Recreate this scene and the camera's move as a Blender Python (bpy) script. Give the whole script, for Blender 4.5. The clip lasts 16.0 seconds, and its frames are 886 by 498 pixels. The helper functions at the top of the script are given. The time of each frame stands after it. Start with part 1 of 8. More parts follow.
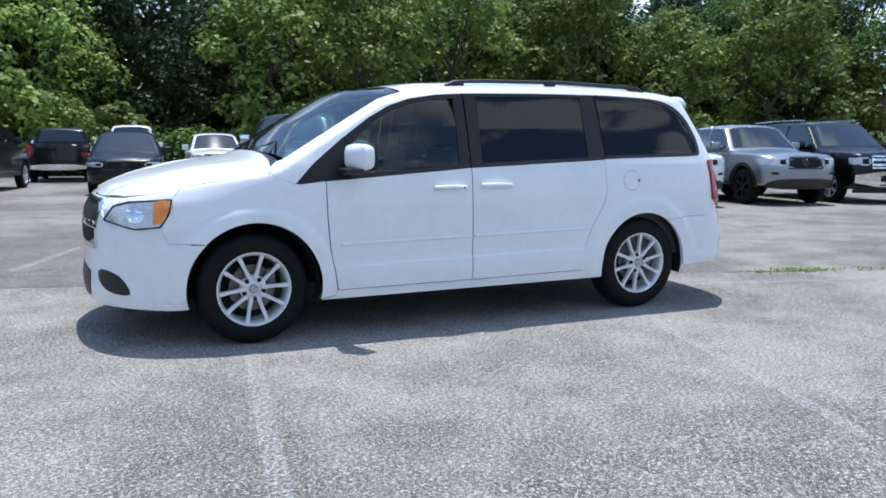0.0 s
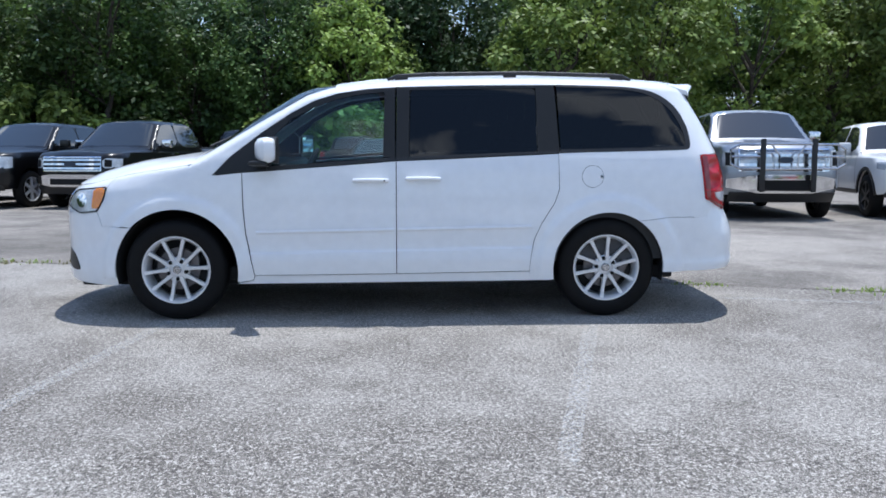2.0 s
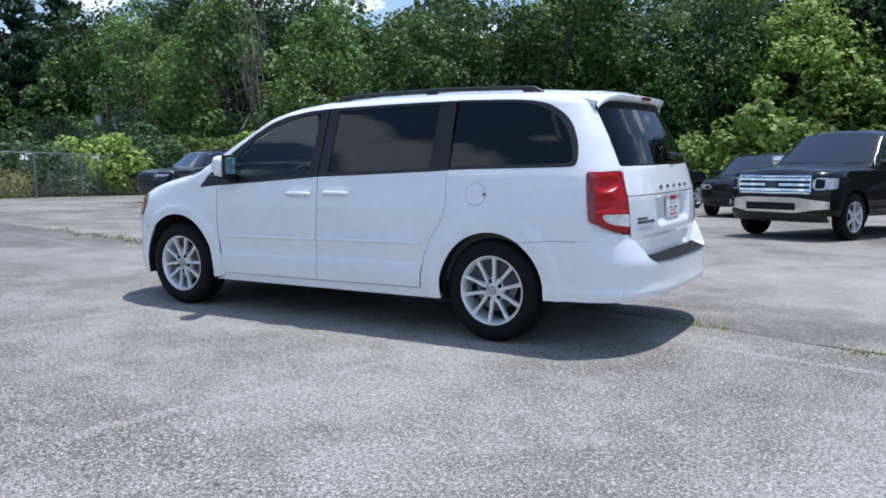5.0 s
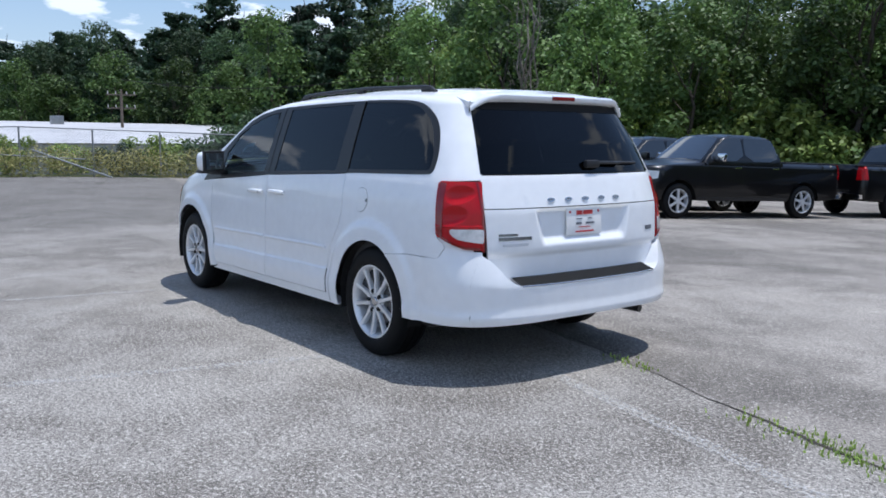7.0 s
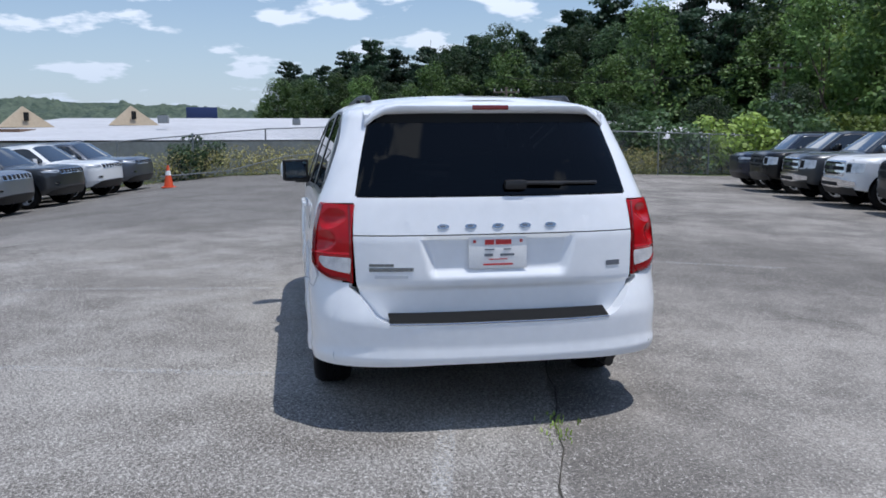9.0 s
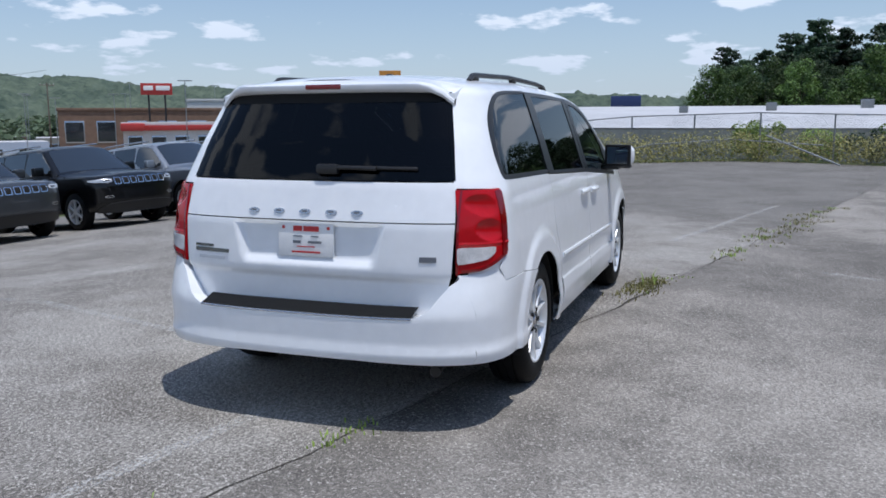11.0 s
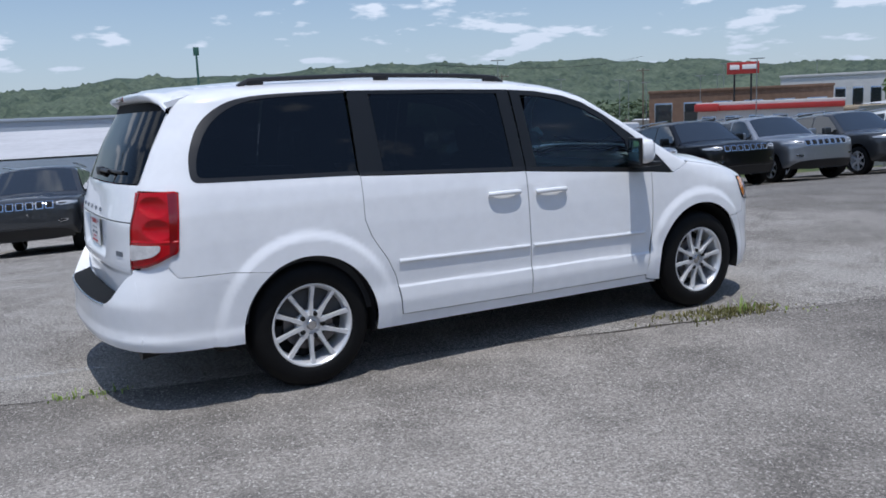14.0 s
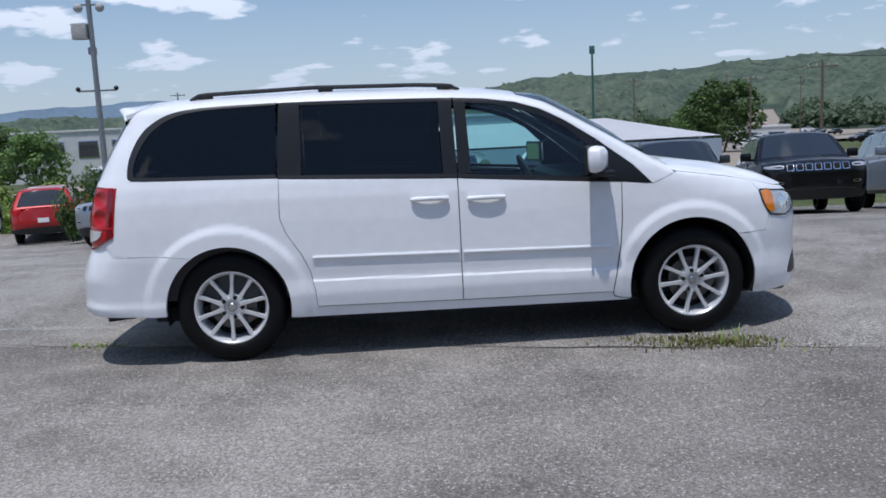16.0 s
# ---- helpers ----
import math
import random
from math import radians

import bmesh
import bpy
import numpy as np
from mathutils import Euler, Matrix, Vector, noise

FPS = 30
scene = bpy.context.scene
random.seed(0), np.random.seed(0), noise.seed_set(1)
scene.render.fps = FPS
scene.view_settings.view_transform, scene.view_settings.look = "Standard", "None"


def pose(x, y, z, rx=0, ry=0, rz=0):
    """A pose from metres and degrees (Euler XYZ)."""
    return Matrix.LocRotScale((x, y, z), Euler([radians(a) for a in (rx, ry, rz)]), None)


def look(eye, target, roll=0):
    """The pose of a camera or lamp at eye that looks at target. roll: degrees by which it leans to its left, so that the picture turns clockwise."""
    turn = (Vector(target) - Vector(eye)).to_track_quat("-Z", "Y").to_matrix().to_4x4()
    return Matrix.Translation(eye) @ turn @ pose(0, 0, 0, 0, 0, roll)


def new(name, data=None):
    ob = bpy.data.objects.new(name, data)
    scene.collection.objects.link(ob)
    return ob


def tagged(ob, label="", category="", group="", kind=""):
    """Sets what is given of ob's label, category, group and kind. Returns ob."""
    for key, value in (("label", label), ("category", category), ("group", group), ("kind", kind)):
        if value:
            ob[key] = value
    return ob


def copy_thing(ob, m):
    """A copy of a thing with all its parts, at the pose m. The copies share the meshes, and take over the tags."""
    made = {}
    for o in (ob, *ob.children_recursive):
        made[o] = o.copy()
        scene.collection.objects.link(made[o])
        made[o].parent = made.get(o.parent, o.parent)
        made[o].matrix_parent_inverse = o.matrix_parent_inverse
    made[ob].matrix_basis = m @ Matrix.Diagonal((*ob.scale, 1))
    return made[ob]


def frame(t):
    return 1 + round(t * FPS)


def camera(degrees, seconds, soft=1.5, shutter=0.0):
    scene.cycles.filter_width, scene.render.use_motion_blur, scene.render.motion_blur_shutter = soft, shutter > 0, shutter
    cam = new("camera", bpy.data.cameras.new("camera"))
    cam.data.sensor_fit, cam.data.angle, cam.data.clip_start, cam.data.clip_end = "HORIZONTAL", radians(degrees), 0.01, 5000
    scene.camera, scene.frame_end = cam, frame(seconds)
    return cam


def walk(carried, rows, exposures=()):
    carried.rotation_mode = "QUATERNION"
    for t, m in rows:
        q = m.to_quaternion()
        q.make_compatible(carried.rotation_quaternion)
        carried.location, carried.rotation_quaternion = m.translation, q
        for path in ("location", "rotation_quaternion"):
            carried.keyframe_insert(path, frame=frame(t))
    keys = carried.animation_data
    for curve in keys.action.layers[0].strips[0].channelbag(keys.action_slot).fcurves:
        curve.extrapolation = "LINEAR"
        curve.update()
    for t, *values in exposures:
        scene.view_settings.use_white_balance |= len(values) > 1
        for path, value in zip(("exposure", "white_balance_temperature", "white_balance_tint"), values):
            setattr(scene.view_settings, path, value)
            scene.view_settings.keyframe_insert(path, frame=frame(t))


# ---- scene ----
cam = camera(55.3, 16.0, soft=1.7)
PATH = [
    (0, (-1.223, -6.282, 1.423), (-0.366, -4.498, 1.134), 0.9),
    (0.5, (-0.569, -6.585, 1.392), (0.075, -4.714, 1.1), 0.8),
    (1, (0.127, -6.756, 1.363), (0.581, -4.832, 1.061), 0.8),
    (1.5, (0.858, -6.92, 1.343), (1.137, -4.962, 1.049), 0.5),
    (2, (1.598, -6.948, 1.341), (1.695, -4.97, 1.065), 0.1),
    (2.5, (2.348, -6.949, 1.328), (2.245, -4.969, 1.068), -0.6),
    (3, (3.092, -6.868, 1.333), (2.777, -4.908, 1.088), -0.3),
    (3.5, (3.833, -6.794, 1.331), (3.319, -4.874, 1.112), 0.4),
    (4, (4.53, -6.577, 1.327), (3.849, -4.709, 1.119), 0.4),
    (4.5, (5.203, -6.338, 1.335), (4.343, -4.546, 1.117), -0.3),
    (4.7, (5.445, -6.217, 1.32), (4.51, -4.463, 1.097), -0.4),
    (6.8, (7.558, -4.167, 1.399), (6.029, -2.903, 1.137), 0.2),
    (7, (7.68, -3.878, 1.425), (6.103, -2.676, 1.165), 0.5),
    (7.5, (7.971, -3.214, 1.472), (6.284, -2.166, 1.236), 1.0),
    (8, (8.141, -2.511, 1.499), (6.36, -1.632, 1.271), -0.1),
    (8.5, (8.275, -1.777, 1.525), (6.397, -1.139, 1.27), -0.6),
    (9, (8.317, -1.03, 1.565), (6.365, -0.695, 1.283), -0.2),
    (9.2, (8.33, -0.725, 1.558), (6.36, -0.522, 1.279), -0.3),
    (11.3, (7.543, 2.473, 1.511), (5.719, 1.715, 1.195), 0.0),
    (11.5, (7.398, 2.74, 1.53), (5.599, 1.928, 1.205), 0.2),
    (12, (6.97, 3.358, 1.543), (5.276, 2.353, 1.198), 0.1),
    (12.5, (6.516, 3.931, 1.559), (4.992, 2.682, 1.215), -1.1),
    (13, (5.984, 4.455, 1.562), (4.626, 3.024, 1.231), -1.8),
    (13.5, (5.405, 4.933, 1.54), (4.213, 3.361, 1.218), -2.3),
    (14, (4.767, 5.377, 1.525), (3.778, 3.668, 1.206), -2.4),
    (14.5, (4.122, 5.787, 1.525), (3.336, 3.974, 1.211), -1.6),
    (15, (3.43, 6.086, 1.503), (2.844, 4.199, 1.194), -0.8),
    (15.5, (2.741, 6.319, 1.481), (2.398, 4.372, 1.179), -1.8),
    (16, (1.978, 6.442, 1.466), (1.87, 4.466, 1.18), -2.8),
]
walk(cam, [(t, look(eye, target, roll)) for t, eye, target, roll in PATH], exposures=[(0, 0.78, 5950, 10), (4.7, 0.68, 5950, 10), (7.0, 0.56, 6000, 11), (8.5, 0.33, 6000, 11), (9.2, 0.32, 6050, 11), (12.0, 0.24, 6050, 11), (16, 0.17, 6050, 12)])

# ---------------------------------------------------------------- world, sun
SUN_TO = Vector((0.10, 0.235, 1.0)).normalized()
world = bpy.data.worlds.new("sky")
scene.world = world
world.use_nodes = True


def build_world():
    nt = world.node_tree
    nt.nodes.clear()
    out = nt.nodes.new("ShaderNodeOutputWorld")
    bg = nt.nodes.new("ShaderNodeBackground")
    sky = nt.nodes.new("ShaderNodeTexSky")
    sky.sky_type = "NISHITA"
    sky.sun_disc = False
    sky.sun_elevation = math.asin(SUN_TO.z)
    sky.sun_rotation = math.atan2(SUN_TO.x, SUN_TO.y)
    sky.altitude = 300
    sky.air_density, sky.dust_density, sky.ozone_density = 1.0, 0.3, 2.2
    bg.inputs["Strength"].default_value = 0.142
    tc = nt.nodes.new("ShaderNodeTexCoord")
    sep = nt.nodes.new("ShaderNodeSeparateXYZ")
    nt.links.new(tc.outputs["Generated"], sep.inputs[0])
    # clouds lie on a flat layer: direction / (height + a little)
    zc = nt.nodes.new("ShaderNodeMath"); zc.operation = "MAXIMUM"; zc.inputs[1].default_value = 0.0
    nt.links.new(sep.outputs[2], zc.inputs[0])
    za = nt.nodes.new("ShaderNodeMath"); za.operation = "ADD"; za.inputs[1].default_value = 0.19
    nt.links.new(zc.outputs[0], za.inputs[0])
    com = nt.nodes.new("ShaderNodeCombineXYZ")
    for k in (0, 1):
        d = nt.nodes.new("ShaderNodeMath"); d.operation = "DIVIDE"
        nt.links.new(sep.outputs[k], d.inputs[0]); nt.links.new(za.outputs[0], d.inputs[1])
        nt.links.new(d.outputs[0], com.inputs[k])
    n1 = nt.nodes.new("ShaderNodeTexNoise")
    n1.inputs["Scale"].default_value = 3.0; n1.inputs["Detail"].default_value = 8; n1.inputs["Roughness"].default_value = 0.52
    n1.inputs["Distortion"].default_value = 0.0
    nt.links.new(com.outputs[0], n1.inputs["Vector"])
    ramp = nt.nodes.new("ShaderNodeValToRGB")
    ramp.color_ramp.elements[0].position, ramp.color_ramp.elements[1].position = 0.548, 0.605
    # clouds drift in loose groups, fewer overhead
    n2 = nt.nodes.new("ShaderNodeTexNoise"); n2.inputs["Scale"].default_value = 0.42; n2.inputs["Detail"].default_value = 2
    nt.links.new(com.outputs[0], n2.inputs["Vector"])
    grp = nt.nodes.new("ShaderNodeMapRange"); grp.inputs[1].default_value, grp.inputs[2].default_value, grp.inputs[3].default_value, grp.inputs[4].default_value = 0.35, 0.65, -0.05, 0.07
    nt.links.new(n2.outputs["Fac"], grp.inputs[0])
    hi = nt.nodes.new("ShaderNodeMapRange"); hi.interpolation_type = "SMOOTHSTEP"
    hi.inputs[1].default_value, hi.inputs[2].default_value, hi.inputs[3].default_value, hi.inputs[4].default_value = 0.40, 0.75, 0.0, -0.05
    nt.links.new(sep.outputs[2], hi.inputs[0])
    cover = nt.nodes.new("ShaderNodeMath"); cover.operation = "ADD"
    nt.links.new(n1.outputs["Fac"], cover.inputs[0]); nt.links.new(hi.outputs[0], cover.inputs[1])
    cov2 = nt.nodes.new("ShaderNodeMath"); cov2.operation = "ADD"
    nt.links.new(cover.outputs[0], cov2.inputs[0]); nt.links.new(grp.outputs[0], cov2.inputs[1])
    nt.links.new(cov2.outputs[0], ramp.inputs[0])
    # thin white veil towards the horizon
    hz = nt.nodes.new("ShaderNodeMapRange")
    hz.inputs[1].default_value, hz.inputs[2].default_value, hz.inputs[3].default_value, hz.inputs[4].default_value = 0.0, 0.20, 0.80, 0.06
    nt.links.new(sep.outputs[2], hz.inputs[0])
    cl = nt.nodes.new("ShaderNodeMixRGB"); cl.inputs[2].default_value = (5.6, 5.95, 6.5, 1)
    # clear air: the blue deepens towards the horizon haze
    dk = nt.nodes.new("ShaderNodeMapRange"); dk.interpolation_type = "SMOOTHSTEP"
    dk.inputs[1].default_value, dk.inputs[2].default_value, dk.inputs[3].default_value, dk.inputs[4].default_value = 0.10, 0.80, 0.62, 0.90
    nt.links.new(sep.outputs[2], dk.inputs[0])
    sc = nt.nodes.new("ShaderNodeVectorMath"); sc.operation = "SCALE"
    nt.links.new(sky.outputs[0], sc.inputs[0]); nt.links.new(dk.outputs[0], sc.inputs["Scale"])
    nt.links.new(sc.outputs[0], cl.inputs[1])
    nt.links.new(ramp.outputs[0], cl.inputs[0])
    veil = nt.nodes.new("ShaderNodeMixRGB"); veil.inputs[2].default_value = (2.70, 3.2, 3.85, 1)
    nt.links.new(hz.outputs[0], veil.inputs[0]); nt.links.new(cl.outputs[0], veil.inputs[1])
    nt.links.new(veil.outputs[0], bg.inputs[0])
    nt.links.new(bg.outputs[0], out.inputs[0])


build_world()
sun = new("sun", bpy.data.lights.new("sun", "SUN"))
sun.data.energy, sun.data.angle, sun.data.color = 2.8, radians(0.53), (1.0, 0.955, 0.89)
sun.matrix_world = look(SUN_TO * 50, (0, 0, 0))

# ---------------------------------------------------------------- materials


def mat(name, color, rough=0.5, metal=0.0, var=0.0, scale=8.0, bump=0.0, bscale=60.0, coat=0.0, color2=None, spec=0.5, island=False):
    """A principled material: colour varied by two scales of noise, relief by a third."""
    m = bpy.data.materials.new(name)
    m.use_nodes = True
    nt = m.node_tree
    b = nt.nodes["Principled BSDF"]
    b.inputs["Base Color"].default_value = (*color, 1)
    b.inputs["Roughness"].default_value, b.inputs["Metallic"].default_value = rough, metal
    b.inputs["Coat Weight"].default_value = coat
    b.inputs["Coat Roughness"].default_value = 0.03
    b.inputs["Specular IOR Level"].default_value = spec
    tc = nt.nodes.new("ShaderNodeTexCoord")
    if var or color2:
        n = nt.nodes.new("ShaderNodeTexNoise"); n.inputs["Scale"].default_value = scale; n.inputs["Detail"].default_value = 6
        n2 = nt.nodes.new("ShaderNodeTexNoise"); n2.inputs["Scale"].default_value = scale * 9; n2.inputs["Detail"].default_value = 4
        nt.links.new(tc.outputs["Object"], n.inputs["Vector"]); nt.links.new(tc.outputs["Object"], n2.inputs["Vector"])
        add = nt.nodes.new("ShaderNodeMath"); add.operation = "ADD"
        nt.links.new(n.outputs["Fac"], add.inputs[0]); nt.links.new(n2.outputs["Fac"], add.inputs[1])
        mr = nt.nodes.new("ShaderNodeMapRange"); mr.inputs[1].default_value, mr.inputs[2].default_value = 0.7, 1.3
        nt.links.new(add.outputs[0], mr.inputs[0])
        mix = nt.nodes.new("ShaderNodeMixRGB")
        c2 = color2 or [c * (1 - var) for c in color]
        mix.inputs[1].default_value, mix.inputs[2].default_value = (*[min(1, c * (1 + var * 0.4)) for c in color], 1), (*c2, 1)
        nt.links.new(mr.outputs[0], mix.inputs[0])
        src = mix.outputs[0]
        if island:
            ge = nt.nodes.new("ShaderNodeNewGeometry"); hs = nt.nodes.new("ShaderNodeHueSaturation")
            v = nt.nodes.new("ShaderNodeMapRange"); v.inputs[3].default_value, v.inputs[4].default_value = 0.65, 1.35
            nt.links.new(ge.outputs["Random Per Island"], v.inputs[0]); nt.links.new(v.outputs[0], hs.inputs["Value"])
            nt.links.new(src, hs.inputs["Color"]); src = hs.outputs[0]
        nt.links.new(src, b.inputs["Base Color"])
    if bump:
        nb = nt.nodes.new("ShaderNodeTexNoise"); nb.inputs["Scale"].default_value = bscale; nb.inputs["Detail"].default_value = 5
        nt.links.new(tc.outputs["Object"], nb.inputs["Vector"])
        bp = nt.nodes.new("ShaderNodeBump"); bp.inputs["Strength"].default_value = bump; bp.inputs["Distance"].default_value = 0.01
        nt.links.new(nb.outputs["Fac"], bp.inputs["Height"]); nt.links.new(bp.outputs[0], b.inputs["Normal"])
    return m


def glass_mat(name, tint, rough=0.0, ior=1.45):
    """Thin pane: tinted see-through sheet with Fresnel gloss."""
    m = bpy.data.materials.new(name)
    m.use_nodes = True
    nt = m.node_tree
    nt.nodes.clear()
    out = nt.nodes.new("ShaderNodeOutputMaterial")
    mix = nt.nodes.new("ShaderNodeMixShader")
    tr = nt.nodes.new("ShaderNodeBsdfTransparent"); tr.inputs[0].default_value = (*tint, 1)
    gl = nt.nodes.new("ShaderNodeBsdfGlossy"); gl.inputs["Roughness"].default_value = rough
    fr = nt.nodes.new("ShaderNodeFresnel"); fr.inputs[0].default_value = ior
    nt.links.new(fr.outputs[0], mix.inputs[0]); nt.links.new(tr.outputs[0], mix.inputs[1]); nt.links.new(gl.outputs[0], mix.inputs[2])
    nt.links.new(mix.outputs[0], out.inputs[0])
    return m


def paint(name, c, metal=0.0, rough=0.32):
    return mat(name, c, rough=rough, metal=metal, coat=0.8, var=0.05, scale=1.5, spec=0.25)


M = {
    "white": paint("white_paint", (0.84, 0.85, 0.86)),
    "white2": paint("warm_white_paint", (0.76, 0.76, 0.75)),
    "black": mat("black_paint", (0.003, 0.003, 0.0035), rough=0.3, coat=0.55, var=0.05, scale=1.5, spec=0.2),
    "navy": paint("navy_paint", (0.010, 0.014, 0.030)),
    "grey": paint("grey_paint", (0.055, 0.058, 0.062), 0.5),
    "silver": paint("silver_paint", (0.30, 0.32, 0.35), 0.7),
    "slate": paint("slate_paint", (0.12, 0.13, 0.15), 0.6),
    "maroon": paint("maroon_paint", (0.07, 0.006, 0.010), 0.2),
    "red": paint("red_paint", (0.42, 0.012, 0.012), 0.1),
    "yellow": paint("yellow_paint", (0.60, 0.33, 0.02)),
    "blue": paint("blue_paint", (0.03, 0.07, 0.22), 0.2),
    "trim": mat("black_trim", (0.012, 0.012, 0.013), rough=0.45, bump=0.02, bscale=700),
    "satin": mat("satin_pillar", (0.010, 0.0105, 0.011), rough=0.34, spec=0.35),
    "rubber": mat("rubber", (0.0075, 0.0075, 0.0078), rough=0.62, spec=0.16, var=0.3, scale=14, bump=0.08, bscale=160),
    "cavity": mat("dark_cavity", (0.006, 0.006, 0.006), rough=0.9),
    "under": mat("underbody", (0.012, 0.012, 0.012), rough=0.8, var=0.4),
    "alloy": mat("alloy", (0.78, 0.79, 0.80), rough=0.30, metal=0.45, var=0.08, scale=6),
    "disc": mat("brake_disc", (0.16, 0.15, 0.15), rough=0.4, metal=0.8, var=0.3, scale=20),
    "chrome": mat("chrome", (0.75, 0.76, 0.78), rough=0.08, metal=1.0, var=0.03),
    "dullchrome": mat("dull_chrome", (0.50, 0.51, 0.53), rough=0.22, metal=1.0, var=0.05),
    "tail": mat("red_lens", (0.46, 0.003, 0.007), rough=0.24, coat=0.22, spec=0.25, var=0.12, scale=3),
    "taildark": mat("dark_red_lens", (0.20, 0.003, 0.005), rough=0.12, coat=0.7, var=0.1, scale=4),
    "clear": mat("clear_lens", (0.72, 0.70, 0.69), rough=0.18, metal=0.0, coat=1.0, var=0.35, scale=22),
    "lamp": mat("lamp_reflector", (0.62, 0.63, 0.64), rough=0.22, metal=0.35, var=0.35, scale=9, coat=1.0),
    "amber": mat("amber_lens", (0.85, 0.25, 0.015), rough=0.14, coat=1.0, var=0.2, scale=24),
    "seat": mat("grey_fabric", (0.115, 0.117, 0.122), rough=0.9, var=0.25, scale=20, bump=0.2, bscale=400),
    "dash": mat("dark_plastic", (0.045, 0.046, 0.048), rough=0.6, bump=0.03, bscale=500),
    "platew": mat("white_card", (0.84, 0.83, 0.81), rough=0.5, var=0.06, scale=9),
    "redink": mat("red_ink", (0.50, 0.03, 0.03), rough=0.5),
    "greyink": mat("grey_ink", (0.13, 0.14, 0.16), rough=0.5),
    "badge": mat("badge_grey", (0.22, 0.23, 0.24), rough=0.25, metal=0.8),
    "glass": glass_mat("clear_glass", (0.62, 0.87, 0.86), ior=1.62),
    "screen": glass_mat("windscreen_glass", (0.55, 0.76, 0.80), ior=2.7),
    "lining": mat("pale_headliner", (0.50, 0.50, 0.48), rough=0.9, var=0.1, scale=6, bump=0.1, bscale=300),
    "doorcard": mat("grey_door_card", (0.17, 0.172, 0.175), rough=0.7, var=0.1, scale=8),
    "privacy": glass_mat("privacy_glass", (0.026, 0.030, 0.034), ior=1.5),
    "rearglass": glass_mat("tinted_rear_glass", (0.020, 0.023, 0.027), ior=1.38),
    "carglass": mat("car_window", (0.016, 0.019, 0.021), rough=0.03, coat=1.0, spec=0.5),
}

for key in ("carglass",):
    M[key].node_tree.nodes["Principled BSDF"].inputs["Coat IOR"].default_value = 1.5

# ---------------------------------------------------------------- mesh helpers


def link_mesh(name, verts, faces, material, parent=None, label="", smooth=True, normals=None):
    me = bpy.data.meshes.new(name)
    me.from_pydata([tuple(v) for v in verts], [], faces)
    me.materials.append(material)
    if smooth:
        me.polygons.foreach_set("use_smooth", [True] * len(me.polygons))
    if normals is not None:
        me.normals_split_custom_set_from_vertices([tuple(n) for n in normals])
    ob = new(name, me)
    if parent:
        ob.parent = parent
    if label:
        ob["label"] = label
    return ob


def part(name, bm, material, parent=None, label="", smooth=True, angle=35):
    """Links a bmesh as one mesh object under a thing or a part."""
    me = bpy.data.meshes.new(name)
    bmesh.ops.recalc_face_normals(bm, faces=bm.faces)
    if smooth:
        for f in bm.faces:
            f.smooth = True
        for e in bm.edges:
            if len(e.link_faces) == 2 and e.calc_face_angle(0) > radians(angle):
                e.smooth = False
    bm.to_mesh(me)
    bm.free()
    me.materials.append(material)
    ob = new(name, me)
    if parent:
        ob.parent = parent
    if label:
        ob["label"] = label
    return ob


def empty(name, label, category, group="", kind=""):
    return tagged(new(name), label, category, group, kind)


def add_box(bm, c, s, bevel=0.0, seg=2, rot=None):
    r = bmesh.ops.create_cube(bm, size=1.0)
    vs = r["verts"]
    bmesh.ops.scale(bm, vec=s, verts=vs)
    if bevel:
        es = list({e for v in vs for e in v.link_edges})
        q = bmesh.ops.bevel(bm, geom=es, offset=bevel, segments=seg, affect="EDGES", profile=0.6)
        vs = list({v for f in q["faces"] for v in f.verts} | {v for v in vs if v.is_valid})
    if rot is not None:
        bmesh.ops.rotate(bm, matrix=rot.to_3x3(), verts=vs)
    bmesh.ops.translate(bm, vec=c, verts=vs)
    return bm


def box(c, s, bevel=0.0, seg=2, rot=None):
    return add_box(bmesh.new(), c, s, bevel, seg, rot)


def add_tube(bm, a, b, r0, r1=None, n=10):
    a, b = Vector(a), Vector(b)
    r1 = r0 if r1 is None else r1
    q = (b - a).to_track_quat("Z", "Y").to_matrix().to_4x4()
    r = bmesh.ops.create_cone(bm, cap_ends=True, segments=n, radius1=r0, radius2=r1, depth=(b - a).length,
                              matrix=Matrix.Translation((a + b) / 2) @ q)
    return r["verts"]


def tube(a, b, r0, r1=None, n=10):
    bm = bmesh.new()
    add_tube(bm, a, b, r0, r1, n)
    return bm


def lathe(bm, prof, n=36, axis="Y"):
    """Turns (radius, offset) pairs round an axis through the origin."""
    rings = []
    for k in range(n):
        a = 2 * math.pi * k / n
        c, s = math.cos(a), math.sin(a)
        rings.append([bm.verts.new((r * c, o, r * s) if axis == "Y" else (r * c, r * s, o)) for r, o in prof])
    for k in range(n):
        A, B = rings[k], rings[(k + 1) % n]
        for i in range(len(prof) - 1):
            bm.faces.new((A[i], A[i + 1], B[i + 1], B[i]))
    return bm


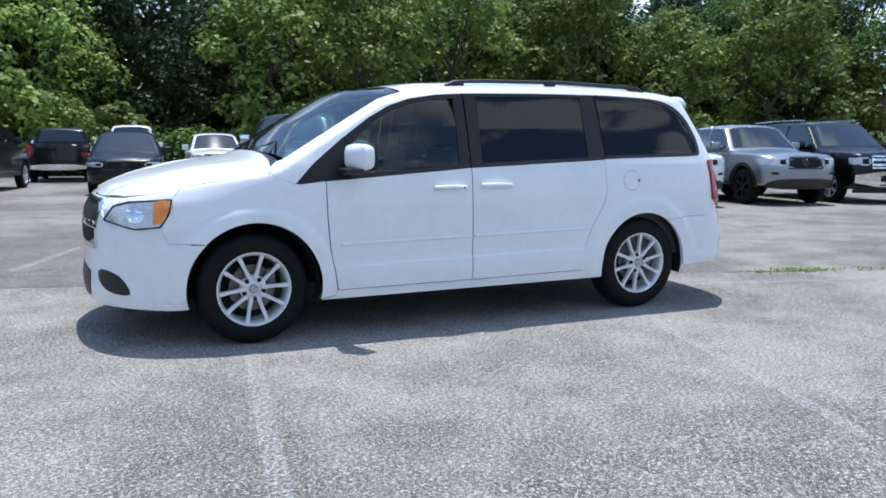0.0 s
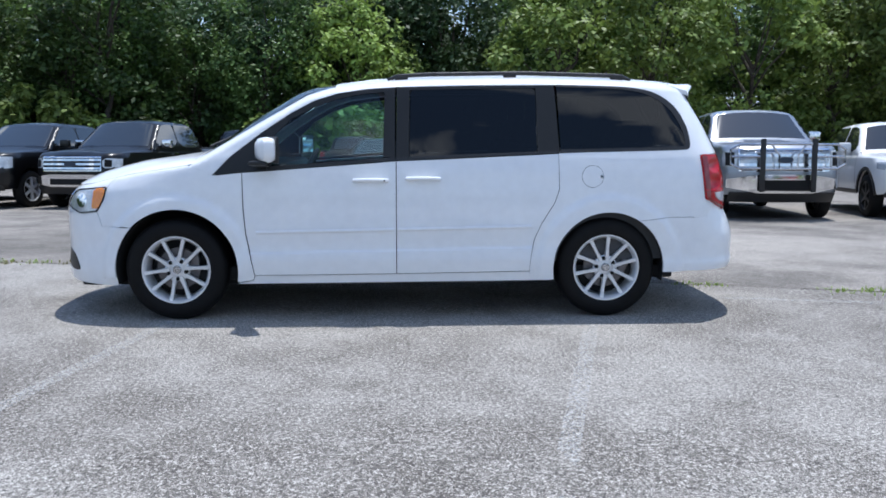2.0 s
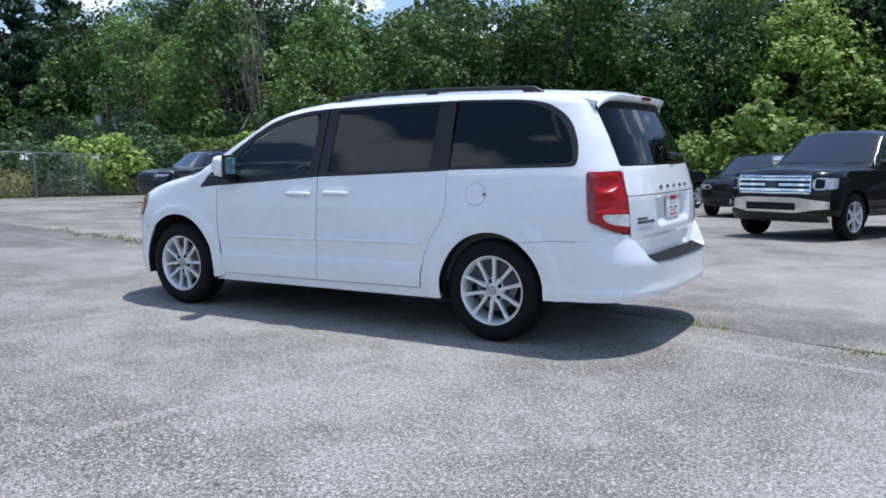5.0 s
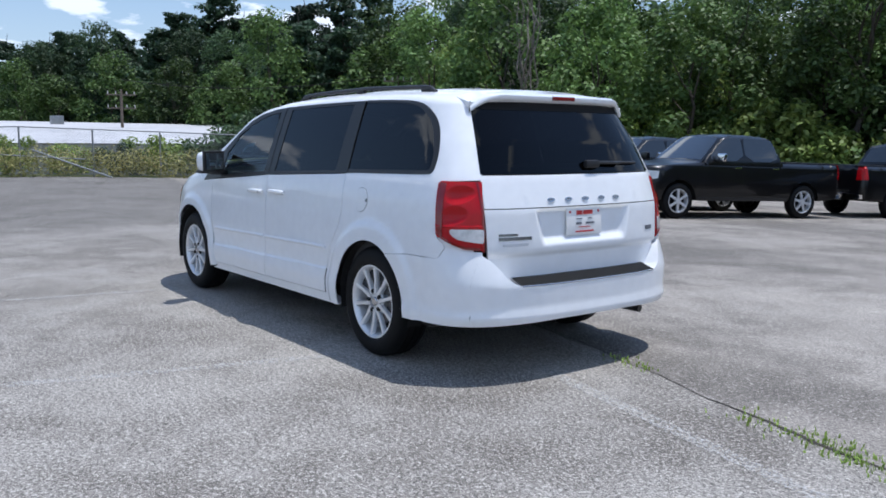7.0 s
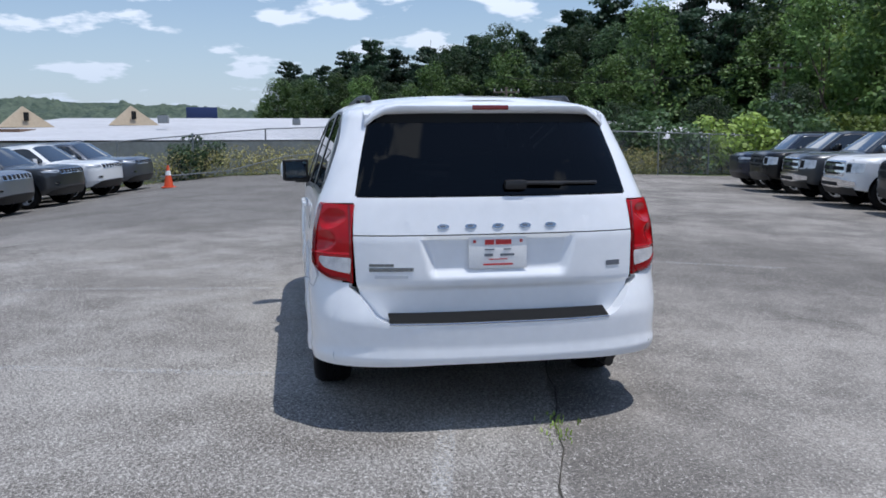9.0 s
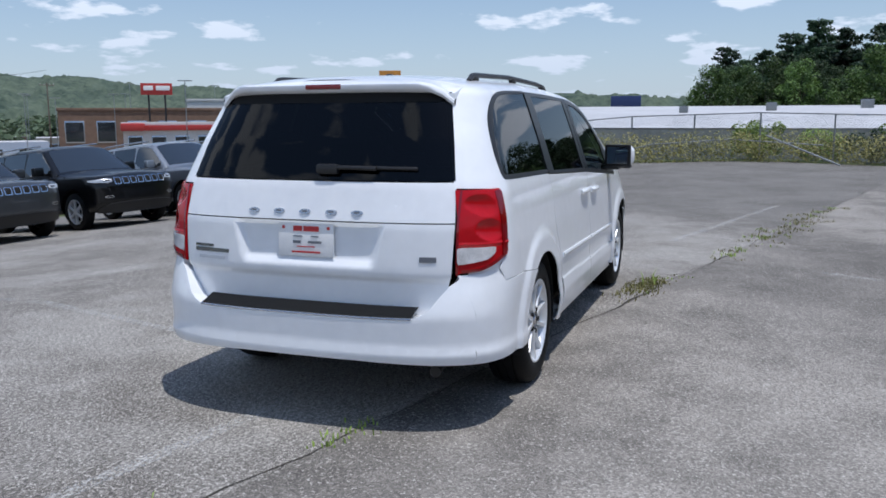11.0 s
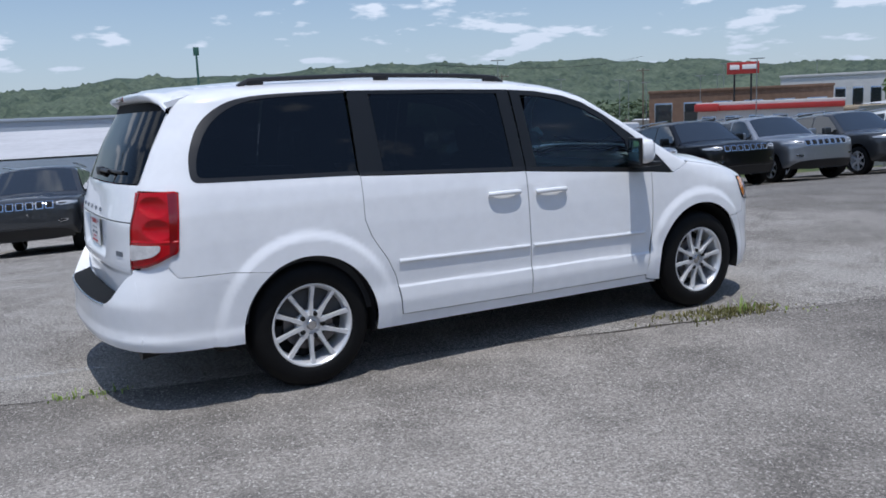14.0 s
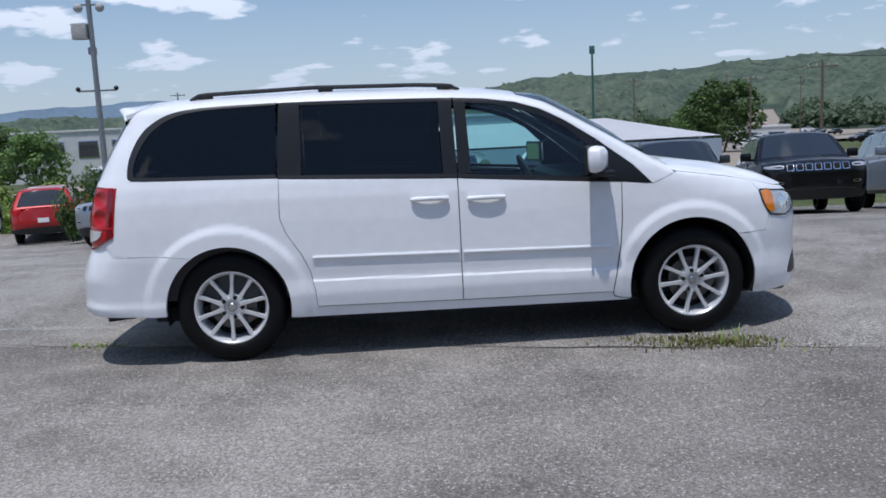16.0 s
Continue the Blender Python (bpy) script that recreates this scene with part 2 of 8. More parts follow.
def loop_tube(name, pts, r, material, parent=None, label="", n=8, flat=1.0):
    """A tube along a polyline."""
    pts = [Vector(p) for p in pts]
    bm = bmesh.new()
    rings = []
    for i, p in enumerate(pts):
        d = (pts[min(i + 1, len(pts) - 1)] - pts[max(i - 1, 0)]).normalized()
        side = d.cross(Vector((0, 0, 1)))
        side = side.normalized() if side.length > 1e-4 else Vector((1, 0, 0))
        up = side.cross(d)
        rings.append([bm.verts.new(p + r * (math.cos(2 * math.pi * k / n) * side + flat * math.sin(2 * math.pi * k / n) * up)) for k in range(n)])
    for A, B in zip(rings, rings[1:]):
        for k in range(n):
            bm.faces.new((A[k], A[(k + 1) % n], B[(k + 1) % n], B[k]))
    bm.faces.new(rings[0]); bm.faces.new(rings[-1])
    return part(name, bm, material, parent, label)


def rounded(pts, it=2, keep=()):
    """Corner-cutting of a closed outline; corners listed in keep stay sharp."""
    pts = [(*p, i in keep) for i, p in enumerate(pts)]
    for _ in range(it):
        q = []
        for i, p in enumerate(pts):
            if p[2]:
                q.append(p)
                continue
            a, b = pts[i - 1], pts[(i + 1) % len(pts)]
            q.append((p[0] * 0.75 + a[0] * 0.25, p[1] * 0.75 + a[1] * 0.25, False))
            q.append((p[0] * 0.75 + b[0] * 0.25, p[1] * 0.75 + b[1] * 0.25, False))
        pts = q
    return [(p[0], p[1]) for p in pts]


def smooth_line(xs, ys, blur, lo, hi):
    g = np.linspace(lo - 0.5, hi + 0.5, 1200)
    v = np.interp(g, xs, ys)
    k = max(1, int(blur / (g[1] - g[0])))
    w = np.hanning(2 * k + 1)
    v = np.convolve(np.pad(v, k, mode="edge"), w / w.sum(), mode="valid")
    return g, v


class Shell:
    """A car body as one smooth surface: half-width over (x, z), rounded in plan at both ends and at the shoulder above."""

    def __init__(s, roof, width, rear, front, shoulder=(0.11, 2.4), rear_round=(0.45, 3.2), front_round=(1.05, 2.8), blur=0.06):
        s.zr = smooth_line(*zip(*roof), blur, roof[0][0], roof[-1][0])
        s.wd = smooth_line(*zip(*width), 0.04, width[0][0], width[-1][0])
        s.xr = smooth_line(*zip(*rear), 0.04, rear[0][0], rear[-1][0])
        s.xf = smooth_line(*zip(*front), 0.04, front[0][0], front[-1][0])
        s.sh, s.rr, s.fr = shoulder, rear_round, front_round

    def half(s, x, z):
        x, z = np.asarray(x, float), np.asarray(z, float)
        w = np.interp(z, *s.wd)
        xr, xf, zr = np.interp(z, *s.xr), np.interp(z, *s.xf), np.interp(x, *s.zr)
        d, m = s.rr
        u = np.clip((x - (xr - d)) / d, 0, 1)
        w = w * (1 - u ** m) ** (1 / m)
        d, m = s.fr
        u = np.clip(((xf + d) - x) / d, 0, 1)
        w = w * (1 - u ** m) ** (1 / m)
        h, n = s.sh
        u = np.clip((z - (zr - h)) / h, 0, 1)
        return w * (1 - u ** n) ** (1 / n)

    def solve(s, view, a, b):
        """The third coordinate for two given ones."""
        a, b = np.asarray(a, float), np.asarray(b, float)
        if view == "side":
            return s.half(a, b)
        y = np.abs(a) if view != "top" else np.abs(b)
        if view == "top":  # a=x, b=y
            lo, hi = np.interp(a, *s.zr) - s.sh[0], np.interp(a, *s.zr)
            f = lambda z: s.half(a, z)
        elif view == "rear":  # a=y, b=z
            hi = np.interp(b, *s.xr); lo = hi - s.rr[0]
            f = lambda x: s.half(x, b)
        else:
            hi = np.interp(b, *s.xf); lo = hi + s.fr[0]
            f = lambda x: s.half(x, b)
        lo, hi = lo + 0 * y, hi + 0 * y
        for _ in range(40):
            mid = (lo + hi) / 2
            inside = f(mid) > y
            lo, hi = np.where(inside, mid, lo), np.where(inside, hi, mid)
        return (lo + hi) / 2

    def normal(s, view, a, b):
        e = 0.004
        fa = (s.solve(view, np.asarray(a) + e, b) - s.solve(view, np.asarray(a) - e, b)) / (2 * e)
        fb = (s.solve(view, a, np.asarray(b) + e) - s.solve(view, a, np.asarray(b) - e)) / (2 * e)
        o = np.ones_like(fa)
        if view == "side":
            n = np.stack([-fa, o, -fb], 1)
        elif view == "top":
            n = np.stack([-fa, -fb, o], 1)
        elif view == "rear":
            n = np.stack([o, -fa, -fb], 1)
        else:
            n = np.stack([-o, fa, fb], 1)
        return n / np.linalg.norm(n, axis=1)[:, None]


def panel(name, shell, view, outline, material, parent=None, label="", side=1, cell=0.06, off=0.0, thick=0.012, inset=0.0, bulge=None, cell_b=None):
    """A body panel: a flat outline laid on the shell's surface, with a rim turned inwards.
    view side: (x, z); top: (x, y); rear and front: (y, z). bulge(a, b) pushes it out along its normal."""
    pts = [Vector((p[0], p[1])) for p in outline]
    area = sum(p.x * q.y - q.x * p.y for p, q in zip(pts, pts[1:] + pts[:1]))
    if area < 0:
        pts.reverse()
    if inset:
        q = []
        for i, p in enumerate(pts):
            d1, d2 = (p - pts[i - 1]), (pts[(i + 1) % len(pts)] - p)
            if d1.length < 1e-6 or d2.length < 1e-6:
                q.append(p); continue
            n = Vector((-(d1.normalized().y + d2.normalized().y), d1.normalized().x + d2.normalized().x))
            q.append(p + n.normalized() * inset if n.length > 1e-6 else p)
        pts = q
    # finer outline
    fine = []
    for i, p in enumerate(pts):
        b = pts[(i + 1) % len(pts)]
        k = max(1, int((b - p).length / cell))
        fine += [p.lerp(b, j / k) for j in range(k)]
    bm = bmesh.new()
    vs = [bm.verts.new((p.x, p.y, 0)) for p in fine]
    bm.faces.new(vs)
    bm.normal_update()
    bmesh.ops.triangulate(bm, faces=bm.faces[:])
    for ax in (0, 1):
        lo, hi = min(p[ax] for p in fine), max(p[ax] for p in fine)
        k = int((hi - lo) / ((cell_b or cell) if ax else cell))
        for j in range(1, k + 1):
            co, no = [0, 0, 0], [0, 0, 0]
            co[ax], no[ax] = lo + (hi - lo) * j / (k + 1), 1
            bmesh.ops.bisect_plane(bm, geom=bm.verts[:] + bm.edges[:] + bm.faces[:], plane_co=co, plane_no=no, dist=1e-5)
    bm.verts.index_update()
    ab = np.array([v.co[:2] for v in bm.verts])
    faces = [[v.index for v in f.verts] for f in bm.faces]
    edge = [[v.index for v in e.verts] for e in bm.edges if len(e.link_faces) == 1]
    bm.free()
    c = shell.solve(view, ab[:, 0], ab[:, 1])
    n = shell.normal(view, ab[:, 0], ab[:, 1])
    if view == "side":
        P = np.stack([ab[:, 0], c, ab[:, 1]], 1)
    elif view == "top":
        P = np.stack([ab[:, 0], ab[:, 1], c], 1)
    else:
        P = np.stack([c, ab[:, 0], ab[:, 1]], 1)
    o = off + (np.array([bulge(u, v) for u, v in ab]) if bulge else 0)
    base_n = n
    if bulge:  # true normals of the pushed-out sheet: tilt by the slope of the push
        e = 0.003
        ga = np.array([(bulge(u + e, v) - bulge(u - e, v)) / (2 * e) for u, v in ab])
        gb = np.array([(bulge(u, v + e) - bulge(u, v - e)) / (2 * e) for u, v in ab])
        ia, ib = {"side": (0, 2), "top": (0, 1)}.get(view, (1, 2))
        n = n.copy()
        n[:, ia] -= ga; n[:, ib] -= gb
        n /= np.linalg.norm(n, axis=1)[:, None]
    P = P + base_n * (np.ones(len(P)) * o)[:, None]
    verts, nrm = [list(p) for p in P], [list(q) for q in n]
    if thick:
        for i, j in edge:
            k = len(verts)
            for q in (i, j):
                verts.append(list(P[q])); nrm.append([0, 0, 0])
            for q in (j, i):
                verts.append(list(P[q] - n[q] * thick)); nrm.append([0, 0, 0])
            mid = np.cross(P[j] - P[i], n[i])
            # away from the sheet's middle
            cen = P.mean(0)
            if np.dot(mid, P[i] - cen) < 0:
                mid = -mid
            mid = mid / (np.linalg.norm(mid) or 1)
            for q in range(4):
                nrm[k + q] = list(mid)
            faces.append([k, k + 1, k + 2, k + 3])
    V, N = np.array(verts), np.array(nrm)
    if side < 0:
        V[:, 1] *= -1; N[:, 1] *= -1
    out = []
    for f in faces:
        q = V[f]
        t = np.cross(q[1] - q[0], q[2] - q[0])
        if np.linalg.norm(t) < 1e-12 and len(f) > 3:
            t = np.cross(q[2] - q[0], q[3] - q[0])
        out.append(f if np.dot(t, N[f[0]]) >= 0 else f[::-1])
    return link_mesh(name, V, out, material, parent, label, normals=N)


def ribbon(pts, w):
    """A closed outline of width w round an open polyline."""
    pts = [Vector(p) for p in pts]
    l, r = [], []
    for i, p in enumerate(pts):
        d = (pts[min(i + 1, len(pts) - 1)] - pts[max(i - 1, 0)]).normalized()
        n = Vector((-d.y, d.x)) * w / 2
        l.append(tuple(p + n)); r.append(tuple(p - n))
    return l + r[::-1]


def corners(pts, r):
    """A closed outline with every corner rounded by about r."""
    q = []
    for i, p in enumerate(pts):
        p, a, b = Vector(p), Vector(pts[i - 1]), Vector(pts[(i + 1) % len(pts)])
        ra, rb = min(r, (a - p).length * 0.45), min(r, (b - p).length * 0.45)
        s, e = p + (a - p).normalized() * ra, p + (b - p).normalized() * rb
        for k in range(5):
            u = k / 4
            q.append(tuple(s * (1 - u) ** 2 + p * 2 * u * (1 - u) + e * u ** 2))
    return q


def arc(cx, cz, r, a0, a1, n=14, rz=None):
    return [(cx + r * math.cos(radians(a0 + (a1 - a0) * k / n)), cz + (rz or r) * math.sin(radians(a0 + (a1 - a0) * k / n))) for k in range(n + 1)]


# ---------------------------------------------------------------- ground


def relu(a):
    return a if a > 0 else 0.0


def sstep(a, lo, hi):
    t = min(1.0, max(0.0, (a - lo) / (hi - lo)))
    return t * t * (3 - 2 * t)


def lot_height(x, y):
    """The lot: level round the van, falling gently to the north, the south and the south-west."""
    return -0.03 * relu(y - 1.3) - 0.095 * relu(-y - 3.6) - 0.010 * relu(-x - 6) * sstep(4 - y, 0, 8)


RIDGE = ([-3.2, -3.08, -3.02, -2.89, -2.78, -2.6, -2.46, -2.37, -2.1, -2.03, -1.93, -1.78, -1.67, -1.5, -1.2, -0.8, 0.0], [0.8, 1.15, 1.5, 1.75, 1.7, 1.8, 2.3, 2.7, 3.25, 3.2, 2.9, 2.85, 2.2, 1.9, 1.6, 1.4, 1.3])


def land(x, y):
    """Lot, the drop south and west of it, the valley and the hills."""
    r = math.hypot(x, y)
    xl, yl = max(-26, min(40, x)), max(-20, min(60, y))
    z = lot_height(xl, yl)
    south = relu(-y - 0.2 * max(-30, min(30, x)) - 20.5)
    west = relu(-x - 27) * sstep(20 - y, 0, 16)
    d = max(south, west * 0.8)
    z -= 1.6 * sstep(d, 0, 10) + 3.2 * sstep(d, 30, 220)
    z += 0.02 * relu(min(d, 650) - 300)
    if r > 400 and d > 80:
        a = math.atan2(y, x)
        top = 1500 * math.tan(radians(float(np.interp(a, *RIDGE)))) + 9 * noise.noise(Vector((a * 16, 1.7, 0))) + 5 * noise.noise(Vector((a * 55, 4.7, 0)))
        fold = 0.75 + 0.25 * noise.noise(Vector((x / 330, y / 330, 0.5)))
        k = sstep(r, 420, 1500)
        z = z + (top - z) * k * (fold + (1 - fold) * k)
    return z


def ground_material():
    m = bpy.data.materials.new("ground")
    m.use_nodes = True
    nt = m.node_tree
    b = nt.nodes["Principled BSDF"]
    b.inputs["Roughness"].default_value = 0.92
    b.inputs["Specular IOR Level"].default_value = 0.25
    tc = nt.nodes.new("ShaderNodeTexCoord")
    P = tc.outputs["Object"]

    def nz(scale, detail=5, rough=0.55, off=0.0):
        n = nt.nodes.new("ShaderNodeTexNoise")
        n.inputs["Scale"].default_value, n.inputs["Detail"].default_value, n.inputs["Roughness"].default_value = scale, detail, rough
        if off:
            mp = nt.nodes.new("ShaderNodeMapping"); mp.inputs["Location"].default_value = (off, off * 2, 0)
            nt.links.new(P, mp.inputs[0]); nt.links.new(mp.outputs[0], n.inputs["Vector"])
        else:
            nt.links.new(P, n.inputs["Vector"])
        return n.outputs["Fac"]

    def mr(v, a, b2, c=0.0, d=1.0):
        n = nt.nodes.new("ShaderNodeMapRange"); n.interpolation_type = "SMOOTHSTEP"
        for k, q in zip((1, 2, 3, 4), (a, b2, c, d)):
            n.inputs[k].default_value = q
        nt.links.new(v, n.inputs[0])
        return n.outputs[0]

    def mathn(op, a, b2):
        n = nt.nodes.new("ShaderNodeMath"); n.operation = op
        for k, q in enumerate((a, b2)):
            if isinstance(q, (int, float)):
                n.inputs[k].default_value = q
            else:
                nt.links.new(q, n.inputs[k])
        return n.outputs[0]

    def mixc(f, a, b2, kind="MIX"):
        n = nt.nodes.new("ShaderNodeMixRGB"); n.blend_type = kind
        for k, q in enumerate((f, a, b2)):
            if isinstance(q, tuple):
                n.inputs[k].default_value = (*q, 1)
            elif isinstance(q, (int, float)):
                n.inputs[k].default_value = q
            else:
                nt.links.new(q, n.inputs[k])
        return n.outputs[0]

    sep = nt.nodes.new("ShaderNodeSeparateXYZ"); nt.links.new(P, sep.inputs[0])
    X, Y = sep.outputs[0], sep.outputs[1]
    vor = nt.nodes.new("ShaderNodeTexVoronoi"); vor.inputs["Scale"].default_value = 105
    nt.links.new(P, vor.inputs["Vector"])
    grit = mathn("ADD", mathn("MULTIPLY", nz(150, 2, 0.8), 0.55), mathn("MULTIPLY", nz(48, 3, 0.8, 3.0), 0.45))
    # southern slab: worn asphalt with pale stones
    big, mid = nz(0.45, 4, 0.6), nz(2.2, 5, 0.6, 7.0)
    blot = mathn("ADD", mathn("MULTIPLY", big, 0.65), mathn("MULTIPLY", mid, 0.35))
    s_base = mixc(mr(blot, 0.38, 0.62), (0.118, 0.105, 0.090), (0.285, 0.268, 0.242))
    stones = mixc(mr(grit, 0.51, 0.60), s_base, (0.52, 0.49, 0.45))
    stones = mixc(mr(grit, 0.41, 0.48, 1.0, 0.0), stones, (0.055, 0.053, 0.051))
    pebble = nt.nodes.new("ShaderNodeSeparateColor"); nt.links.new(vor.outputs["Color"], pebble.inputs[0])
    pb = mr(pebble.outputs[0], 0.0, 1.0, 0.74, 1.28)
    # southern slab darker west of the van
    stones = mixc(mr(mathn("ADD", X, mathn("MULTIPLY", big, 3.0)), -6.5, -1.2, 0.54, 0.0), stones, (0.070, 0.066, 0.061))
    # northern slab: smoother, paler, with stains
    n_blot = mathn("ADD", mathn("MULTIPLY", nz(0.33, 4, 0.6, 31.0), 0.6), mathn("MULTIPLY", nz(1.4, 6, 0.62, 5.0), 0.4))
    n_base = mixc(mr(n_blot, 0.40, 0.60), (0.122, 0.111, 0.098), (0.275, 0.252, 0.224))
    n_base = mixc(mr(grit, 0.52, 0.61, 0.0, 0.7), n_base, (0.42, 0.39, 0.355))
    n_base = mixc(mr(grit, 0.40, 0.48, 0.7, 0.0), n_base, (0.05, 0.048, 0.046))
    fine = nt.nodes.new("ShaderNodeCombineColor")
    for k in range(3):
        nt.links.new(pb, fine.inputs[k])
    # one pale eastern and one dark western patch of the northern slab
    def patch(cx, cy, r0, r1, amount):
        n = nt.nodes.new("ShaderNodeVectorMath"); n.operation = "DISTANCE"; n.inputs[1].default_value = (cx, cy, 0)
        nt.links.new(P, n.inputs[0])
        return mr(mathn("ADD", n.outputs["Value"], mathn("MULTIPLY", mathn("SUBTRACT", mid, 0.5), 4.0)), r0, r1, amount, 0.0)
    n_base = mixc(patch(4.9, 3.4, 0.6, 3.4, 0.45), n_base, (0.40, 0.37, 0.33))
    n_base = mixc(patch(-1.4, 4.4, 1.0, 4.4, 0.55), n_base, (0.11, 0.101, 0.090))
    chips = mr(pebble.outputs[1], 0.94, 0.97)
    # the seam runs from north-west to south-east
    sl = mathn("ADD", mathn("ADD", Y, mathn("MULTIPLY", X, 0.25)), mathn("MULTIPLY", mathn("SUBTRACT", nz(3.0, 4), 0.5), 0.12))
    col = mixc(mr(sl, 1.31, 1.35), stones, n_base)
    col = mixc(1.0, col, fine.outputs[0], "MULTIPLY")
    col = mixc(mathn("MULTIPLY", chips, 0.55), col, (0.58, 0.55, 0.50))
    # earth and grass off the lot
    ed = mathn("MULTIPLY", mathn("SUBTRACT", nz(0.9, 5), 0.5), 1.6)
    lot = mathn("MULTIPLY", mr(mathn("ADD", X, ed), -25.2, -24.9), mathn("MULTIPLY", mr(mathn("ADD", mathn("ADD", Y, mathn("MULTIPLY", X, 0.2)), ed), -27.2, -26.8), mr(mathn("ADD", Y, ed), 33.0, 33.3, 1.0, 0.0)))
    grass = mixc(mr(nz(0.6, 6, 0.65), 0.35, 0.65), (0.040, 0.068, 0.018), (0.105, 0.110, 0.042))
    # Distance haze is put into this woodland colour: lighter and bluer than the grass.
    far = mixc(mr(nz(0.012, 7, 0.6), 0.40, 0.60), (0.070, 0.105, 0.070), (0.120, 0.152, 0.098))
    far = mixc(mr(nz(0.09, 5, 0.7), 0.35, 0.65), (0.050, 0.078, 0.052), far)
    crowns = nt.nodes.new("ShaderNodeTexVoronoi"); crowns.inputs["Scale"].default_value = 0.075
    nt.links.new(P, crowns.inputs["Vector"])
    # Darker towards the crown edges: shade between treetops put into the colour.
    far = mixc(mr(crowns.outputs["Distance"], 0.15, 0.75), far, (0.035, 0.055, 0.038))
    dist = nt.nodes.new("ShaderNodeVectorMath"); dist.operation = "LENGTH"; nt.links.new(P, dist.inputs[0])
    # The haze-tinted woodland takes over from grass between 120 and 420 m.
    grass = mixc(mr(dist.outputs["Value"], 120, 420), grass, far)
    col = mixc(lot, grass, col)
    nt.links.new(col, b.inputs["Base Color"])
    bp = nt.nodes.new("ShaderNodeBump"); bp.inputs["Strength"].default_value = 0.5; bp.inputs["Distance"].default_value = 0.006
    nt.links.new(mathn("ADD", grit, mathn("MULTIPLY", nz(40, 4), 0.8)), bp.inputs["Height"])
    nt.links.new(bp.outputs[0], b.inputs["Normal"])
    return m


def build_ground():
    radii = [0.0] + [0.7 * k for k in range(1, 60)] + [42 * 1.075 ** k for k in range(1, 66)]
    n = 300
    verts, faces = [(0, 0, 0)], []
    for r in radii[1:]:
        for k in range(n):
            a = 2 * math.pi * k / n
            x, y = r * math.cos(a), r * math.sin(a)
            verts.append((x, y, land(x, y)))
    for k in range(n):
        faces.append((0, 1 + k, 1 + (k + 1) % n))
    for i in range(len(radii) - 2):
        for k in range(n):
            p, q = 1 + i * n, 1 + (i + 1) * n
            faces.append((p + k, q + k, q + (k + 1) % n, p + (k + 1) % n))
    g = link_mesh("ground", verts, faces, ground_material())
    tagged(g, "weathered grey asphalt parking lot with a pale northern slab", "ground", kind="structure")


build_ground()


# ---------------------------------------------------------------- the white minivan
VAN = Shell(
    roof=[(-1.2, 0.70), (-0.97, 0.80), (-0.9, 0.915), (-0.8, 0.985), (-0.6, 1.055), (-0.3, 1.125), (0.0, 1.172), (0.12, 1.19), (0.2, 1.222), (0.57, 1.44), (0.93, 1.650),
          (1.12, 1.705), (1.4, 1.742), (1.8, 1.765), (2.5, 1.778), (3.2, 1.762), (3.6, 1.735), (3.85, 1.705), (4.3, 1.62)],
    width=[(0.15, 0.93), (0.25, 0.955), (0.33, 0.972), (0.43, 0.984), (0.53, 0.975), (0.66, 0.982), (0.9, 0.970), (1.05, 0.955), (1.15, 0.935), (1.2, 0.918), (1.4, 0.853),
           (1.6, 0.782), (1.7, 0.742), (1.8, 0.70)],
    rear=[(0.2, 4.03), (0.6, 4.055), (0.8, 4.065), (1.0, 4.055), (1.2, 4.005), (1.4, 3.915), (1.6, 3.805), (1.66, 3.78), (1.8, 3.74)],
    front=[(0.2, -0.93), (0.27, -0.958), (0.35, -0.966), (0.45, -0.952), (0.6, -0.955), (0.75, -0.955), (0.85, -0.935), (0.93, -0.895), (1.0, -0.80), (1.2, -0.45), (1.8, 0.0)])
BUMPER = Shell(
    roof=[(-1.2, 2.0), (4.5, 2.0)],
    width=[(0.2, 0.945), (0.33, 0.972), (0.40, 0.980), (0.42, 0.972), (0.7, 0.984), (0.9, 0.976), (1.2, 0.93)],
    rear=[(0.25, 4.10), (0.36, 4.165), (0.40, 4.178), (0.43, 4.165), (0.58, 4.17), (0.63, 4.155), (0.75, 4.11), (0.85, 4.08), (1.2, 4.03)],
    front=[(0.0, -0.96), (2, -0.96)], rear_round=(0.52, 2.9))
WHITE = M["white"]


def zr(x):
    return float(np.interp(x, *VAN.zr))


def xr(z):
    return float(np.interp(z, *VAN.xr))


def hw(x, z, sh=VAN):
    return float(sh.half(x, z))


def flare(cx, cz=0.362):
    def f(x, z):
        d = math.hypot(x - cx, z - cz)
        u = 1 - (d - 0.43) / 0.125
        return 0.020 * sstep(u, 0.0, 0.55) if z > 0.28 else 0.012
    return f


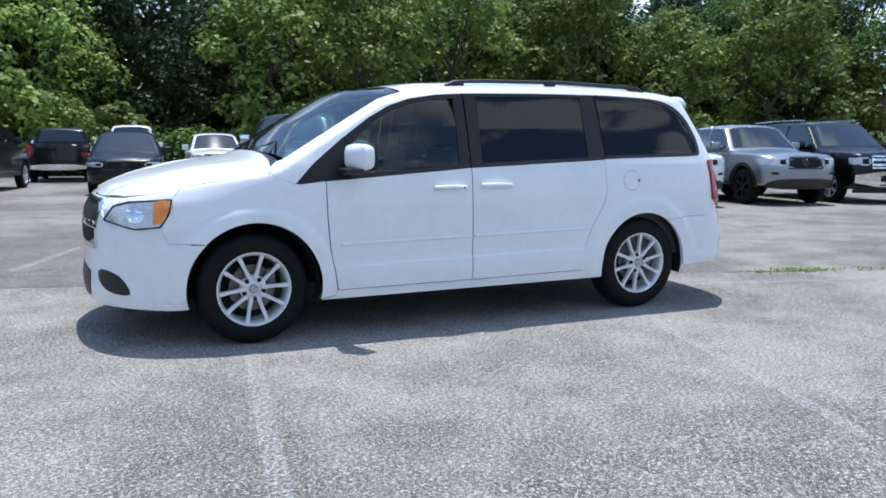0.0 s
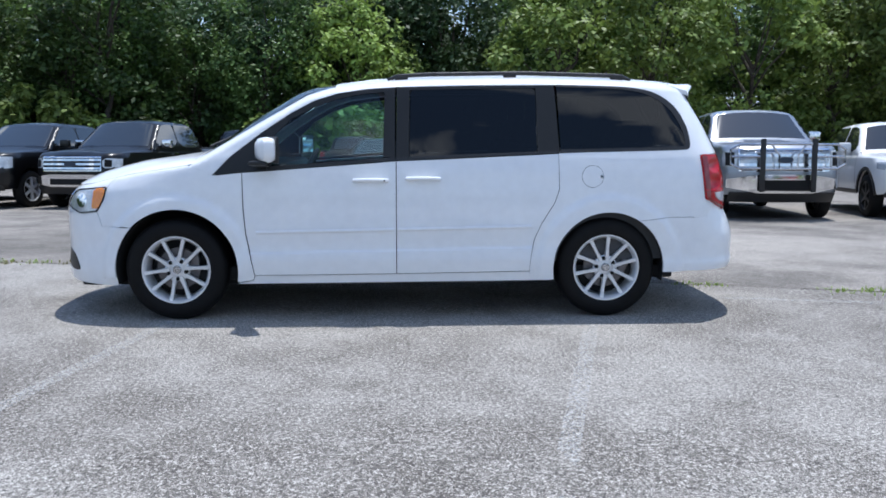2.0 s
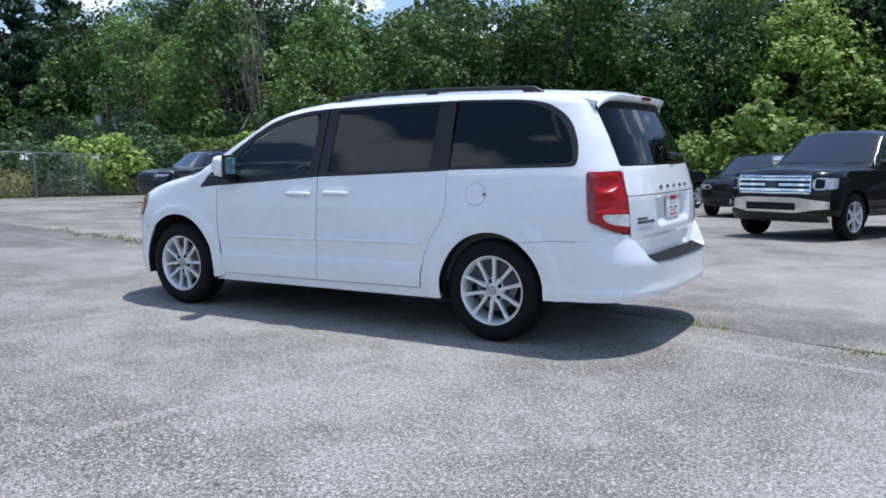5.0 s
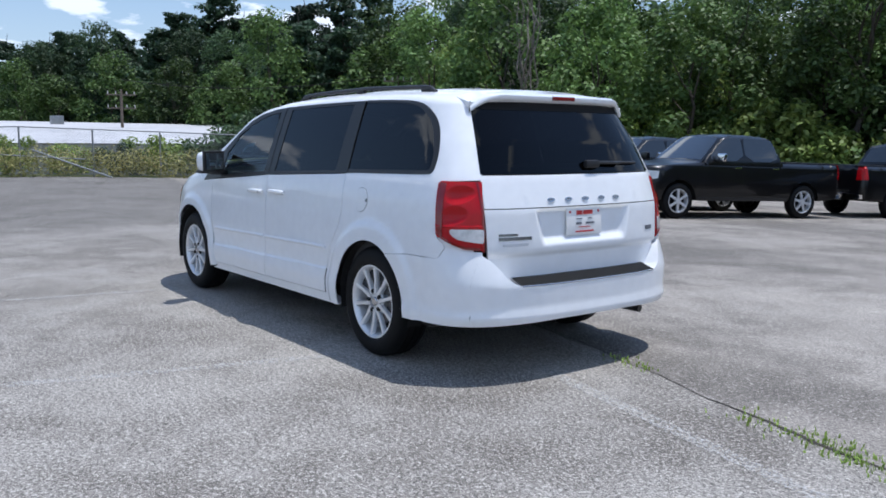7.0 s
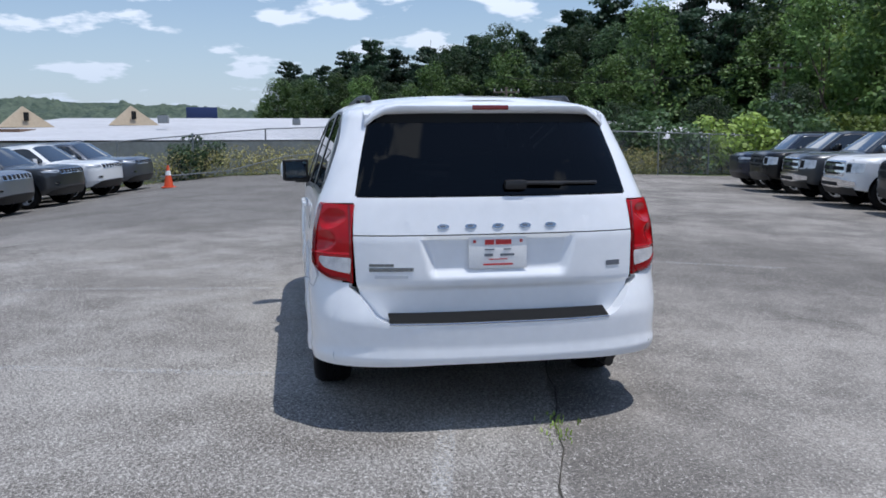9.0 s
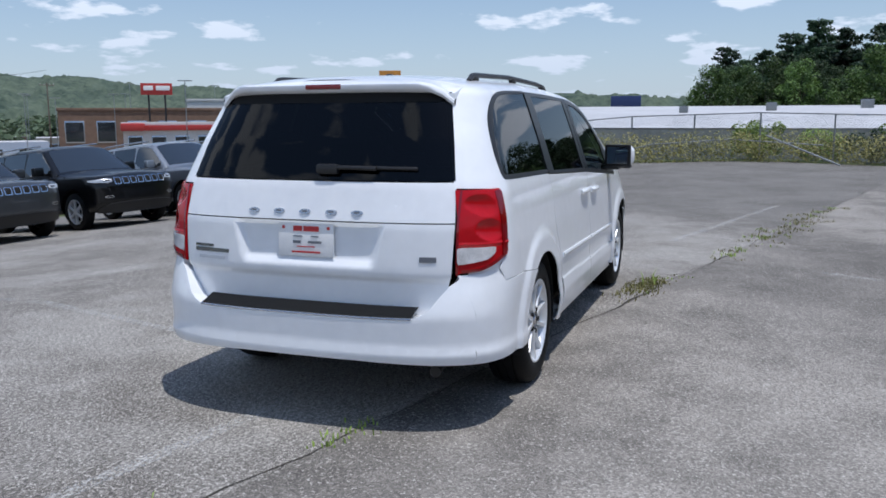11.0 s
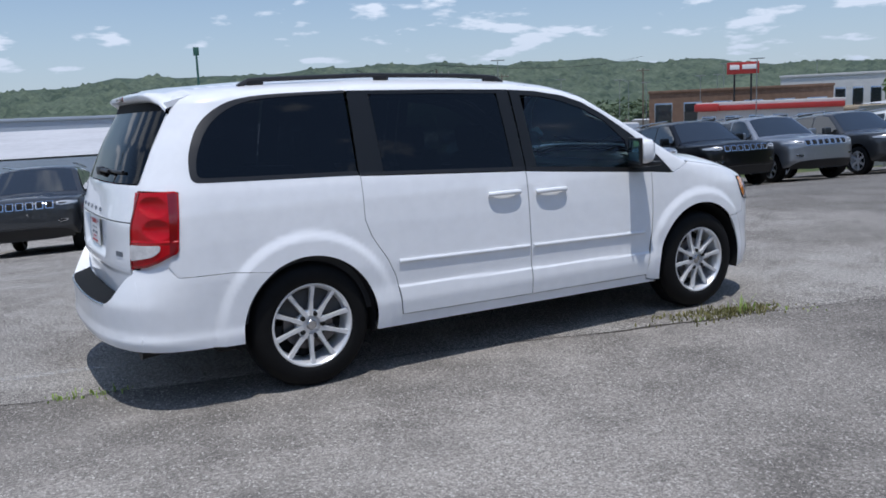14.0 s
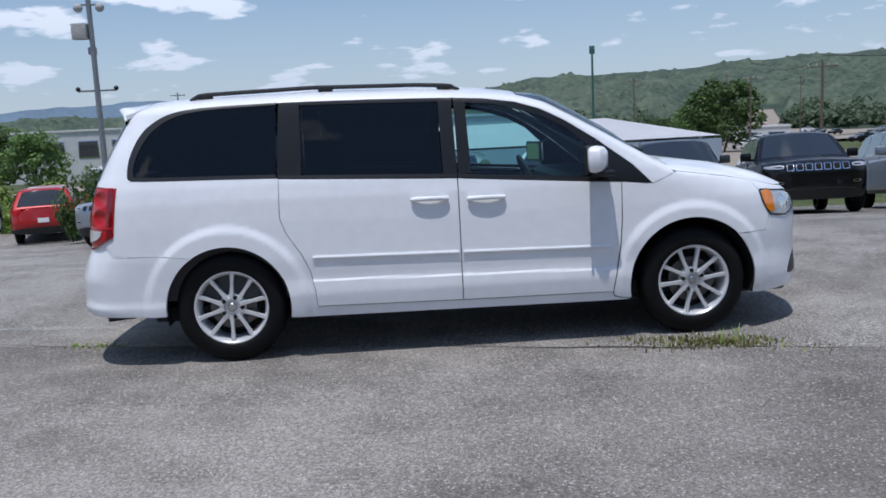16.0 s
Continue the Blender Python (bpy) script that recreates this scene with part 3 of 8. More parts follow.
def make_wheel(parent, x, y, side, spin=0.0, front=False):
    """Tyre and ten-spoke alloy rim; the outer face looks to side."""
    wheel = new("wheel"); wheel.parent = parent
    wheel.matrix_basis = pose(x, y, 0.362, 0, 0, 0 if side < 0 else 180) @ pose(0, 0, 0, 0, spin, 0)
    bm = lathe(bmesh.new(), [(0.232, -0.098), (0.246, -0.113), (0.272, -0.120), (0.312, -0.117), (0.338, -0.106), (0.352, -0.090), (0.361, -0.068), (0.3625, -0.050), (0.354, -0.049), (0.354, -0.042),
                             (0.3625, -0.041), (0.3632, -0.004), (0.355, -0.003), (0.355, 0.003), (0.3632, 0.004), (0.3625, 0.041), (0.354, 0.042), (0.354, 0.049),
                             (0.3625, 0.05), (0.361, 0.068), (0.345, 0.1), (0.30, 0.115), (0.236, 0.10), (0.232, -0.098)], 56)
    part("tyre", bm, M["rubber"], wheel)
    rim = lathe(bmesh.new(), [(0.244, -0.104), (0.241, -0.110), (0.233, -0.110), (0.224, -0.100), (0.214, -0.075), (0.208, 0.0), (0.21, 0.1), (0.234, 0.104), (0.244, 0.09)], 56)
    for k in range(5):
        for s in (-1, 1):
            a = 2 * math.pi * k / 5 + s * 0.235
            b = 2 * math.pi * k / 5 + s * 0.335
            p = Vector((0.052 * math.sin(a * 1.0), -0.088, 0.052 * math.cos(a)))
            q = Vector((0.226 * math.sin(b), -0.096, 0.226 * math.cos(b)))
            d = (q - p).normalized()
            side_v = d.cross(Vector((0, 1, 0))).normalized()
            ring = []
            for f, w, t in ((0.0, 0.018, 0.030), (0.5, 0.0125, 0.024), (1.0, 0.0165, 0.022)):
                c = p.lerp(q, f) + Vector((0, 0.006 * math.sin(math.pi * f), 0))
                ring.append([rim.verts.new(c + side_v * w + Vector((0, 0.004, 0))), rim.verts.new(c + side_v * w * 0.72 - Vector((0, 0.006, 0))),
                             rim.verts.new(c - side_v * w * 0.72 - Vector((0, 0.006, 0))), rim.verts.new(c - side_v * w + Vector((0, 0.004, 0))),
                             rim.verts.new(c - side_v * w * 0.8 + Vector((0, t, 0))), rim.verts.new(c + side_v * w * 0.8 + Vector((0, t, 0)))])
            for A, B in zip(ring, ring[1:]):
                for i in range(6):
                    rim.faces.new((A[i], A[(i + 1) % 6], B[(i + 1) % 6], B[i]))
    lathe(rim, [(0.0, -0.085), (0.070, -0.085), (0.086, -0.076), (0.088, -0.05), (0.08, 0.0)], 30)
    rim_ob = part("rim", rim, M["alloy"], wheel)
    cap = lathe(bmesh.new(), [(0.0, -0.094), (0.024, -0.094), (0.029, -0.090), (0.031, -0.084)], 24)
    part("centre_cap", cap, M["dullchrome"], rim_ob)
    for k in range(5):
        a = 2 * math.pi * (k + 0.5) / 5
        c = (0.066 * math.sin(a), -0.083, 0.066 * math.cos(a))
        part("lug_nut", tube(c, (c[0], -0.099, c[2]), 0.0165, 0.013, 8), M["cavity"], rim_ob)
    dsk = lathe(bmesh.new(), [(0.06, -0.035), (0.150, -0.035), (0.150, -0.012), (0.06, -0.012)], 40)
    part("brake_disc", dsk, M["disc"], wheel)
    part("brake_caliper", box((0.125, -0.03, 0.045), (0.06, 0.05, 0.13), 0.012), M["disc"], wheel)
    back = lathe(bmesh.new(), [(0.0, 0.03), (0.205, 0.03), (0.208, 0.035)], 36)
    part("backing", back, M["cavity"], wheel)
    return wheel


def crease(x, z):
    """Sharp ledge low on the doors."""
    return 0.009 * (1 - sstep(z - (x - 0.58) * 0.0175, 0.476, 0.492))


def line_up(f, xs):
    return [(x, f(x)) for x in xs]


BELT = [(0.27, 1.03), (0.48, 1.052), (1.56, 1.132), (2.72, 1.185), (3.68, 1.222)]
UPPER = [(0.40, 1.165), (0.62, 1.335), (0.82, 1.470), (0.98, 1.555), (1.14, 1.607), (1.35, 1.640), (1.58, 1.655), (2.1, 1.668), (2.7, 1.674), (3.13, 1.664),
         (3.33, 1.645), (3.46, 1.602), (3.58, 1.515), (3.65, 1.38)]
SLIDE_GAP = [(2.72, 1.185), (2.725, 0.93), (2.69, 0.83), (2.60, 0.69), (2.55, 0.58), (2.525, 0.45), (2.515, 0.345)]
DOOR_GAP = [(0.48, 1.052), (0.485, 0.80), (0.50, 0.62), (0.555, 0.325)]
REAR_CUT = 0.085


def belt(x):
    return float(np.interp(x, *zip(*BELT)))


def van_side(van, s):
    """One flank: fender, doors, body side, glass."""
    SV = dict(side=s)
    xs = np.linspace
    arch_f = arc(0.01, 0.362, 0.43, -11, 135, 26)
    fender = [(0.13, 1.088), (0.27, 1.03)] + DOOR_GAP + [(0.545, 0.292)] + arch_f + [(-0.345, 0.668), (-0.52, 0.674), (-0.552, 0.772), (-0.50, 0.86), (-0.478, 0.945)] + \
        line_up(lambda x: zr(x) - 0.085, xs(-0.43, 0.10, 9))
    panel("fender", VAN, "side", fender, WHITE, van, inset=0.003, cell=0.022, thick=0.006, bulge=flare(0.01), **SV)
    # front door
    door = new("front_door"); door.parent = van
    outline = [(x, belt(x)) for x in xs(0.48, 1.56, 8)] + [(1.56, 0.332)] + DOOR_GAP[::-1][:-1]
    panel("door_skin", VAN, "side", outline, WHITE, door, inset=0.0046, thick=0.005, bulge=crease, cell_b=0.012, **SV)
    gF = [(0.655, 1.095), (0.675, 1.285), (0.82, 1.425), (0.98, 1.512), (1.14, 1.568), (1.30, 1.60), (1.478, 1.617), (1.468, 1.155)]
    panel("door_window", VAN, "side", rounded(gF, 1, keep=(0, 7)), M["glass"], door, off=-0.004, thick=0, **SV)
    sail = [(0.275, 1.033), (0.40, 1.163), (0.62, 1.333), (0.672, 1.283), (0.652, 1.095), (0.652, belt(0.65) + 0.001), (0.48, belt(0.48) + 0.001)]
    panel("mirror_sail", VAN, "side", sail, M["satin"], door, inset=0.001, **SV)
    upper = [(0.622, 1.334), (0.82, 1.468), (0.98, 1.553), (1.14, 1.605), (1.35, 1.638), (1.555, 1.653), (1.555, 1.622), (1.478, 1.617), (1.30, 1.60), (1.14, 1.566), (0.98, 1.510), (0.82, 1.423), (0.675, 1.285)]
    panel("window_frame", VAN, "side", upper, M["satin"], door, inset=0.0005, **SV)
    panel("pillar_cover", VAN, "side", [(1.468, 1.157), (1.478, 1.617), (1.554, 1.622), (1.552, belt(1.552) + 0.022)], M["satin"], door, off=0.002, inset=0.001, **SV)
    strip = [(x, belt(x) + 0.001) for x in xs(0.655, 1.556, 8)] + [(x, belt(x) + 0.026) for x in xs(1.556, 0.655, 8)]
    panel("belt_moulding", VAN, "side", strip, M["trim"], door, off=0.003, **SV)
    panel("door_trim", VAN, "side", [(0.52, 1.04), (1.54, 1.10), (1.54, 0.36), (0.60, 0.36)], M["doorcard"], door, off=-0.07, thick=0, **SV)
    # sliding door
    slide = new("sliding_door"); slide.parent = van
    outline = [(x, belt(x)) for x in xs(1.56, 2.72, 8)] + SLIDE_GAP[1:] + [(1.56, 0.332)]
    panel("door_skin", VAN, "side", outline, WHITE, slide, inset=0.0046, thick=0.005, bulge=crease, cell_b=0.012, **SV)
    gS = [(1.655, 1.155), (1.665, 1.632), (2.565, 1.648), (2.565, 1.195)]
    panel("door_window", VAN, "side", corners(gS, 0.03), M["privacy"], slide, off=-0.002, thick=0, **SV)
    top = [(1.565, 1.655), (2.1, 1.667), (2.70, 1.673), (2.70, 1.652), (2.565, 1.650), (2.1, 1.643), (1.665, 1.632), (1.565, 1.628)]
    panel("window_frame", VAN, "side", top, M["satin"], slide, inset=0.0005, **SV)
    panel("pillar_cover", VAN, "side", [(1.560, belt(1.56) + 0.02), (1.567, 1.628), (1.660, 1.632), (1.652, 1.157)], M["satin"], slide, inset=0.001, off=0.002, **SV)
    panel("pillar_cover", VAN, "side", [(2.568, 1.197), (2.568, 1.650), (2.705, 1.654), (2.726, belt(2.726) + 0.016)], M["satin"], slide, inset=0.001, off=0.002, **SV)
    strip = [(x, belt(x) + 0.001) for x in xs(1.562, 2.72, 8)] + [(x, belt(x) + 0.026 - 0.006 * (x - 1.56)) for x in xs(2.72, 1.562, 8)]
    panel("belt_moulding", VAN, "side", strip, M["trim"], slide, off=0.003, **SV)
    # body side: roof rail, rear pillar, quarter panel
    arch_r = arc(3.085, 0.365, 0.402, 191, 58, 24)
    rear_edge = [(xr(z) - REAR_CUT, z) for z in xs(1.185, 1.655, 12)]
    body = [(0.13, 1.093), (0.275, 1.035)] + UPPER + [(3.664, 1.30), (3.652, 1.252), (3.622, 1.226), (3.56, 1.218), (3.2, belt(3.2))] + SLIDE_GAP + [(2.52, 0.292), (2.66, 0.285)] + arch_r + \
        [(3.517, 0.73), (3.80, 0.735), (3.838, 0.795), (3.822, 0.828), (3.790, 0.846), (3.782, 0.875), (3.748, 1.175)] + rear_edge + line_up(lambda x: zr(x) - 0.06, list(xs(3.68, 1.2, 20)) + list(xs(1.15, 0.13, 16)))
    panel("body_side", VAN, "side", body, WHITE, van, cell=0.024, thick=0.006, bulge=flare(3.09), **SV)
    gQ = [(2.735, 1.196), (2.722, 1.662), (3.13, 1.652), (3.32, 1.633), (3.445, 1.588), (3.56, 1.503), (3.632, 1.37), (3.652, 1.28), (3.648, 1.236), (3.58, 1.232), (3.40, 1.226)]
    qq = new("quarter_window"); qq.parent = van
    panel("pane", VAN, "side", rounded(gQ, 3, keep=(0, 1)), M["privacy"], qq, off=-0.003, thick=0, **SV)
    rim = rounded([(2.726, 1.188), (2.716, 1.676), (3.13, 1.668), (3.338, 1.652), (3.47, 1.612), (3.594, 1.522), (3.664, 1.382), (3.682, 1.28), (3.676, 1.214), (3.60, 1.209), (3.40, 1.203)], 3, keep=(0, 1))
    hole = rounded([(2.735, 1.212), (2.722, 1.660), (3.13, 1.650), (3.318, 1.631), (3.44, 1.586), (3.552, 1.500), (3.624, 1.368), (3.644, 1.28), (3.640, 1.236), (3.58, 1.233), (3.40, 1.228)], 3, keep=(0, 1))
    panel("seal", VAN, "side", rim[1:] + hole[:0:-1], M["trim"], qq, off=0.001, **SV)
    panel("seal", VAN, "side", [rim[0], rim[-1], hole[-1], hole[0]], M["trim"], qq, off=0.0015, **SV)
    # rocker
    panel("rocker_panel", VAN, "side", [(0.44, 0.262), (0.545, 0.288), (0.555, 0.322), (1.56, 0.329), (2.515, 0.342), (2.52, 0.30), (2.66, 0.285), (2.67, 0.275)], WHITE, van, inset=0.0015, thick=0.08, **SV)
    # mouldings, handles
    for d, x0, x1 in ((door, 0.575, 1.545), (slide, 1.575, 2.525)):
        zc = lambda x: 0.632 + (x - 0.58) * 0.0175
        panel("side_moulding", VAN, "side", [(x0, zc(x0) - 0.013)] + [(x1, zc(x1) - 0.013), (x1, zc(x1) + 0.013), (x0, zc(x0) + 0.013)], WHITE, d, thick=0.015, off=0.012, cell=0.03, cell_b=0.006,
              bulge=lambda x, z: -0.006 * min(1.0, abs(z - (0.632 + (x - 0.58) * 0.0175)) / 0.013) ** 2, **SV)
    for d, x0, x1 in ((door, 1.262, 1.500), (slide, 1.632, 1.868)):
        zc = 0.995 + (x0 - 1.26) * 0.03
        y0 = hw((x0 + x1) / 2, zc)
        h = new("door_handle"); h.parent = d
        pts = []
        for k in range(13):
            u = k / 12
            pts.append((x0 + (x1 - x0) * u, s * (y0 + 0.008 + 0.020 * math.sin(math.pi * min(1, max(0, u))) ** 0.35), zc + 0.004 * math.sin(math.pi * u)))
        loop_tube("grip", pts, 0.016, WHITE, h, n=10, flat=0.95)
        cup = arc((x0 + x1) / 2 - 0.005, zc - 0.012, 0.062, 0, 355, 22, rz=0.038)
        panel("handle_cup", VAN, "side", cup, WHITE, h, off=0.001, thick=0.0, cell=0.015,
              bulge=lambda x, z, c=(x0 + x1) / 2 - 0.005, zz=zc - 0.012: -0.018 * max(0.0, 1 - ((x - c) / 0.062) ** 2 - ((z - zz) / 0.038) ** 2), **SV)
        c2 = tube((x1 - 0.022, s * (y0 + 0.030), zc), (x1 - 0.022, s * (y0 + 0.041), zc), 0.007, n=12)
        if d is door and s < 0:
            part("lock", c2, M["dullchrome"], h)
        else:
            c2.free()
    if s < 0:  # filler flap
        ring = arc(2.962, 1.022, 0.079, 0, 356, 40)
        panel("fuel_door_gap", VAN, "side", ring, M["cavity"], van, off=0.0015, thick=0, cell=0.03, **SV)
        panel("fuel_door", VAN, "side", arc(2.962, 1.022, 0.0765, 0, 356, 40), WHITE, van, off=0.0035, thick=0.003, cell=0.03, **SV)
        panel("fuel_door_grip", VAN, "side", arc(3.028, 1.022, 0.012, 0, 350, 12), M["badge"], van, off=0.005, thick=0.002, cell=0.01, **SV)
    # Added near-black sheet behind the doors: puts the gaps' shade into colour.
    panel("inner_frame", VAN, "side", [(0.46, 1.04), (2.76, 1.165), (2.76, 0.86), (2.62, 0.66), (2.55, 0.34), (0.47, 0.30), (0.44, 0.70)], M["cavity"], van, off=-0.007, thick=0, **SV)
    # wheel wells
    for cx in (0.01, 3.09):
        bm = bmesh.new()
        prof = arc(cx, 0.362, 0.425 if cx < 1 else 0.408, -14, 194, 20)
        a = [bm.verts.new((p[0], s * 0.955, p[1])) for p in prof]
        b = [bm.verts.new((p[0], s * 0.58, p[1])) for p in prof]
        for i in range(len(prof) - 1):
            bm.faces.new((a[i], a[i + 1], b[i + 1], b[i]))
        bm.faces.new(b)
        part("wheel_well", bm, M["cavity"], van)
    # mirror
    mir = new("door_mirror"); mir.parent = door
    y1 = s * 1.062
    turn = Matrix.Translation((0.66, s * 0.98, 0)) @ Matrix.Rotation(radians(-22 * s), 4, "Z") @ Matrix.Translation((-0.66, -s * 0.98, 0))
    bm = bmesh.new()
    rings = []
    for u, sy, sz in ((0.0, 0.82, 0.80), (0.12, 0.95, 0.93), (0.4, 1.0, 1.0), (0.75, 0.88, 0.90), (0.95, 0.6, 0.62), (1.0, 0.35, 0.36)):
        q = []
        for k in range(20):
            a = 2 * math.pi * k / 20
            c, sn = math.cos(a), math.sin(a)
            e = 0.55
            q.append(bm.verts.new((0.685 - 0.115 * u, y1 + 0.118 * sy * math.copysign(abs(c) ** e, c), 1.212 + 0.088 * sz * math.copysign(abs(sn) ** e, sn))))
        rings.append(q)
    for A, B in zip(rings, rings[1:]):
        for k in range(20):
            bm.faces.new((A[k], A[(k + 1) % 20], B[(k + 1) % 20], B[k]))
    bm.faces.new(rings[-1])
    bm.transform(turn)
    part("mirror_housing", bm, WHITE, mir)
    bm = box((0.690, y1, 1.212), (0.020, 0.236, 0.178), 0.009, 3)
    bm.transform(turn)
    part("mirror_bezel", bm, M["trim"], mir)
    glass = box((0.700, y1, 1.212), (0.004, 0.190, 0.138), 0.0)
    glass.transform(turn)
    part("mirror_glass", glass, mat("mirror", (0.85, 0.87, 0.88), rough=0.01, metal=1.0), mir)
    part("mirror_base", add_box(box((0.625, s * 0.975, 1.115), (0.12, 0.15, 0.04), 0.012), (0.62, s * 1.07, 1.122), (0.12, 0.14, 0.03), 0.01), M["trim"], mir)


def van_front(van):
    front_x = -0.80
    zs = np.linspace(0.25, 0.745, 12)
    bump = new("front_bumper"); bump.parent = van
    for s in (1, -1):
        low = arc(0.01, 0.362, 0.43, 195, 135, 12)
        side = low + [(-0.345, 0.665), (-0.52, 0.671), (-0.556, 0.768), (-0.66, 0.75), (front_x, 0.795), (front_x, 0.25), (-0.5, 0.245)]
        panel("bumper_cheek", VAN, "side", side, WHITE, bump, side=s, inset=0.0005, cell=0.022, thick=0.012, bulge=lambda x, z: flare(0.01)(x, z) if z > 0.30 else 0.0)
        panel("nose_support", VAN, "side", [(-0.80, 0.60), (-0.44, 0.60), (-0.36, 0.70), (-0.44, 0.955), (-0.62, 0.93), (-0.72, 0.91), (-0.80, 0.86)], WHITE, bump, side=s, off=-0.006, thick=0)
        panel("wing_support", VAN, "side", [(-0.50, 0.86), (0.30, 0.95), (0.30, 1.05), (0.15, 1.10)] + line_up(lambda x: zr(x) - 0.070, np.linspace(0.10, -0.55, 10)), WHITE, van, side=s, off=-0.005, thick=0)
        # headlamp
        lamp = new("headlamp"); lamp.parent = van
        hl = corners([(-0.858, 0.800), (-0.80, 0.888), (-0.72, 0.918), (-0.482, 0.943), (-0.503, 0.86), (-0.555, 0.776), (-0.70, 0.756)], 0.012)
        panel("lens", VAN, "side", hl, M["lamp"], lamp, side=s, inset=0.002, cell=0.025, bulge=lambda x, z: 0.004)
        panel("lens_rim", VAN, "side", ribbon(hl + hl[:1], 0.008), M["cavity"], lamp, side=s, off=0.0065, thick=0.004, cell=0.03)
        panel("reflector", VAN, "side", arc(-0.69, 0.845, 0.05, 0, 350, 24), M["chrome"], lamp, side=s, off=0.006, thick=0.002, cell=0.02)
        panel("turn_lens", VAN, "side", rounded([(-0.585, 0.93), (-0.485, 0.941), (-0.505, 0.862), (-0.545, 0.793), (-0.60, 0.79), (-0.59, 0.86)], 1), M["amber"], lamp, "amber turn signal lens",
              side=s, off=0.0075, thick=0.004, cell=0.02)
    e = [(hw(front_x, z), z) for z in zs]
    poly = [(-y, z) for y, z in e] + [(-0.56, 0.80), (-0.50, 0.86), (-0.47, 0.885), (-0.47, 0.61), (0.47, 0.61), (0.47, 0.885), (0.50, 0.86), (0.56, 0.80)] + e[::-1]
    panel("bumper_face", VAN, "front", poly, WHITE, bump, cell=0.04, thick=0.03)
    panel("nose_support", VAN, "front", [(-0.80, 0.55), (0.80, 0.55), (0.80, 0.85), (0.62, 0.885), (0.40, 0.915), (-0.40, 0.915), (-0.62, 0.885), (-0.80, 0.85)], WHITE, bump, off=-0.006, thick=0)
    lip = [(-0.36, 0.30), (-0.31, 0.275), (0.31, 0.275), (0.36, 0.30), (0.35, 0.43), (0.31, 0.455), (-0.31, 0.455), (-0.35, 0.43)]
    panel("lower_grille", VAN, "front", rounded(lip, 1), M["trim"], bump, off=0.003, thick=0.006, cell=0.05)
    for s in (1, -1):
        fog = rounded([(-0.905, 0.475), (-0.80, 0.475), (-0.70, 0.44), (-0.625, 0.36), (-0.64, 0.33), (-0.80, 0.335), (-0.895, 0.38)], 1)
        panel("fog_bezel", VAN, "side", [(-0.90 + (x + 0.905) * 0.60, z + 0.005) for x, z in fog], M["trim"], bump, side=s, off=0.004, thick=0.006, cell=0.025)
    grille = new("grille"); grille.parent = van
    panel("grille_mesh", VAN, "front", rounded([(-0.47, 0.615), (0.47, 0.615), (0.49, 0.86), (0.40, 0.91), (-0.40, 0.91), (-0.49, 0.86)], 1), M["cavity"], grille, off=0.002, thick=0)
    panel("grille_bar", VAN, "front", ribbon([(-0.47, 0.76), (0.47, 0.76)], 0.045), M["chrome"], grille, off=0.004)
    panel("grille_bar", VAN, "front", ribbon([(0, 0.62), (0, 0.90)], 0.045), M["chrome"], grille, off=0.008)
    panel("grille_surround", VAN, "front", ribbon([(-0.475, 0.62), (-0.485, 0.86), (-0.40, 0.905), (0.40, 0.905), (0.485, 0.86), (0.475, 0.62)], 0.03), M["chrome"], grille, off=0.006)
    panel("grille_surround", VAN, "front", ribbon([(-0.475, 0.62), (0.475, 0.62)], 0.03), M["chrome"], grille, off=0.006)
    # hood
    xs = np.linspace(-0.60, 0.128, 12)
    edge = [(x, hw(x, zr(x) - 0.085)) for x in xs]
    nose = [(-0.66, 0.70), (-0.745, 0.60), (-0.82, 0.42), (-0.86, 0.2)]
    back = [(0.196, 0.0), (0.190, 0.40), (0.165, 0.70)]
    poly = back + [(x, y) for x, y in edge[::-1]] + nose + [(-0.868, 0.0)] + [(x, -y) for x, y in nose[::-1]] + [(x, -y) for x, y in edge] + [(x, -y) for x, y in back[:0:-1]]

    def hoodform(x, y):
        return 0.012 * sstep(abs(y), 0.34, 0.42) * sstep(-x, -0.1, 0.4) * (1 - sstep(abs(y), 0.55, 0.75))
    panel("hood", VAN, "top", poly, WHITE, van, cell=0.05, inset=0.002, bulge=hoodform)
    # hood flank above the headlamps, nose above the grille
    zt = lambda x, y: float(VAN.solve("top", np.array([x]), np.array([y]))[0])
    for s in (1, -1):
        rim = [(-0.79, 0.885), (-0.72, 0.918), (-0.60, 0.934), (-0.480, 0.946), (-0.43, zr(-0.43) - 0.085), (-0.52, zr(-0.52) - 0.087), (-0.60, zr(-0.60) - 0.087), (-0.66, zt(-0.66, 0.70) - 0.003), (-0.745, zt(-0.745, 0.60) - 0.003)]
        panel("hood_edge", VAN, "side", rim, WHITE, van, side=s, cell=0.03, thick=0.02)
    half = [(0.62, zt(-0.735, 0.62)), (0.60, zt(-0.745, 0.60)), (0.42, zt(-0.82, 0.42)), (0.2, zt(-0.86, 0.2))]
    low = [(0.62, 0.865), (0.53, 0.860), (0.47, 0.893), (0.40, 0.918)]
    top = half + [(0.0, zt(-0.868, 0.0))] + [(-y, z) for y, z in half[::-1]]
    panel("hood_nose", VAN, "front", [(-y, z) for y, z in low] + low[::-1] + [(y, z - 0.003) for y, z in top], WHITE, van, cell=0.04, thick=0.02)
    # cowl, windscreen
    ye = lambda x: hw(x, zr(x) - 0.06)
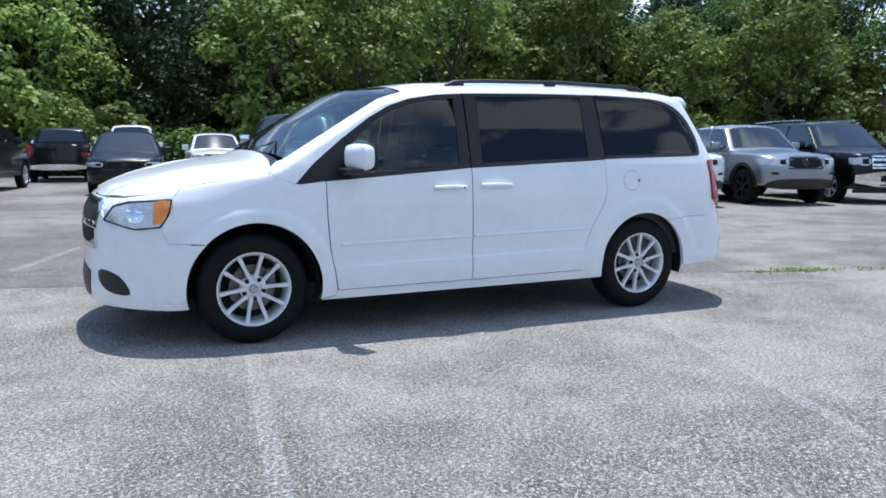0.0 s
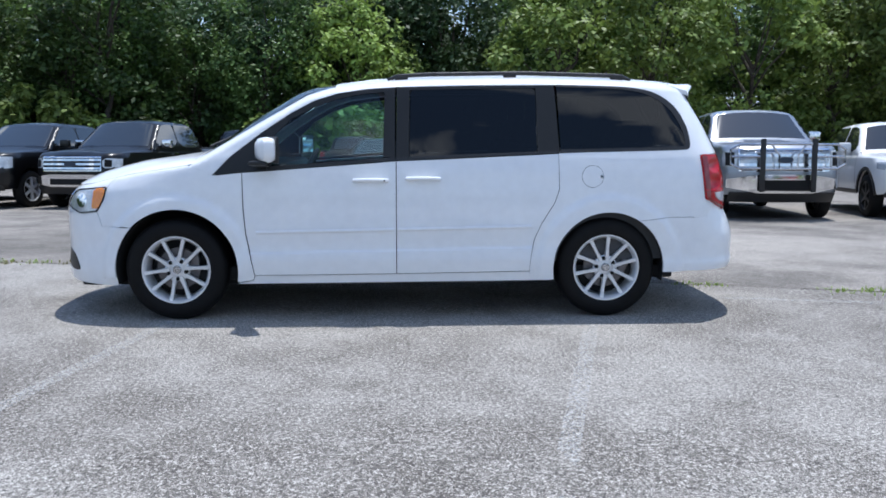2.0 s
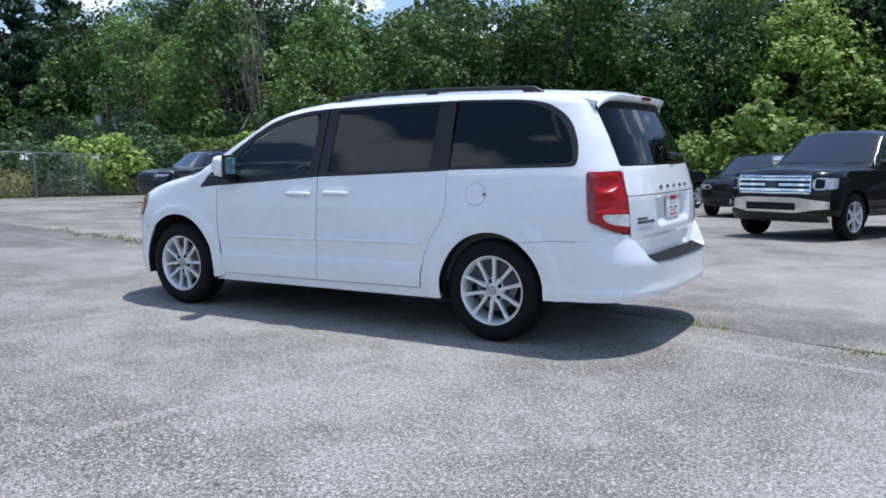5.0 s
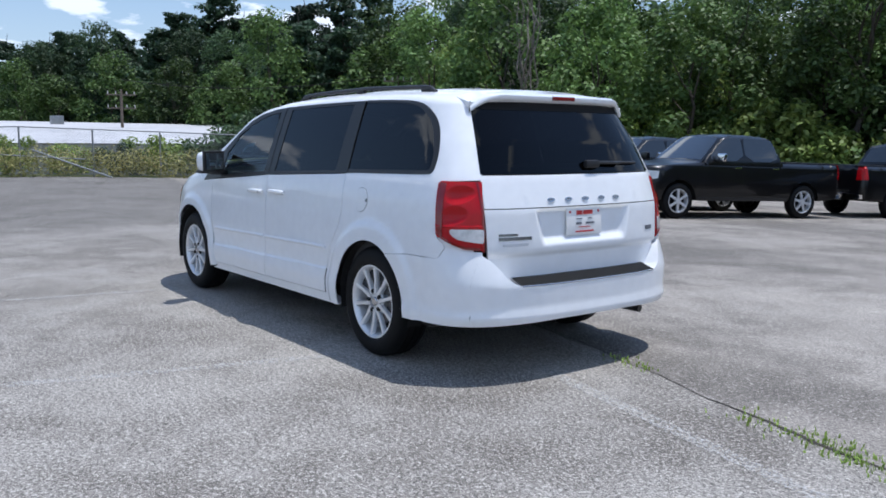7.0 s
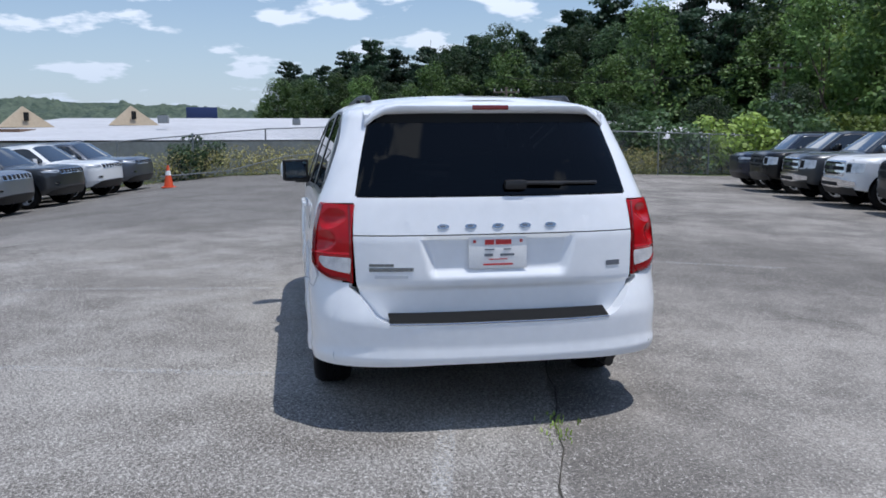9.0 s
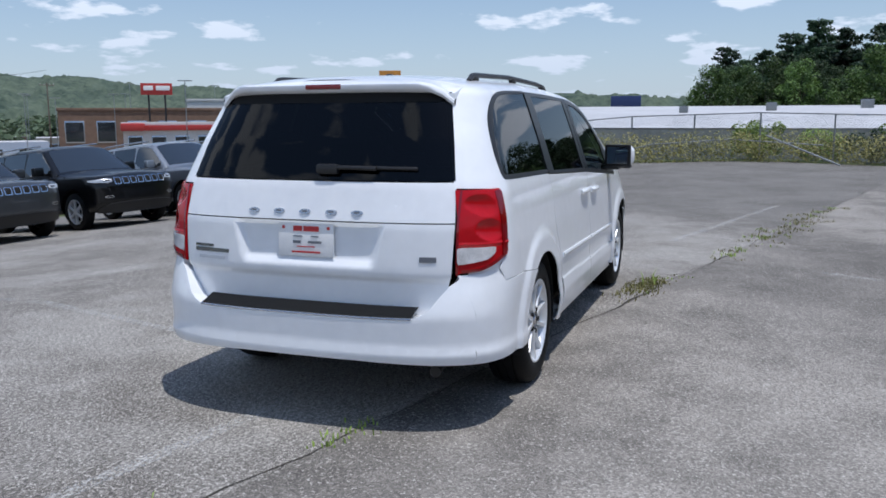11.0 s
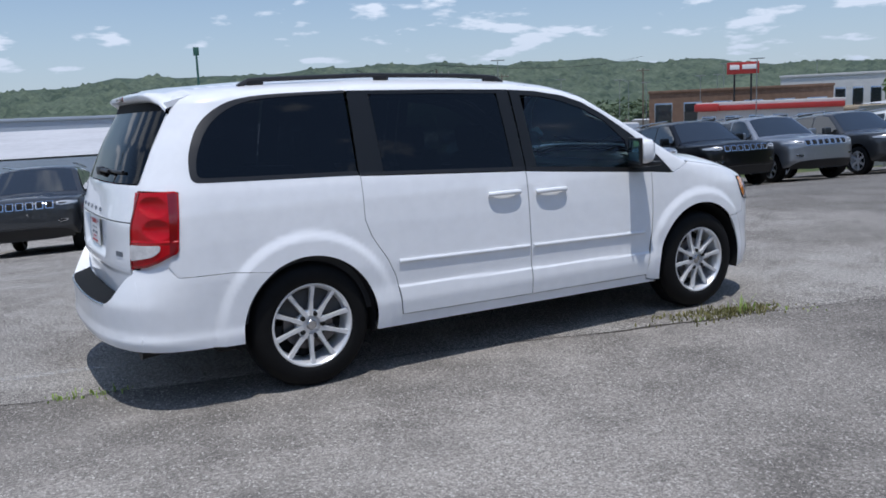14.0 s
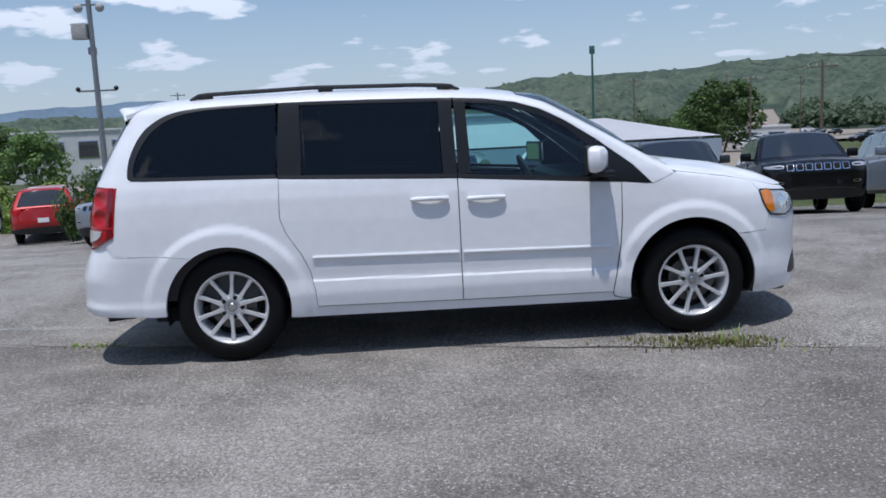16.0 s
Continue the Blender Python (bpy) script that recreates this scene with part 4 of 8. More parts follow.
    panel("cowl", VAN, "top", [(0.10, -0.86), (0.10, 0.86), (0.205, 0.80), (0.205, -0.80)], M["trim"], van, off=-0.006, thick=0.02)
    ws = [(0.20, 0.0)] + [(0.20 + 0.04 * (k / 6) ** 2, 0.80 * k / 6) for k in range(1, 7)]
    side_w = [(x, ye(x) - 0.035) for x in np.linspace(0.28, 1.10, 10)]
    poly = [(x, -y) for x, y in ws[::-1]] + ws[1:] + side_w + [(1.13, 0.35), (1.135, 0), (1.13, -0.35)] + [(x, -y) for x, y in side_w[::-1]]
    wind = new("windscreen"); wind.parent = van
    panel("pane", VAN, "top", poly, M["screen"], wind, off=-0.003, thick=0,
          bulge=lambda x, y: 0.056 * max(0.0, 1 - (y / 0.76) ** 2) * sstep(x, 0.18, 0.5) * (1 - sstep(x, 0.8, 1.13)))
    panel("sticker", VAN, "top", [(0.33, -0.60), (0.33, -0.50), (0.41, -0.49), (0.41, -0.585)], M["platew"], wind, off=0.001, thick=0)
    for s in (1, -1):
        px = [(x, s * (ye(x) - 0.0)) for x in np.linspace(0.13, 1.12, 16)] + [(x, s * (ye(x) - 0.038)) for x in np.linspace(1.12, 0.22, 14)] + [(0.19, s * 0.79)]
        panel("pillar_strip", VAN, "top", px, WHITE, van, thick=0)
    for y0, y1 in ((-0.62, -0.10), (0.05, 0.60)):
        loop_tube("wiper", [(0.20, y0, zr(0.20) - 0.005 + 0.01), (0.30, (y0 + y1) / 2, zr(0.30) + 0.012), (0.235, y1, zr(0.235) - 0.005)], 0.008, M["trim"], wind)


def van_roof(van):
    ye = lambda x: hw(x, zr(x) - 0.06)
    xs = np.linspace(1.12, 3.68, 30)
    poly = [(1.13, 0.0), (1.128, 0.35)] + [(x, ye(x)) for x in xs] + [(3.71, 0.6), (3.74, 0.35), (3.75, 0)]
    poly = poly + [(x, -y) for x, y in poly[1:-1][::-1]]
    panel("roof", VAN, "top", poly, WHITE, van, cell=0.08, thick=0.0,
          bulge=lambda x, y: -0.006 * (1 - sstep(abs(abs(y) - 0.52), 0.012, 0.03)) * sstep(x, 1.25, 1.4))
    # joint strips, rails
    for s in (1, -1):
        rail = new("roof_rail"); rail.parent = van
        pts = []
        for k in range(31):
            u = k / 30
            x = 1.50 + (3.30 - 1.50) * u
            end = min(1.0, min(u, 1 - u) / 0.045)
            pts.append((x, s * 0.605, zr(x) - 0.040 + 0.030 * math.sin(end * math.pi / 2)))
        loop_tube("rail", pts, 0.016, M["trim"], rail, n=10, flat=0.9)
        for x in (1.60, 2.4, 3.20):
            part("rail_foot", box((x, s * 0.605, zr(x) - 0.026), (0.10, 0.030, 0.03), 0.012), M["trim"], rail)
    bm = lathe(bmesh.new(), [(0.0, 0.022), (0.015, 0.02), (0.028, 0.010), (0.034, 0.0)], 20, axis="Z")
    bmesh.ops.translate(bm, vec=(2.98, 0.0, zr(2.98) - 0.006), verts=bm.verts)
    part("antenna_base", bm, M["trim"], van)


def van_rear(van):
    # rear edge of the flank, seen from behind
    zs = np.linspace(1.181, 1.655, 12)
    rear_y = lambda z: hw(xr(z) - REAR_CUT, z)
    gate_y = lambda z: float(np.interp(z, [0.6, 0.75, 1.0, 1.2, 1.4, 1.6, 1.7], [0.70, 0.745, 0.757, 0.745, 0.705, 0.655, 0.625]))
    for s in (1, -1):
        strip = [(s * rear_y(z), z) for z in zs] + [(s * 0.62, 1.675)] + [(s * gate_y(z), z) for z in zs[::-1]]
        panel("rear_pillar", VAN, "rear", strip, WHITE, van, cell=0.04, thick=0.004)
        # tail lamp: side and rear faces
        lamp = new("tail_lamp"); lamp.parent = van
        zt = 1.176
        ez = np.linspace(0.784, zt - 0.002, 13)
        edge = [(xr(z) - REAR_CUT, z) for z in ez]
        sidep = [(3.750, zt - 0.014), (3.784, 0.876), (3.793, 0.862), (3.83, 0.846), (3.88, 0.818), (3.93, 0.794)] + edge + [(3.764, zt)]

        def bowls(a, b):
            d = 0.006
            for cz in (1.100, 0.985):
                q = ((a - 3.868) / 0.060) ** 2 + ((b - cz) / 0.054) ** 2
                d -= 0.020 * max(0.0, 1 - q)
            return d + 0.005 * (1 - sstep(abs(b - 0.921), 0.002, 0.008)) + 0.004 * (1 - sstep(a, 3.806, 3.814))
        panel("lens", VAN, "side", sidep, M["tail"], lamp, side=s, cell=0.0095, thick=0.02, bulge=bowls)
        band = [(3.756, zt - 0.018), (3.790, 0.880), (3.800, 0.868), (3.826, 0.855), (3.800, zt - 0.012), (3.766, zt - 0.006)]
        panel("lens_band", VAN, "side", band, M["taildark"], lamp, "dark red outer band of the lens", side=s, off=0.0125, thick=0.003, cell=0.02)
        panel("lens_rim", VAN, "side", ribbon([(3.793, 0.868), (3.83, 0.852), (3.88, 0.824), (3.93, 0.800), (3.975, 0.792)], 0.014), M["taildark"], lamp, side=s, off=0.010, thick=0.004, cell=0.02)
        y0 = 0.763
        ry = [(s * rear_y(z), z) for z in ez]
        panel("lens", VAN, "rear", ry + [(s * y0, zt), (s * y0, 0.772)], M["tail"], lamp, cell=0.02, thick=0.02, off=0.006)
        rim = [(s * (y0 + 0.004), 0.778), (s * (y0 + 0.004), zt - 0.004)]
        panel("lens_rim", VAN, "rear", ribbon(rim, 0.010), M["taildark"], lamp, off=0.010, thick=0.004, cell=0.02)
        rev = [(xr(0.90) - REAR_CUT + 0.004, 0.906), (3.862, 0.906), (3.866, 0.878), (3.90, 0.848), (xr(0.82) - REAR_CUT + 0.004, 0.824)]
        panel("reverse_lens", VAN, "side", corners(rev, 0.012), M["clear"], lamp, "clear reversing lamp lens", side=s, cell=0.012, thick=0.012, off=0.013)
        panel("reverse_lens", VAN, "rear", [(s * (y0 + 0.012), 0.822), (s * rear_y(0.82), 0.824), (s * rear_y(0.906), 0.906), (s * (y0 + 0.012), 0.906)], M["clear"], lamp, "clear reversing lamp lens", cell=0.02, thick=0.01, off=0.012)
        # sheet metal behind the lamp
        panel("lamp_seat", VAN, "side", [(3.70, 0.70), (3.965, 0.70), (3.955, 0.86), (3.74, 0.90)], WHITE, van, side=s, off=-0.008, thick=0)
        panel("roof_corner", VAN, "rear", [(s * 0.54, 1.640), (s * 0.725, 1.640), (s * 0.715, 1.662), (s * 0.69, 1.682), (s * 0.62, 1.706), (s * 0.54, 1.715)], WHITE, van, cell=0.02, off=-0.001, thick=0)
    # tailgate
    gate = new("tailgate"); gate.parent = van

    def dish(y, z):
        b = -0.030 * sstep(0.43 - abs(y) - 0.25 * (1.0 - z), 0.0, 0.06) * sstep(z, 0.785, 0.85) * (1 - sstep(z, 1.000, 1.012))
        b += 0.012 * sstep(0.50 - abs(y), 0, 0.04) * sstep(z, 1.028, 1.04) * (1 - sstep(z, 1.092, 1.104)) * 0.5
        b -= 0.016 * (1 - sstep(z, 0.735, 0.765))
        return b
    lowz = [0.64, 0.70, 0.78, 0.88, 1.0, 1.018]
    low = [(gate_y(z), z) for z in lowz]
    poly = [(-y, z) for y, z in low[::-1]] + [(-0.69, 0.57), (-0.66, 0.55), (0.66, 0.55), (0.69, 0.57)] + low
    panel("gate_skin", VAN, "rear", poly, WHITE, gate, cell=0.022, inset=0.002, bulge=dish, thick=0.03)
    upz = [1.022, 1.1, 1.18, 1.212]
    up = [(gate_y(z), z) for z in upz]
    poly = [(-y, z) for y, z in up[::-1]] + up
    panel("gate_skin", VAN, "rear", poly, WHITE, gate, cell=0.022, inset=0.001, bulge=dish, thick=0.03)
    gz = np.linspace(1.218, 1.645, 9)
    poly = [(gate_y(z) - 0.004, z) for z in gz]
    poly = poly + [(-y, z) for y, z in poly[::-1]]
    pane = panel("rear_window", VAN, "rear", poly, M["rearglass"], gate, off=0.002, thick=0.0, cell=0.06)
    band = [(gate_y(z) - 0.004, z) for z in gz]
    inner = [(gate_y(z) - 0.028, min(z, 1.60)) for z in gz[::-1]]
    for s in (1, -1):
        panel("window_border", VAN, "rear", [(s * y, z) for y, z in band + inner], M["satin"], gate, off=-0.001, thick=0)
    panel("window_border", VAN, "rear", [(-0.60, 1.595), (0.60, 1.595), (0.62, 1.645), (-0.62, 1.645)], M["cavity"], gate, off=0.004, thick=0)
    # spoiler over the rear window
    bm = bmesh.new()
    rows = []
    roof_z = lambda x, y: float(VAN.solve("top", np.array([x]), np.array([y]))[0])
    for k in range(25):
        y = -0.668 + 1.336 * k / 24
        u = abs(y) / 0.668
        end = sstep(u, 0.72, 1.0)
        x0, x1 = 3.60 - 0.02 * u, 3.70 - 0.02 * u
        xt = 3.832 - 0.050 * u ** 2.5 - 0.060 * end
        za, zb = roof_z(x0, y) + 0.002, roof_z(x1, y) + 0.002
        zt = 1.692 * (1 - end) + (zb - 0.010) * end
        sec = [(x0, za), (x1, zb + max(0.0, zt + 0.004 - zb) * (1 - end)), (xt - 0.03, zt + 0.006), (xt, zt - 0.006), (xt + 0.002, zt - 0.022), (xt - 0.012, zt - 0.038), (3.765 - 0.05 * u ** 2, 1.640)]
        rows.append([bm.verts.new((x, y, z)) for x, z in sec])
    for A, B in zip(rows, rows[1:]):
        for i in range(len(A) - 1):
            bm.faces.new((A[i], A[i + 1], B[i + 1], B[i]))
    bm.faces.new(rows[0]); bm.faces.new(rows[-1][::-1])
    part("spoiler", bm, WHITE, gate, angle=50)
    part("brake_light", box((3.829, 0.0, 1.676), (0.016, 0.20, 0.026), 0.006), M["taildark"], gate, "dark red high brake light")
    # wiper
    z0, y0 = 1.272, 0.09
    xx = lambda y, z: float(VAN.solve("rear", np.array([y]), np.array([z]))[0])
    wip = new("rear_wiper"); wip.parent = gate
    part("wiper_pivot", box((xx(0.10, 1.27) + 0.02, 0.10, 1.272), (0.04, 0.12, 0.05), 0.015), M["trim"], wip)
    loop_tube("wiper_arm", [(xx(y, 1.275) + 0.028, y, 1.276 + 0.004 * math.sin(y * 9)) for y in np.linspace(0.08, 0.36, 8)], 0.011, M["trim"], wip)
    loop_tube("wiper_blade", [(xx(y, 1.275) + 0.014, y, 1.283 - 0.012 * y) for y in np.linspace(0.06, 0.56, 10)], 0.009, M["trim"], wip)
    # letters on the gate
    def text(name, body, size, y, z, material, ext=0.002, sx=1.0, sp=1.0, off=0.004):
        cu = bpy.data.curves.new(name, "FONT")
        cu.body, cu.size, cu.extrude, cu.align_x, cu.space_character = body, size, ext, "CENTER", sp
        ob = new(name + "_curve", cu)
        me = bpy.data.meshes.new_from_object(ob)
        bpy.data.objects.remove(ob)
        me.materials.clear(); me.materials.append(material)
        o = new(name, me)
        o.parent = gate
        dz = 0.05
        x0, x1 = xx(y, z), xx(y, z + dz)
        nb = dish(y, z + 0.02)
        o.matrix_basis = Matrix.Translation((x0 + off + nb, y, z)) @ pose(0, 0, 0, 90 - math.degrees(math.atan2(x1 - x0, dz)) * -1, 0, 90) @ Matrix.Diagonal((sx, 1, 1, 1))
        return o
    bars = lambda name, y, z, w, h, material, off=0.004: panel(name, VAN, "rear", [(y - w / 2, z - h / 2), (y + w / 2, z - h / 2), (y + w / 2, z + h / 2), (y - w / 2, z + h / 2)], material, gate,
                                                              off=off, thick=0.003, cell=0.05, bulge=dish)
    # maker's lettering, drawn as plain shapes
    for k, y in enumerate((-0.295, -0.150, -0.005, 0.140, 0.278)):
        panel("maker_letter", VAN, "rear", arc(y, 1.062, 0.031, 0, 345, 18, rz=0.0125), M["dullchrome"], gate, off=0.0045, thick=0.004, cell=0.02, bulge=dish)
        panel("letter_core", VAN, "rear", arc(y - 0.002, 1.063, 0.016, 0, 345, 14, rz=0.005), M["greyink"], gate, off=0.0062, thick=0.001, cell=0.02, bulge=dish)
    bars("model_badge", -0.615, 0.868, 0.125, 0.014, M["badge"])
    bars("model_badge", -0.565, 0.845, 0.225, 0.019, M["badge"])
    bars("dealer_sticker", -0.565, 0.808, 0.17, 0.016, mat("pale_ink", (0.52, 0.54, 0.57), rough=0.5))
    bars("trim_badge", 0.635, 0.848, 0.080, 0.026, M["greyink"])
    # plate card with plain bars for its print
    plate = new("plate_card"); plate.parent = gate
    bm = box((0, 0, 0), (0.006, 0.31, 0.165), 0.002)
    o = part("card", bm, M["platew"], plate)
    ang = math.degrees(math.atan2(xx(0, 0.98) - xx(0, 0.86), 0.12))
    for q in (o,):
        q.matrix_basis = pose(xx(0, 0.92) - 0.016, -0.005, 0.922, 0, ang, 0)
    def ink(name, y, z, w, h, material):
        b2 = part(name, box((0.0045, y, z), (0.002, w, h)), material, plate)
        b2.matrix_basis = pose(xx(0, 0.92) - 0.016, -0.005, 0.922, 0, ang, 0)
    for k, (y, w) in enumerate(((-0.045, 0.05), (0.03, 0.085))):
        ink("print_bar", y, 0.055, w, 0.026, M["redink"])
    for y, z, w, h, mm in ((-0.045, 0.017, 0.05, 0.006, "greyink"), (0.05, 0.017, 0.04, 0.006, "greyink"), (-0.05, -0.012, 0.045, 0.014, "greyink"), (0.05, -0.012, 0.075, 0.012, "greyink"),
                           (0.0, -0.062, 0.16, 0.009, "redink"), (-0.125, 0.06, 0.015, 0.015, "redink"), (0.125, 0.06, 0.015, 0.015, "redink"), (0.0, -0.035, 0.10, 0.005, "redink")):
        ink("print_bar", y, z, w, h, M[mm])
    # bumper
    bump = new("rear_bumper"); bump.parent = van
    cut = 3.99
    top = lambda y: float(np.interp(abs(y), [0, 0.60, 0.66, 0.715, 0.76, 0.84, 1.0], [0.578, 0.578, 0.612, 0.69, 0.748, 0.772, 0.786]))
    for s in (1, -1):
        side = arc(3.085, 0.365, 0.402, -4, 57.5, 14) + [(3.517, 0.727), (3.80, 0.731), (3.84, 0.798), (3.88, 0.792), (3.93, 0.778), (cut, 0.775), (cut, 0.345), (3.8, 0.342)]
        panel("bumper_cheek", BUMPER, "side", side, WHITE, bump, side=s, cell=0.025, thick=0.03, inset=0.0, bulge=flare(3.09))
    ez = np.linspace(0.345, 0.765, 12)
    ey = [(hw(cut, z, BUMPER), z) for z in ez]
    upper = [(y, min(top(y), 0.775)) for y in np.linspace(ey[-1][0], -ey[-1][0], 41)]
    poly = ey + upper + [(-y, z) for y, z in ey[::-1]] + [(-0.6, 0.352), (-0.3, 0.362), (0.3, 0.362), (0.6, 0.352)]
    panel("bumper_face", BUMPER, "rear", poly, WHITE, bump, cell=0.03, thick=0.13)
    bm = bmesh.new()
    xb = lambda y: float(BUMPER.solve("rear", np.array([y]), np.array([0.60]))[0])
    A = [[bm.verts.new((xx(y, 0.60) - 0.01 + (xb(y) - 0.012 - xx(y, 0.60) + 0.01) * u, y, 0.614 - 0.031 * u + 0.003 * (k % 2))) for y in np.linspace(-0.585, 0.585, 25)] for k, u in enumerate((0, 0.2, 0.35, 0.5, 0.65, 0.8, 0.93, 1.0))]
    A.append([bm.verts.new((xb(y) + 0.004, y, 0.578)) for y in np.linspace(-0.585, 0.585, 25)])
    for r0, r1 in zip(A, A[1:]):
        for i in range(24):
            bm.faces.new((r0[i], r0[i + 1], r1[i + 1], r1[i]))
    pad = bm
    for s in (1, -1):
        sh = bmesh.new()
        ys = np.linspace(0.575, 0.90, 16)
        q = [[sh.verts.new((x, s * y, top(y) - 0.004 - 0.012 * e)) for x, e in ((xx(y, top(y)) - 0.05, 1), (xx(y, top(y)) - 0.01, 0), (float(BUMPER.solve("rear", np.array([y]), np.array([top(y) - 0.004]))[0]) - 0.003, 0))] for y in ys]
        for r0, r1 in zip(q, q[1:]):
            for i in range(2):
                sh.faces.new((r0[i], r0[i + 1], r1[i + 1], r1[i]))
        part("bumper_shoulder", sh, WHITE, bump)
    bm = pad
    part("step_pad", bm, mat("ribbed_pad", (0.009, 0.0095, 0.010), rough=0.75, bump=0.05, bscale=300, spec=0.15), bump)
    loop_tube("step_trim", [(xb(y) + 0.002, y, 0.576) for y in np.linspace(-0.585, 0.585, 25)], 0.006, M["dullchrome"], bump)
    bm = tube((3.80, 0.62, 0.290), (3.97, 0.65, 0.282), 0.028, n=16)
    part("tailpipe", bm, M["trim"], van)


def seat(parent, x, y, s=1.0):
    st = new("seat"); st.parent = parent
    part("cushion", box((x, y, 0.62), (0.52, 0.50, 0.16), 0.05, 3), M["seat"], st)
    part("backrest", box((x + 0.30, y, 0.95), (0.15, 0.48, 0.62), 0.05, 3, pose(0, 0, 0, 0, 14, 0)), M["seat"], st)
    part("headrest", box((x + 0.40, y, 1.345), (0.10, 0.26, 0.18), 0.045, 3, pose(0, 0, 0, 0, 8, 0)), M["seat"], st)


def van_inside(van):
    inn = new("interior"); inn.parent = van
    part("floor_pan", box((1.75, 0, 0.32), (3.7, 1.7, 0.10), 0.02), M["under"], inn)
    bm = box((0.48, 0, 0.98), (0.62, 1.62, 0.26), 0.09, 3)
    part("dashboard", bm, M["dash"], inn)
    part("console", box((0.72, 0, 0.80), (0.3, 0.34, 0.42), 0.05, 3), M["dash"], inn)
    bm = bmesh.new()
    n, m = 28, 8
    rg = [[bm.verts.new(((0.185 + 0.015 * math.cos(b)) * math.cos(a), (0.185 + 0.015 * math.cos(b)) * math.sin(a), 0.015 * math.sin(b))) for b in (2 * math.pi * j / m for j in range(m))] for a in (2 * math.pi * k / n for k in range(n))]
    for k in range(n):
        for j in range(m):
            bm.faces.new((rg[k][j], rg[(k + 1) % n][j], rg[(k + 1) % n][(j + 1) % m], rg[k][(j + 1) % m]))
    add_box(bm, (0, 0, 0), (0.34, 0.05, 0.02), 0.008)
    bmesh.ops.transform(bm, matrix=pose(0.88, -0.40, 1.03, 0, -66, 0), verts=bm.verts)
    part("steering_wheel", bm, M["dash"], inn)
    for x, ys in ((1.25, (-0.42, 0.42)), (2.10, (-0.45, 0.45)), (2.95, (-0.50, 0.0, 0.50))):
        for y in ys:
            seat(van, x, y)
    # roof lining and trim behind the flanks
    panel("headliner", VAN, "top", [(1.15, -0.66), (1.15, 0.66), (3.6, 0.62), (3.6, -0.62)], M["lining"], inn, off=-0.05, thick=0)
    for s in (1, -1):
        panel("side_trim", VAN, "side", [(1.55, 1.11), (3.70, 1.20), (3.70, 0.42), (1.55, 0.36)], M["dash"], inn, side=s, off=-0.08, thick=0)
    panel("gate_trim", VAN, "rear", [(-0.65, 0.60), (0.65, 0.60), (0.68, 1.2), (-0.68, 1.2)], M["dash"], inn, off=-0.07, thick=0)
    part("underbody", box((1.35, 0, 0.262), (4.1, 1.50, 0.08), 0.02), M["under"], van)
    part("engine_bay", box((-0.3, 0, 0.62), (0.9, 1.05, 0.62), 0.05), M["cavity"], van)
    part("front_beam", box((-0.72, 0, 0.50), (0.2, 1.1, 0.40), 0.03), M["cavity"], van)
    part("air_dam", box((-0.62, 0, 0.235), (0.30, 1.30, 0.06), 0.02), M["trim"], van)
    part("rear_beam", box((3.72, 0, 0.53), (0.5, 1.5, 0.26), 0.04), M["cavity"], van)


def build_van():
    van = empty("minivan", "clean white minivan with black roof rails and tinted rear glass", "minivan")
    for s in (-1, 1):
        van_side(van, s)
        for k, (x, spin) in enumerate(((0.0, 12), (3.078, 40))):
            make_wheel(van, x, s * 0.842, s, spin + 17 * s)
    van_front(van)
    van_roof(van)
    van_rear(van)
    van_inside(van)
    return van


build_van()


# ---------------------------------------------------------------- parked vehicles
# local axes: front axle at x = 0, nose towards -x


def simple_wheel(parent, x, y, side, r, black=False):
    w = new("wheel"); w.parent = parent
    w.matrix_basis = pose(x, y, r, 0, 0, 0 if side < 0 else 180) @ pose(0, 0, 0, 0, (x * 77) % 60, 0)
    k = r * 0.66
    bm = lathe(bmesh.new(), [(k, -0.10), (k + 0.02, -0.118), (r - 0.05, -0.118), (r - 0.012, -0.095), (r, -0.06), (r, 0.06), (r - 0.02, 0.1), (k, 0.1)], 32)
    part("tyre", bm, M["rubber"], w)
    bm = lathe(bmesh.new(), [(k + 0.004, -0.108), (k - 0.012, -0.108), (k - 0.025, -0.07), (k - 0.03, 0.05)], 32)
    for j in range(6):
        a = 2 * math.pi * j / 6
        add_box(bm, (0.5 * k * math.sin(a), -0.088, 0.5 * k * math.cos(a)), (0.055, 0.03, k), 0.0, rot=pose(0, 0, 0, 0, math.degrees(a), 0))
    lathe(bm, [(0, -0.105), (0.06, -0.104), (0.075, -0.06)], 18)
    part("rim", bm, M["satin"] if black else M["alloy"], w)
    part("backing", lathe(bmesh.new(), [(0, 0.0), (k - 0.02, 0.0)], 24), M["cavity"], w)


